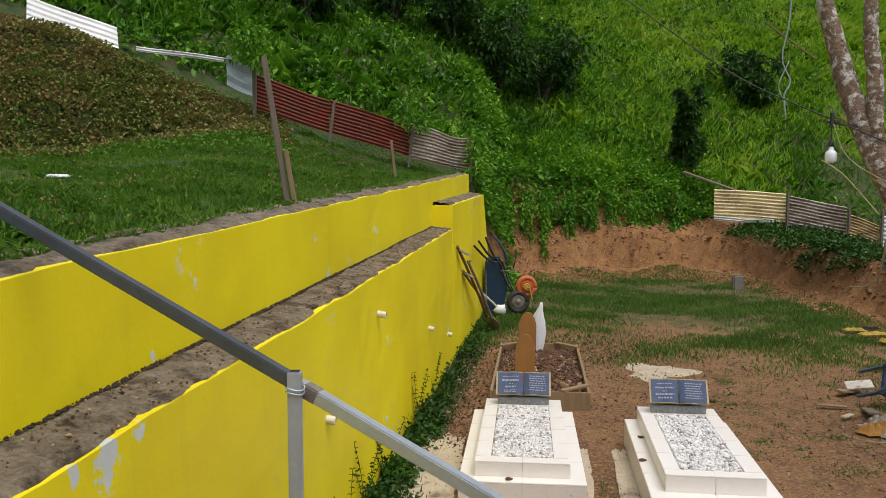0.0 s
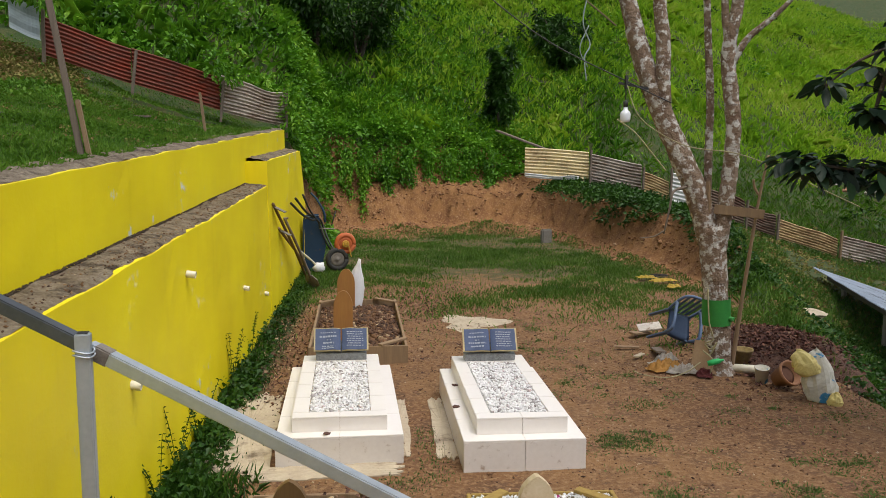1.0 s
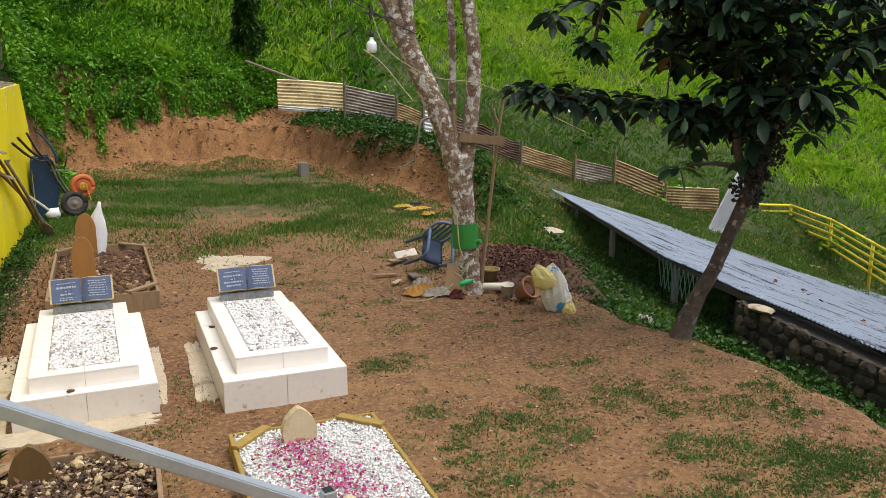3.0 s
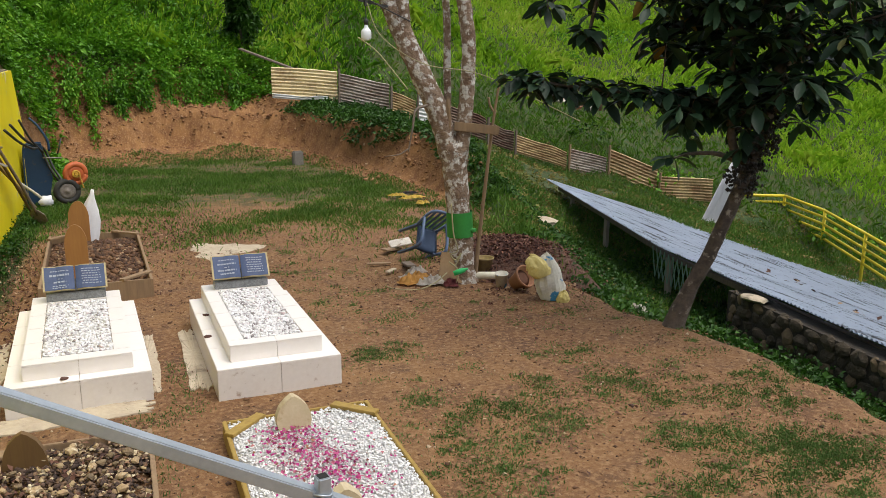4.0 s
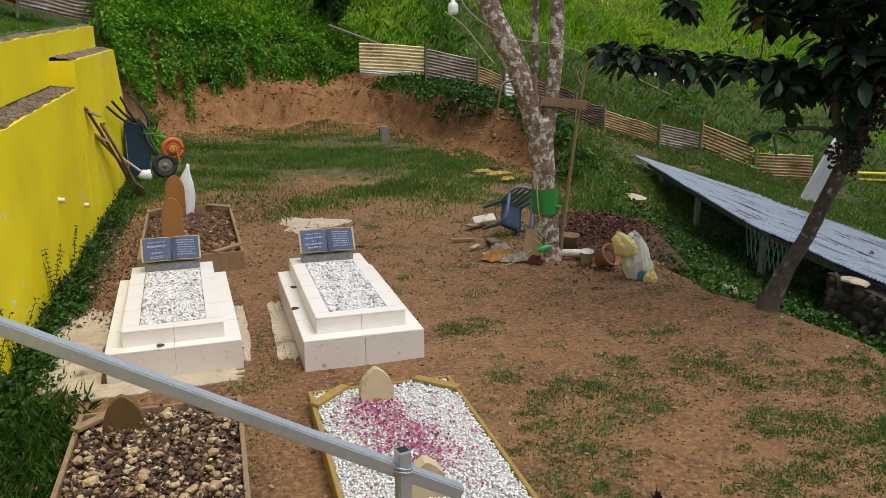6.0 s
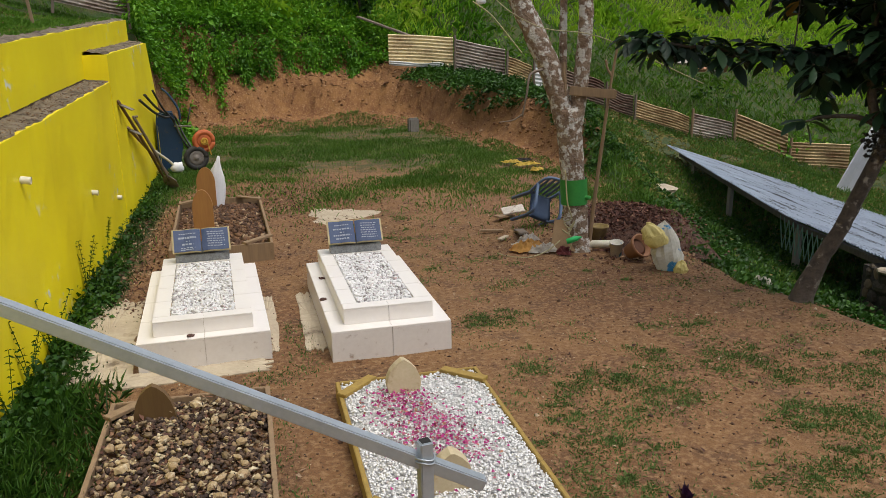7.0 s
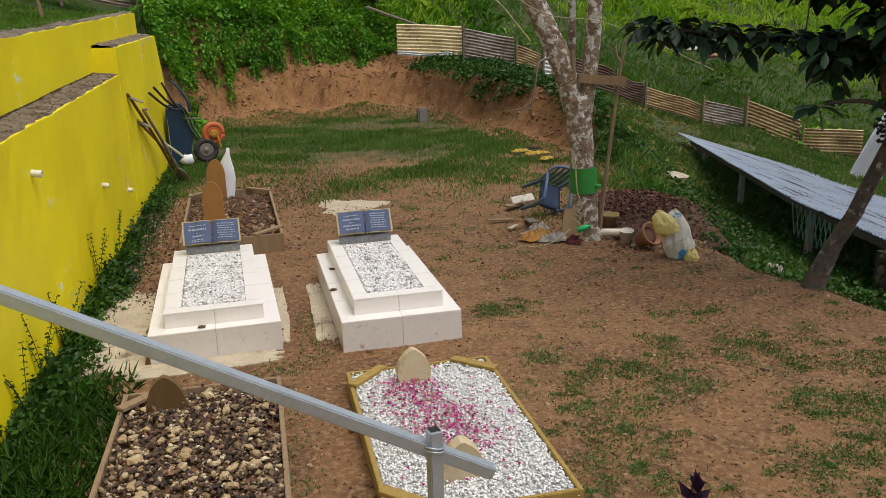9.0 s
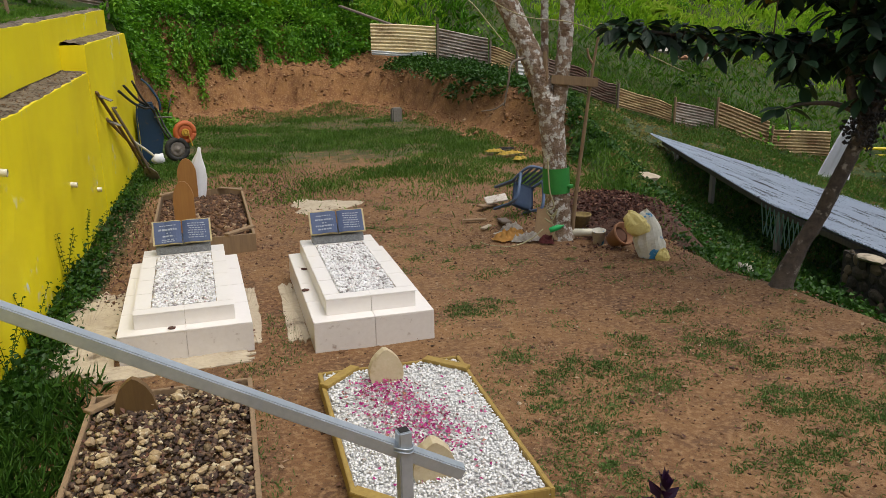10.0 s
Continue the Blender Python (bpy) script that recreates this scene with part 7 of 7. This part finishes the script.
# growth on and over the cut bank
x, y = fan(5000, 2.3, 19.6, 19.5, 27)
az, d, kd = keys(x, y)
ok = (d > kd[2] + 0.35 * wobble(x, y, 2.0, 1)) | ((az < 5.2) & (d > 18.2) & (along_wall(x, y)[0] > 12.4))
bushes("bank_vines", x[ok], y[ok], RS.uniform(0.12, 0.42, ok.sum()), 24, (0.07, 0.16), VINE, "dense green vines over the top of the cut bank", 0.8)
strands = []
for k in range(105):
    a = math.radians(4.4 + 13.0 * (RS.randint(9) + 0.5 + 0.16 * RS.randn()) / 9)
    i = np.interp(math.degrees(a), [row[0] for row in LAND], [row[3][0] for row in LAND])
    d0 = float(i) + 0.25
    hgt = RS.uniform(0.3, 1.2) * (1.2 if k % 3 == 0 else 0.6)
    for q in range(int(hgt * 110)):
        t = RS.rand() * hgt
        dd = d0 - (0.6 if k % 2 else 0.25) - 0.40 * t
        px, py = math.sin(a) * dd + RS.randn() * 0.07, math.cos(a) * dd + RS.randn() * 0.07
        strands.append((px, py, (2.1 if k % 2 else 2.45) - t * 1.3 + RS.randn() * 0.03))
strands = np.array(strands)
strands[:, 2] = np.maximum(strands[:, 2], land(strands[:, 0], strands[:, 1]) + 0.03)
stuff("hanging_vines", leaf_mesh("hanging_vines", strands, RS.randn(len(strands), 3) + np.array([0, -0.5, -0.6]), RS.uniform(0.07, 0.13, len(strands)), 0.06, VINE, 0.3, 0.2, 5), "strands of vine hanging down the red cut bank", "vines")
# ferns and creepers around the bank's right shoulder
x, y = fan(1700, 20.5, 33.0, 15.5, 24.5)
az, d, kd = keys(x, y)
ok = (d > kd[0] + np.where(az < 26.5, 0.5, 0.8 + 0.5 * wobble(x, y, 1.6, 3))) & (d < kd[2] + 1.5) & (RS.rand(len(x)) < 0.9)
bushes("shoulder_creepers", x[ok], y[ok], RS.uniform(0.15, 0.4, ok.sum()), 30, (0.06, 0.13), SHRUB, "dark creepers below the corrugated fence", 0.8)

# hillside: leafy growth to the left, tall grass to the right
x, y = fan(7200, -38, 24, 17.4, 52)
az, d, kd = keys(x, y)
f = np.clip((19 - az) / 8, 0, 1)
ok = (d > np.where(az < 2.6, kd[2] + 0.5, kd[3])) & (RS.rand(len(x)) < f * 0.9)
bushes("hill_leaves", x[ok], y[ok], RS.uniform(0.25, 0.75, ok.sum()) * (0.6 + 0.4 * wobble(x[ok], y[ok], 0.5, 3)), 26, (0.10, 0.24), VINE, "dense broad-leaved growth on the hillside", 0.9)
x, y = fan(125000, -38, 26, 18.5, 60)
az, d, kd = keys(x, y)
ok = (d > np.where(az < 2.6, kd[2] + 0.7, kd[3] + 0.3)) & (wobble(x, y, 0.45, 6) > -0.7) & (RS.rand(len(x)) < np.where((az > 14) & (d > 34), 0.3, 0.85))
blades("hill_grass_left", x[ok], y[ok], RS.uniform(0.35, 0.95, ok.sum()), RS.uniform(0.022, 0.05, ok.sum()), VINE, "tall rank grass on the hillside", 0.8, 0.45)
x, y = fan(170000, 7, 66, 24.0, 66)
az, d, kd = keys(x, y)
ok = (d > kd[3] + 0.5) & (RS.rand(len(x)) < np.clip((az - 5) / 6, 0.15, 1)) & (wobble(x, y, 0.35, 2) > -1.1)
near_fence = ok & (az > 24) & (d < kd[3] + 5.5 + 2.5 * wobble(x, y, 0.5, 3))
ok &= ~near_fence
blades("fence_grass", x[near_fence], y[near_fence], RS.uniform(0.15, 0.5, near_fence.sum()), RS.uniform(0.02, 0.04, near_fence.sum()), TERRACEGRASS, "rough grass behind the fence", 0.8, 0.4)
blades("hill_grass", x[ok], y[ok], RS.uniform(0.25, 0.8, ok.sum()), RS.uniform(0.02, 0.05, ok.sum()), SUNLITGRASS, "tall hillside grass, coloured bright as in sun", 0.7, 0.4)
# arching clumps of long grass, and dark hollows of leafy growth
cx, cy = fan(1500, -38, 66, 18.5, 58)
az, d, kd = keys(cx, cy)
ok = (d > np.where(az < 2.6, kd[2] + 0.8, kd[3] + 0.6)) & (wobble(cx, cy, 0.4, 5) > -0.25) & ~((az > 22) & (d < kd[3] + 7))
cx, cy = cx[ok], cy[ok]
k = np.repeat(np.arange(len(cx)), RS.randint(40, 90, len(cx)))
r = RS.uniform(0.08, 0.35, len(cx))
x, y = cx[k] + RS.randn(len(k)) * r[k], cy[k] + RS.randn(len(k)) * r[k]
size = RS.uniform(0.6, 1.25, len(cx))
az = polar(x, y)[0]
# clumps right of heading 9 take the sunlit colour, the rest darker green
for nm, sel, mat in (("grass_clumps_shady", az < 9, VINE), ("grass_clumps_sunny", az >= 9, SUNLITGRASS)):
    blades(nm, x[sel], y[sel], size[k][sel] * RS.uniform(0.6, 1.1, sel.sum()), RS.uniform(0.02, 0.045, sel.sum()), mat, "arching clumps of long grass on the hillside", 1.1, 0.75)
x, y = fan(900, -38, 66, 18.5, 55)
az, d, kd = keys(x, y)
ok = (d > np.where(az < 2.6, kd[2] + 0.8, kd[3] + 0.6)) & (wobble(x, y, 0.55, 9) > 0.12) & (RS.rand(len(x)) < np.clip(1.1 - az / 40, 0.15, 1))
bushes("hill_thicket", x[ok], y[ok], RS.uniform(0.3, 0.8, ok.sum()), 60, (0.10, 0.22), SHRUB, "dark leafy thickets on the hillside", 1.0)
x, y = fan(420, 14, 68, 26, 62)
ok = wobble(x, y, 0.3, 8) > 0.15
bushes("hill_shrubs", x[ok], y[ok], RS.uniform(0.35, 1.0, ok.sum()), 60, (0.10, 0.22), VINE, "low leafy shrubs in the hillside grass", 0.8)


def shrub(x, y, h, w, seed, label, mat=SHRUB):
    """A tall shrub: a few stems and a ragged crown of clumps."""
    rs = np.random.RandomState(seed)
    p = on_land(x, y)
    s = thing("shrub", label, "shrub", p, 0, "hillside shrubs")
    tips = []
    for k in range(7):
        a = rs.rand() * 6.283
        tip = Vector((math.cos(a) * w * rs.uniform(0.2, 0.8), math.sin(a) * w * rs.uniform(0.2, 0.8), h * rs.uniform(0.6, 1.0)))
        part("stem", tube(bent([(0, 0, -0.3), tip * 0.45 + Vector((0, 0, 0.1)), tip], 4), [0.06, 0.055, 0.05, 0.045, 0.04, 0.03, 0.025, 0.02, 0.012], 6), DARKBARK, s, "", True)
        tips.append(tip)
    co, ax = [], []
    for tip in tips:
        for c in range(7):
            q = np.array(tip) * rs.uniform(0.35, 1.05) + rs.randn(3) * np.array([w * 0.28, w * 0.28, h * 0.08])
            r = rs.uniform(0.2, 0.45) * w * 0.5
            vv = rs.randn(55, 3)
            vv /= np.linalg.norm(vv, axis=1, keepdims=True)
            co.append(q + vv * r * rs.uniform(0.5, 1.0, (55, 1)))
            ax.append(vv + rs.randn(55, 3) * 0.5)
    stuff("crown", leaf_mesh("crown", np.concatenate(co), np.concatenate(ax), rs.uniform(0.12, 0.26, len(co) * 55), 0.10, mat, 0.3, 0.2, seed), "dark green leaf clumps", "leaves", s)


for k, (az_, d_, h, w) in enumerate(((1.5, 27, 2.6, 1.6), (4.5, 28, 3.0, 1.8), (7.5, 29, 2.6, 1.7), (-3, 27, 2.2, 1.4), (17.5, 26.5, 2.8, 0.55), (-9, 24, 1.8, 1.2), (21.5, 33, 1.6, 1.3), (-15, 23, 1.7, 1.2), (-20, 24, 1.8, 1.3), (22, 31.5, 1.4, 0.9), (3, 34, 2.4, 1.8))):
    a = math.radians(az_)
    shrub(math.sin(a) * d_, math.cos(a) * d_, h, w, 60 + k, "dark green leafy shrub on the hillside")
co, ax = [], []
for q in ((-3.77, 16.22, 5.56), (-3.61, 16.25, 5.23), (-3.93, 16.18, 5.27), (-0.76, 18.40, 4.21), (-0.44, 18.61, 4.04), (-1.51, 18.16, 4.63), (0.90, 19.28, 3.63), (0.96, 19.18, 3.09), (-0.5, 19.1, 4.0), (0.2, 19.4, 3.9)):
    r = RS.uniform(0.26, 0.38)
    vv = RS.randn(130, 3)
    vv /= np.linalg.norm(vv, axis=1, keepdims=True)
    co.append(np.array(q) + vv * r * RS.uniform(0.4, 1, (130, 1)))
    ax.append(vv + RS.randn(130, 3) * 0.4)
stuff("fence_vines", leaf_mesh("fence_vines", np.concatenate(co), np.concatenate(ax), RS.uniform(0.08, 0.17, 1300), 0.08, VINE, 0.3, 0.2, 9), "vines climbing over the fence's posts", "vines")

# slope and ditch beyond the yard
x, y = fan(4300, 33, 68, 6.2, 17)
az, d, kd = keys(x, y)
ok = (d > kd[0] + 0.25) & (wobble(x, y, 1.5, 6) > -0.35) & ~((x - 0.42 * (y - 3.3) > 9.2)) & (RS.rand(len(x)) < 0.85)
bushes("ditch_creepers", x[ok], y[ok], RS.uniform(0.07, 0.2, ok.sum()), 26, (0.04, 0.10), SHRUB, "dark green creepers in the ditch", 0.8)
q = RS.uniform(0, 5.1, 260)
o = RS.uniform(0.12, 0.75, 260)
x, y = SW0.x + swd.x * q + swn.x * o, SW0.y + swd.y * q + swn.y * o
bushes("wall_creepers", x, y, RS.uniform(0.14, 0.38, 260), 34, (0.04, 0.10), SHRUB, "dark creepers along the foot of the stone wall", 1.1)
x, y = fan(150000, 29, 68, 9, 28)
az, d, kd = keys(x, y)
ok = (d > np.where(az < 33, kd[2] - 0.4, kd[0] - 0.3)) & (RS.rand(len(x)) < 0.6) & ((wobble(x, y, 0.8, 4) > -0.25) | ((az > 32) & (az < 38) & (d < 15)))
blades("slope_grass", x[ok], y[ok], RS.uniform(0.08, 0.30, ok.sum()), RS.uniform(0.014, 0.03, ok.sum()), GRASS, "dark grass on the slope around the shed", 0.8)

x, y = fan(4000, 31, 66, 11, 27)
az, d, kd = keys(x, y)
ok = (d > np.where(az < 36, kd[1] + 0.6, kd[0] + 1.0))
bushes("slope_weeds", x[ok], y[ok], RS.uniform(0.05, 0.17, ok.sum()), 10, (0.04, 0.11), DRYWEED, "low half-dry weeds on the slope", 0.6)

# litter and grit on the bare earth
x, y = fan(9000, -14, 60, 3, 13.5)
v, u = along_wall(x, y)
heap = np.exp(-((x - 5.6) ** 2 / 0.8 + (y - 8.2) ** 2 / 1.6)) + np.exp(-((x - 0.35) ** 2 / 0.5 + (y - 10) ** 2 / 5)) + np.exp(-((x - 2.6) ** 2 / 1.2 + (y - 13) ** 2 / 2))
ok = (u > 0.1) & (RS.rand(len(x)) < 0.14 + 0.8 * heap)
x, y = x[ok], y[ok]
for k, (ccx, ccy, sx, sy, m) in enumerate(((5.9, 8.0, 0.5, 0.9, 1500), (5.0, 22.2, 2.2, 0.5, 900), (4.4, 8.1, 0.35, 0.35, 160), (0.42, 10.2, 0.28, 1.3, 1100), (2.4, 12.9, 0.9, 0.6, 700), (0.1, 8.4, 0.25, 0.8, 700), (2.3, 9.9, 0.5, 1.2, 500), (2.6, 11.9, 0.8, 0.5, 500))):
    x, y = np.concatenate([x, ccx + RS.randn(m) * sx]), np.concatenate([y, ccy + RS.randn(m) * sy])
co = np.stack([x, y, land(x, y) + 0.012], 1)
stuff("leaf_litter", leaf_mesh("leaf_litter", co, RS.randn(len(x), 3) * np.array([1, 1, 0.2]) + np.array([0, 0, 0.12]), RS.uniform(0.015, 0.06, len(x)), RS.uniform(0.012, 0.035, len(x)), LITTER, 0.05, 0.2, 7), "dead leaves scattered on bare earth", "leaves")
x, y = fan(21000, -8, 62, 2.6, 12)
v, u = along_wall(x, y)
ok = (u > 0.05)
x, y = x[ok], y[ok]
scatter_lumps("grit", np.stack([x, y, land(x, y)], 1), RS.uniform(0.003, 0.012, len(x)) * (1 + 1.0 * (RS.rand(len(x)) > 0.96)), GRAVELBITS, None, "pale grit scattered on the bare earth", 12)["category"] = "grit"
x, y = fan(12000, 4, 34, 15, 25.5)
az, d, kd = keys(x, y)
ok = (d > kd[0] - 1.6) & (d < kd[2] + 0.3)
x, y = x[ok], y[ok]
scatter_lumps("fallen_clods", np.stack([x, y, land(x, y)], 1), RS.uniform(0.010, 0.045, len(x)) * (1 + (RS.rand(len(x)) > 0.97)), CLAYBITS, None, "loose earth clods on the cut bank", 13)["category"] = "clods"

# crumbs of mortar and a dark line of soil on the wall's ledge
for nm, mat, m, lo, hi, us, lab in (("ledge_soil", HUMUSBITS, 3000, 0.004, 0.011, (-0.305, -0.27), "dark soil crumbs along the back of the ledge"), ("ledge_crumbs", GRAVELBITS, 1500, 0.003, 0.010, (-0.28, -0.03), "pale mortar crumbs on the ledge")):
    v = RS.uniform(-6.0, BLOCK_V - 0.1, m)
    u = RS.uniform(us[0], us[1], m)
    co = np.array([tuple(wall_point(a, b, lower_top(a) + 0.012 + 0.035 * (-b / 0.31))) for a, b in zip(v, u)])
    scatter_lumps(nm, co, RS.uniform(lo, hi, m), mat, None, lab, 17)["category"] = "crumbs"
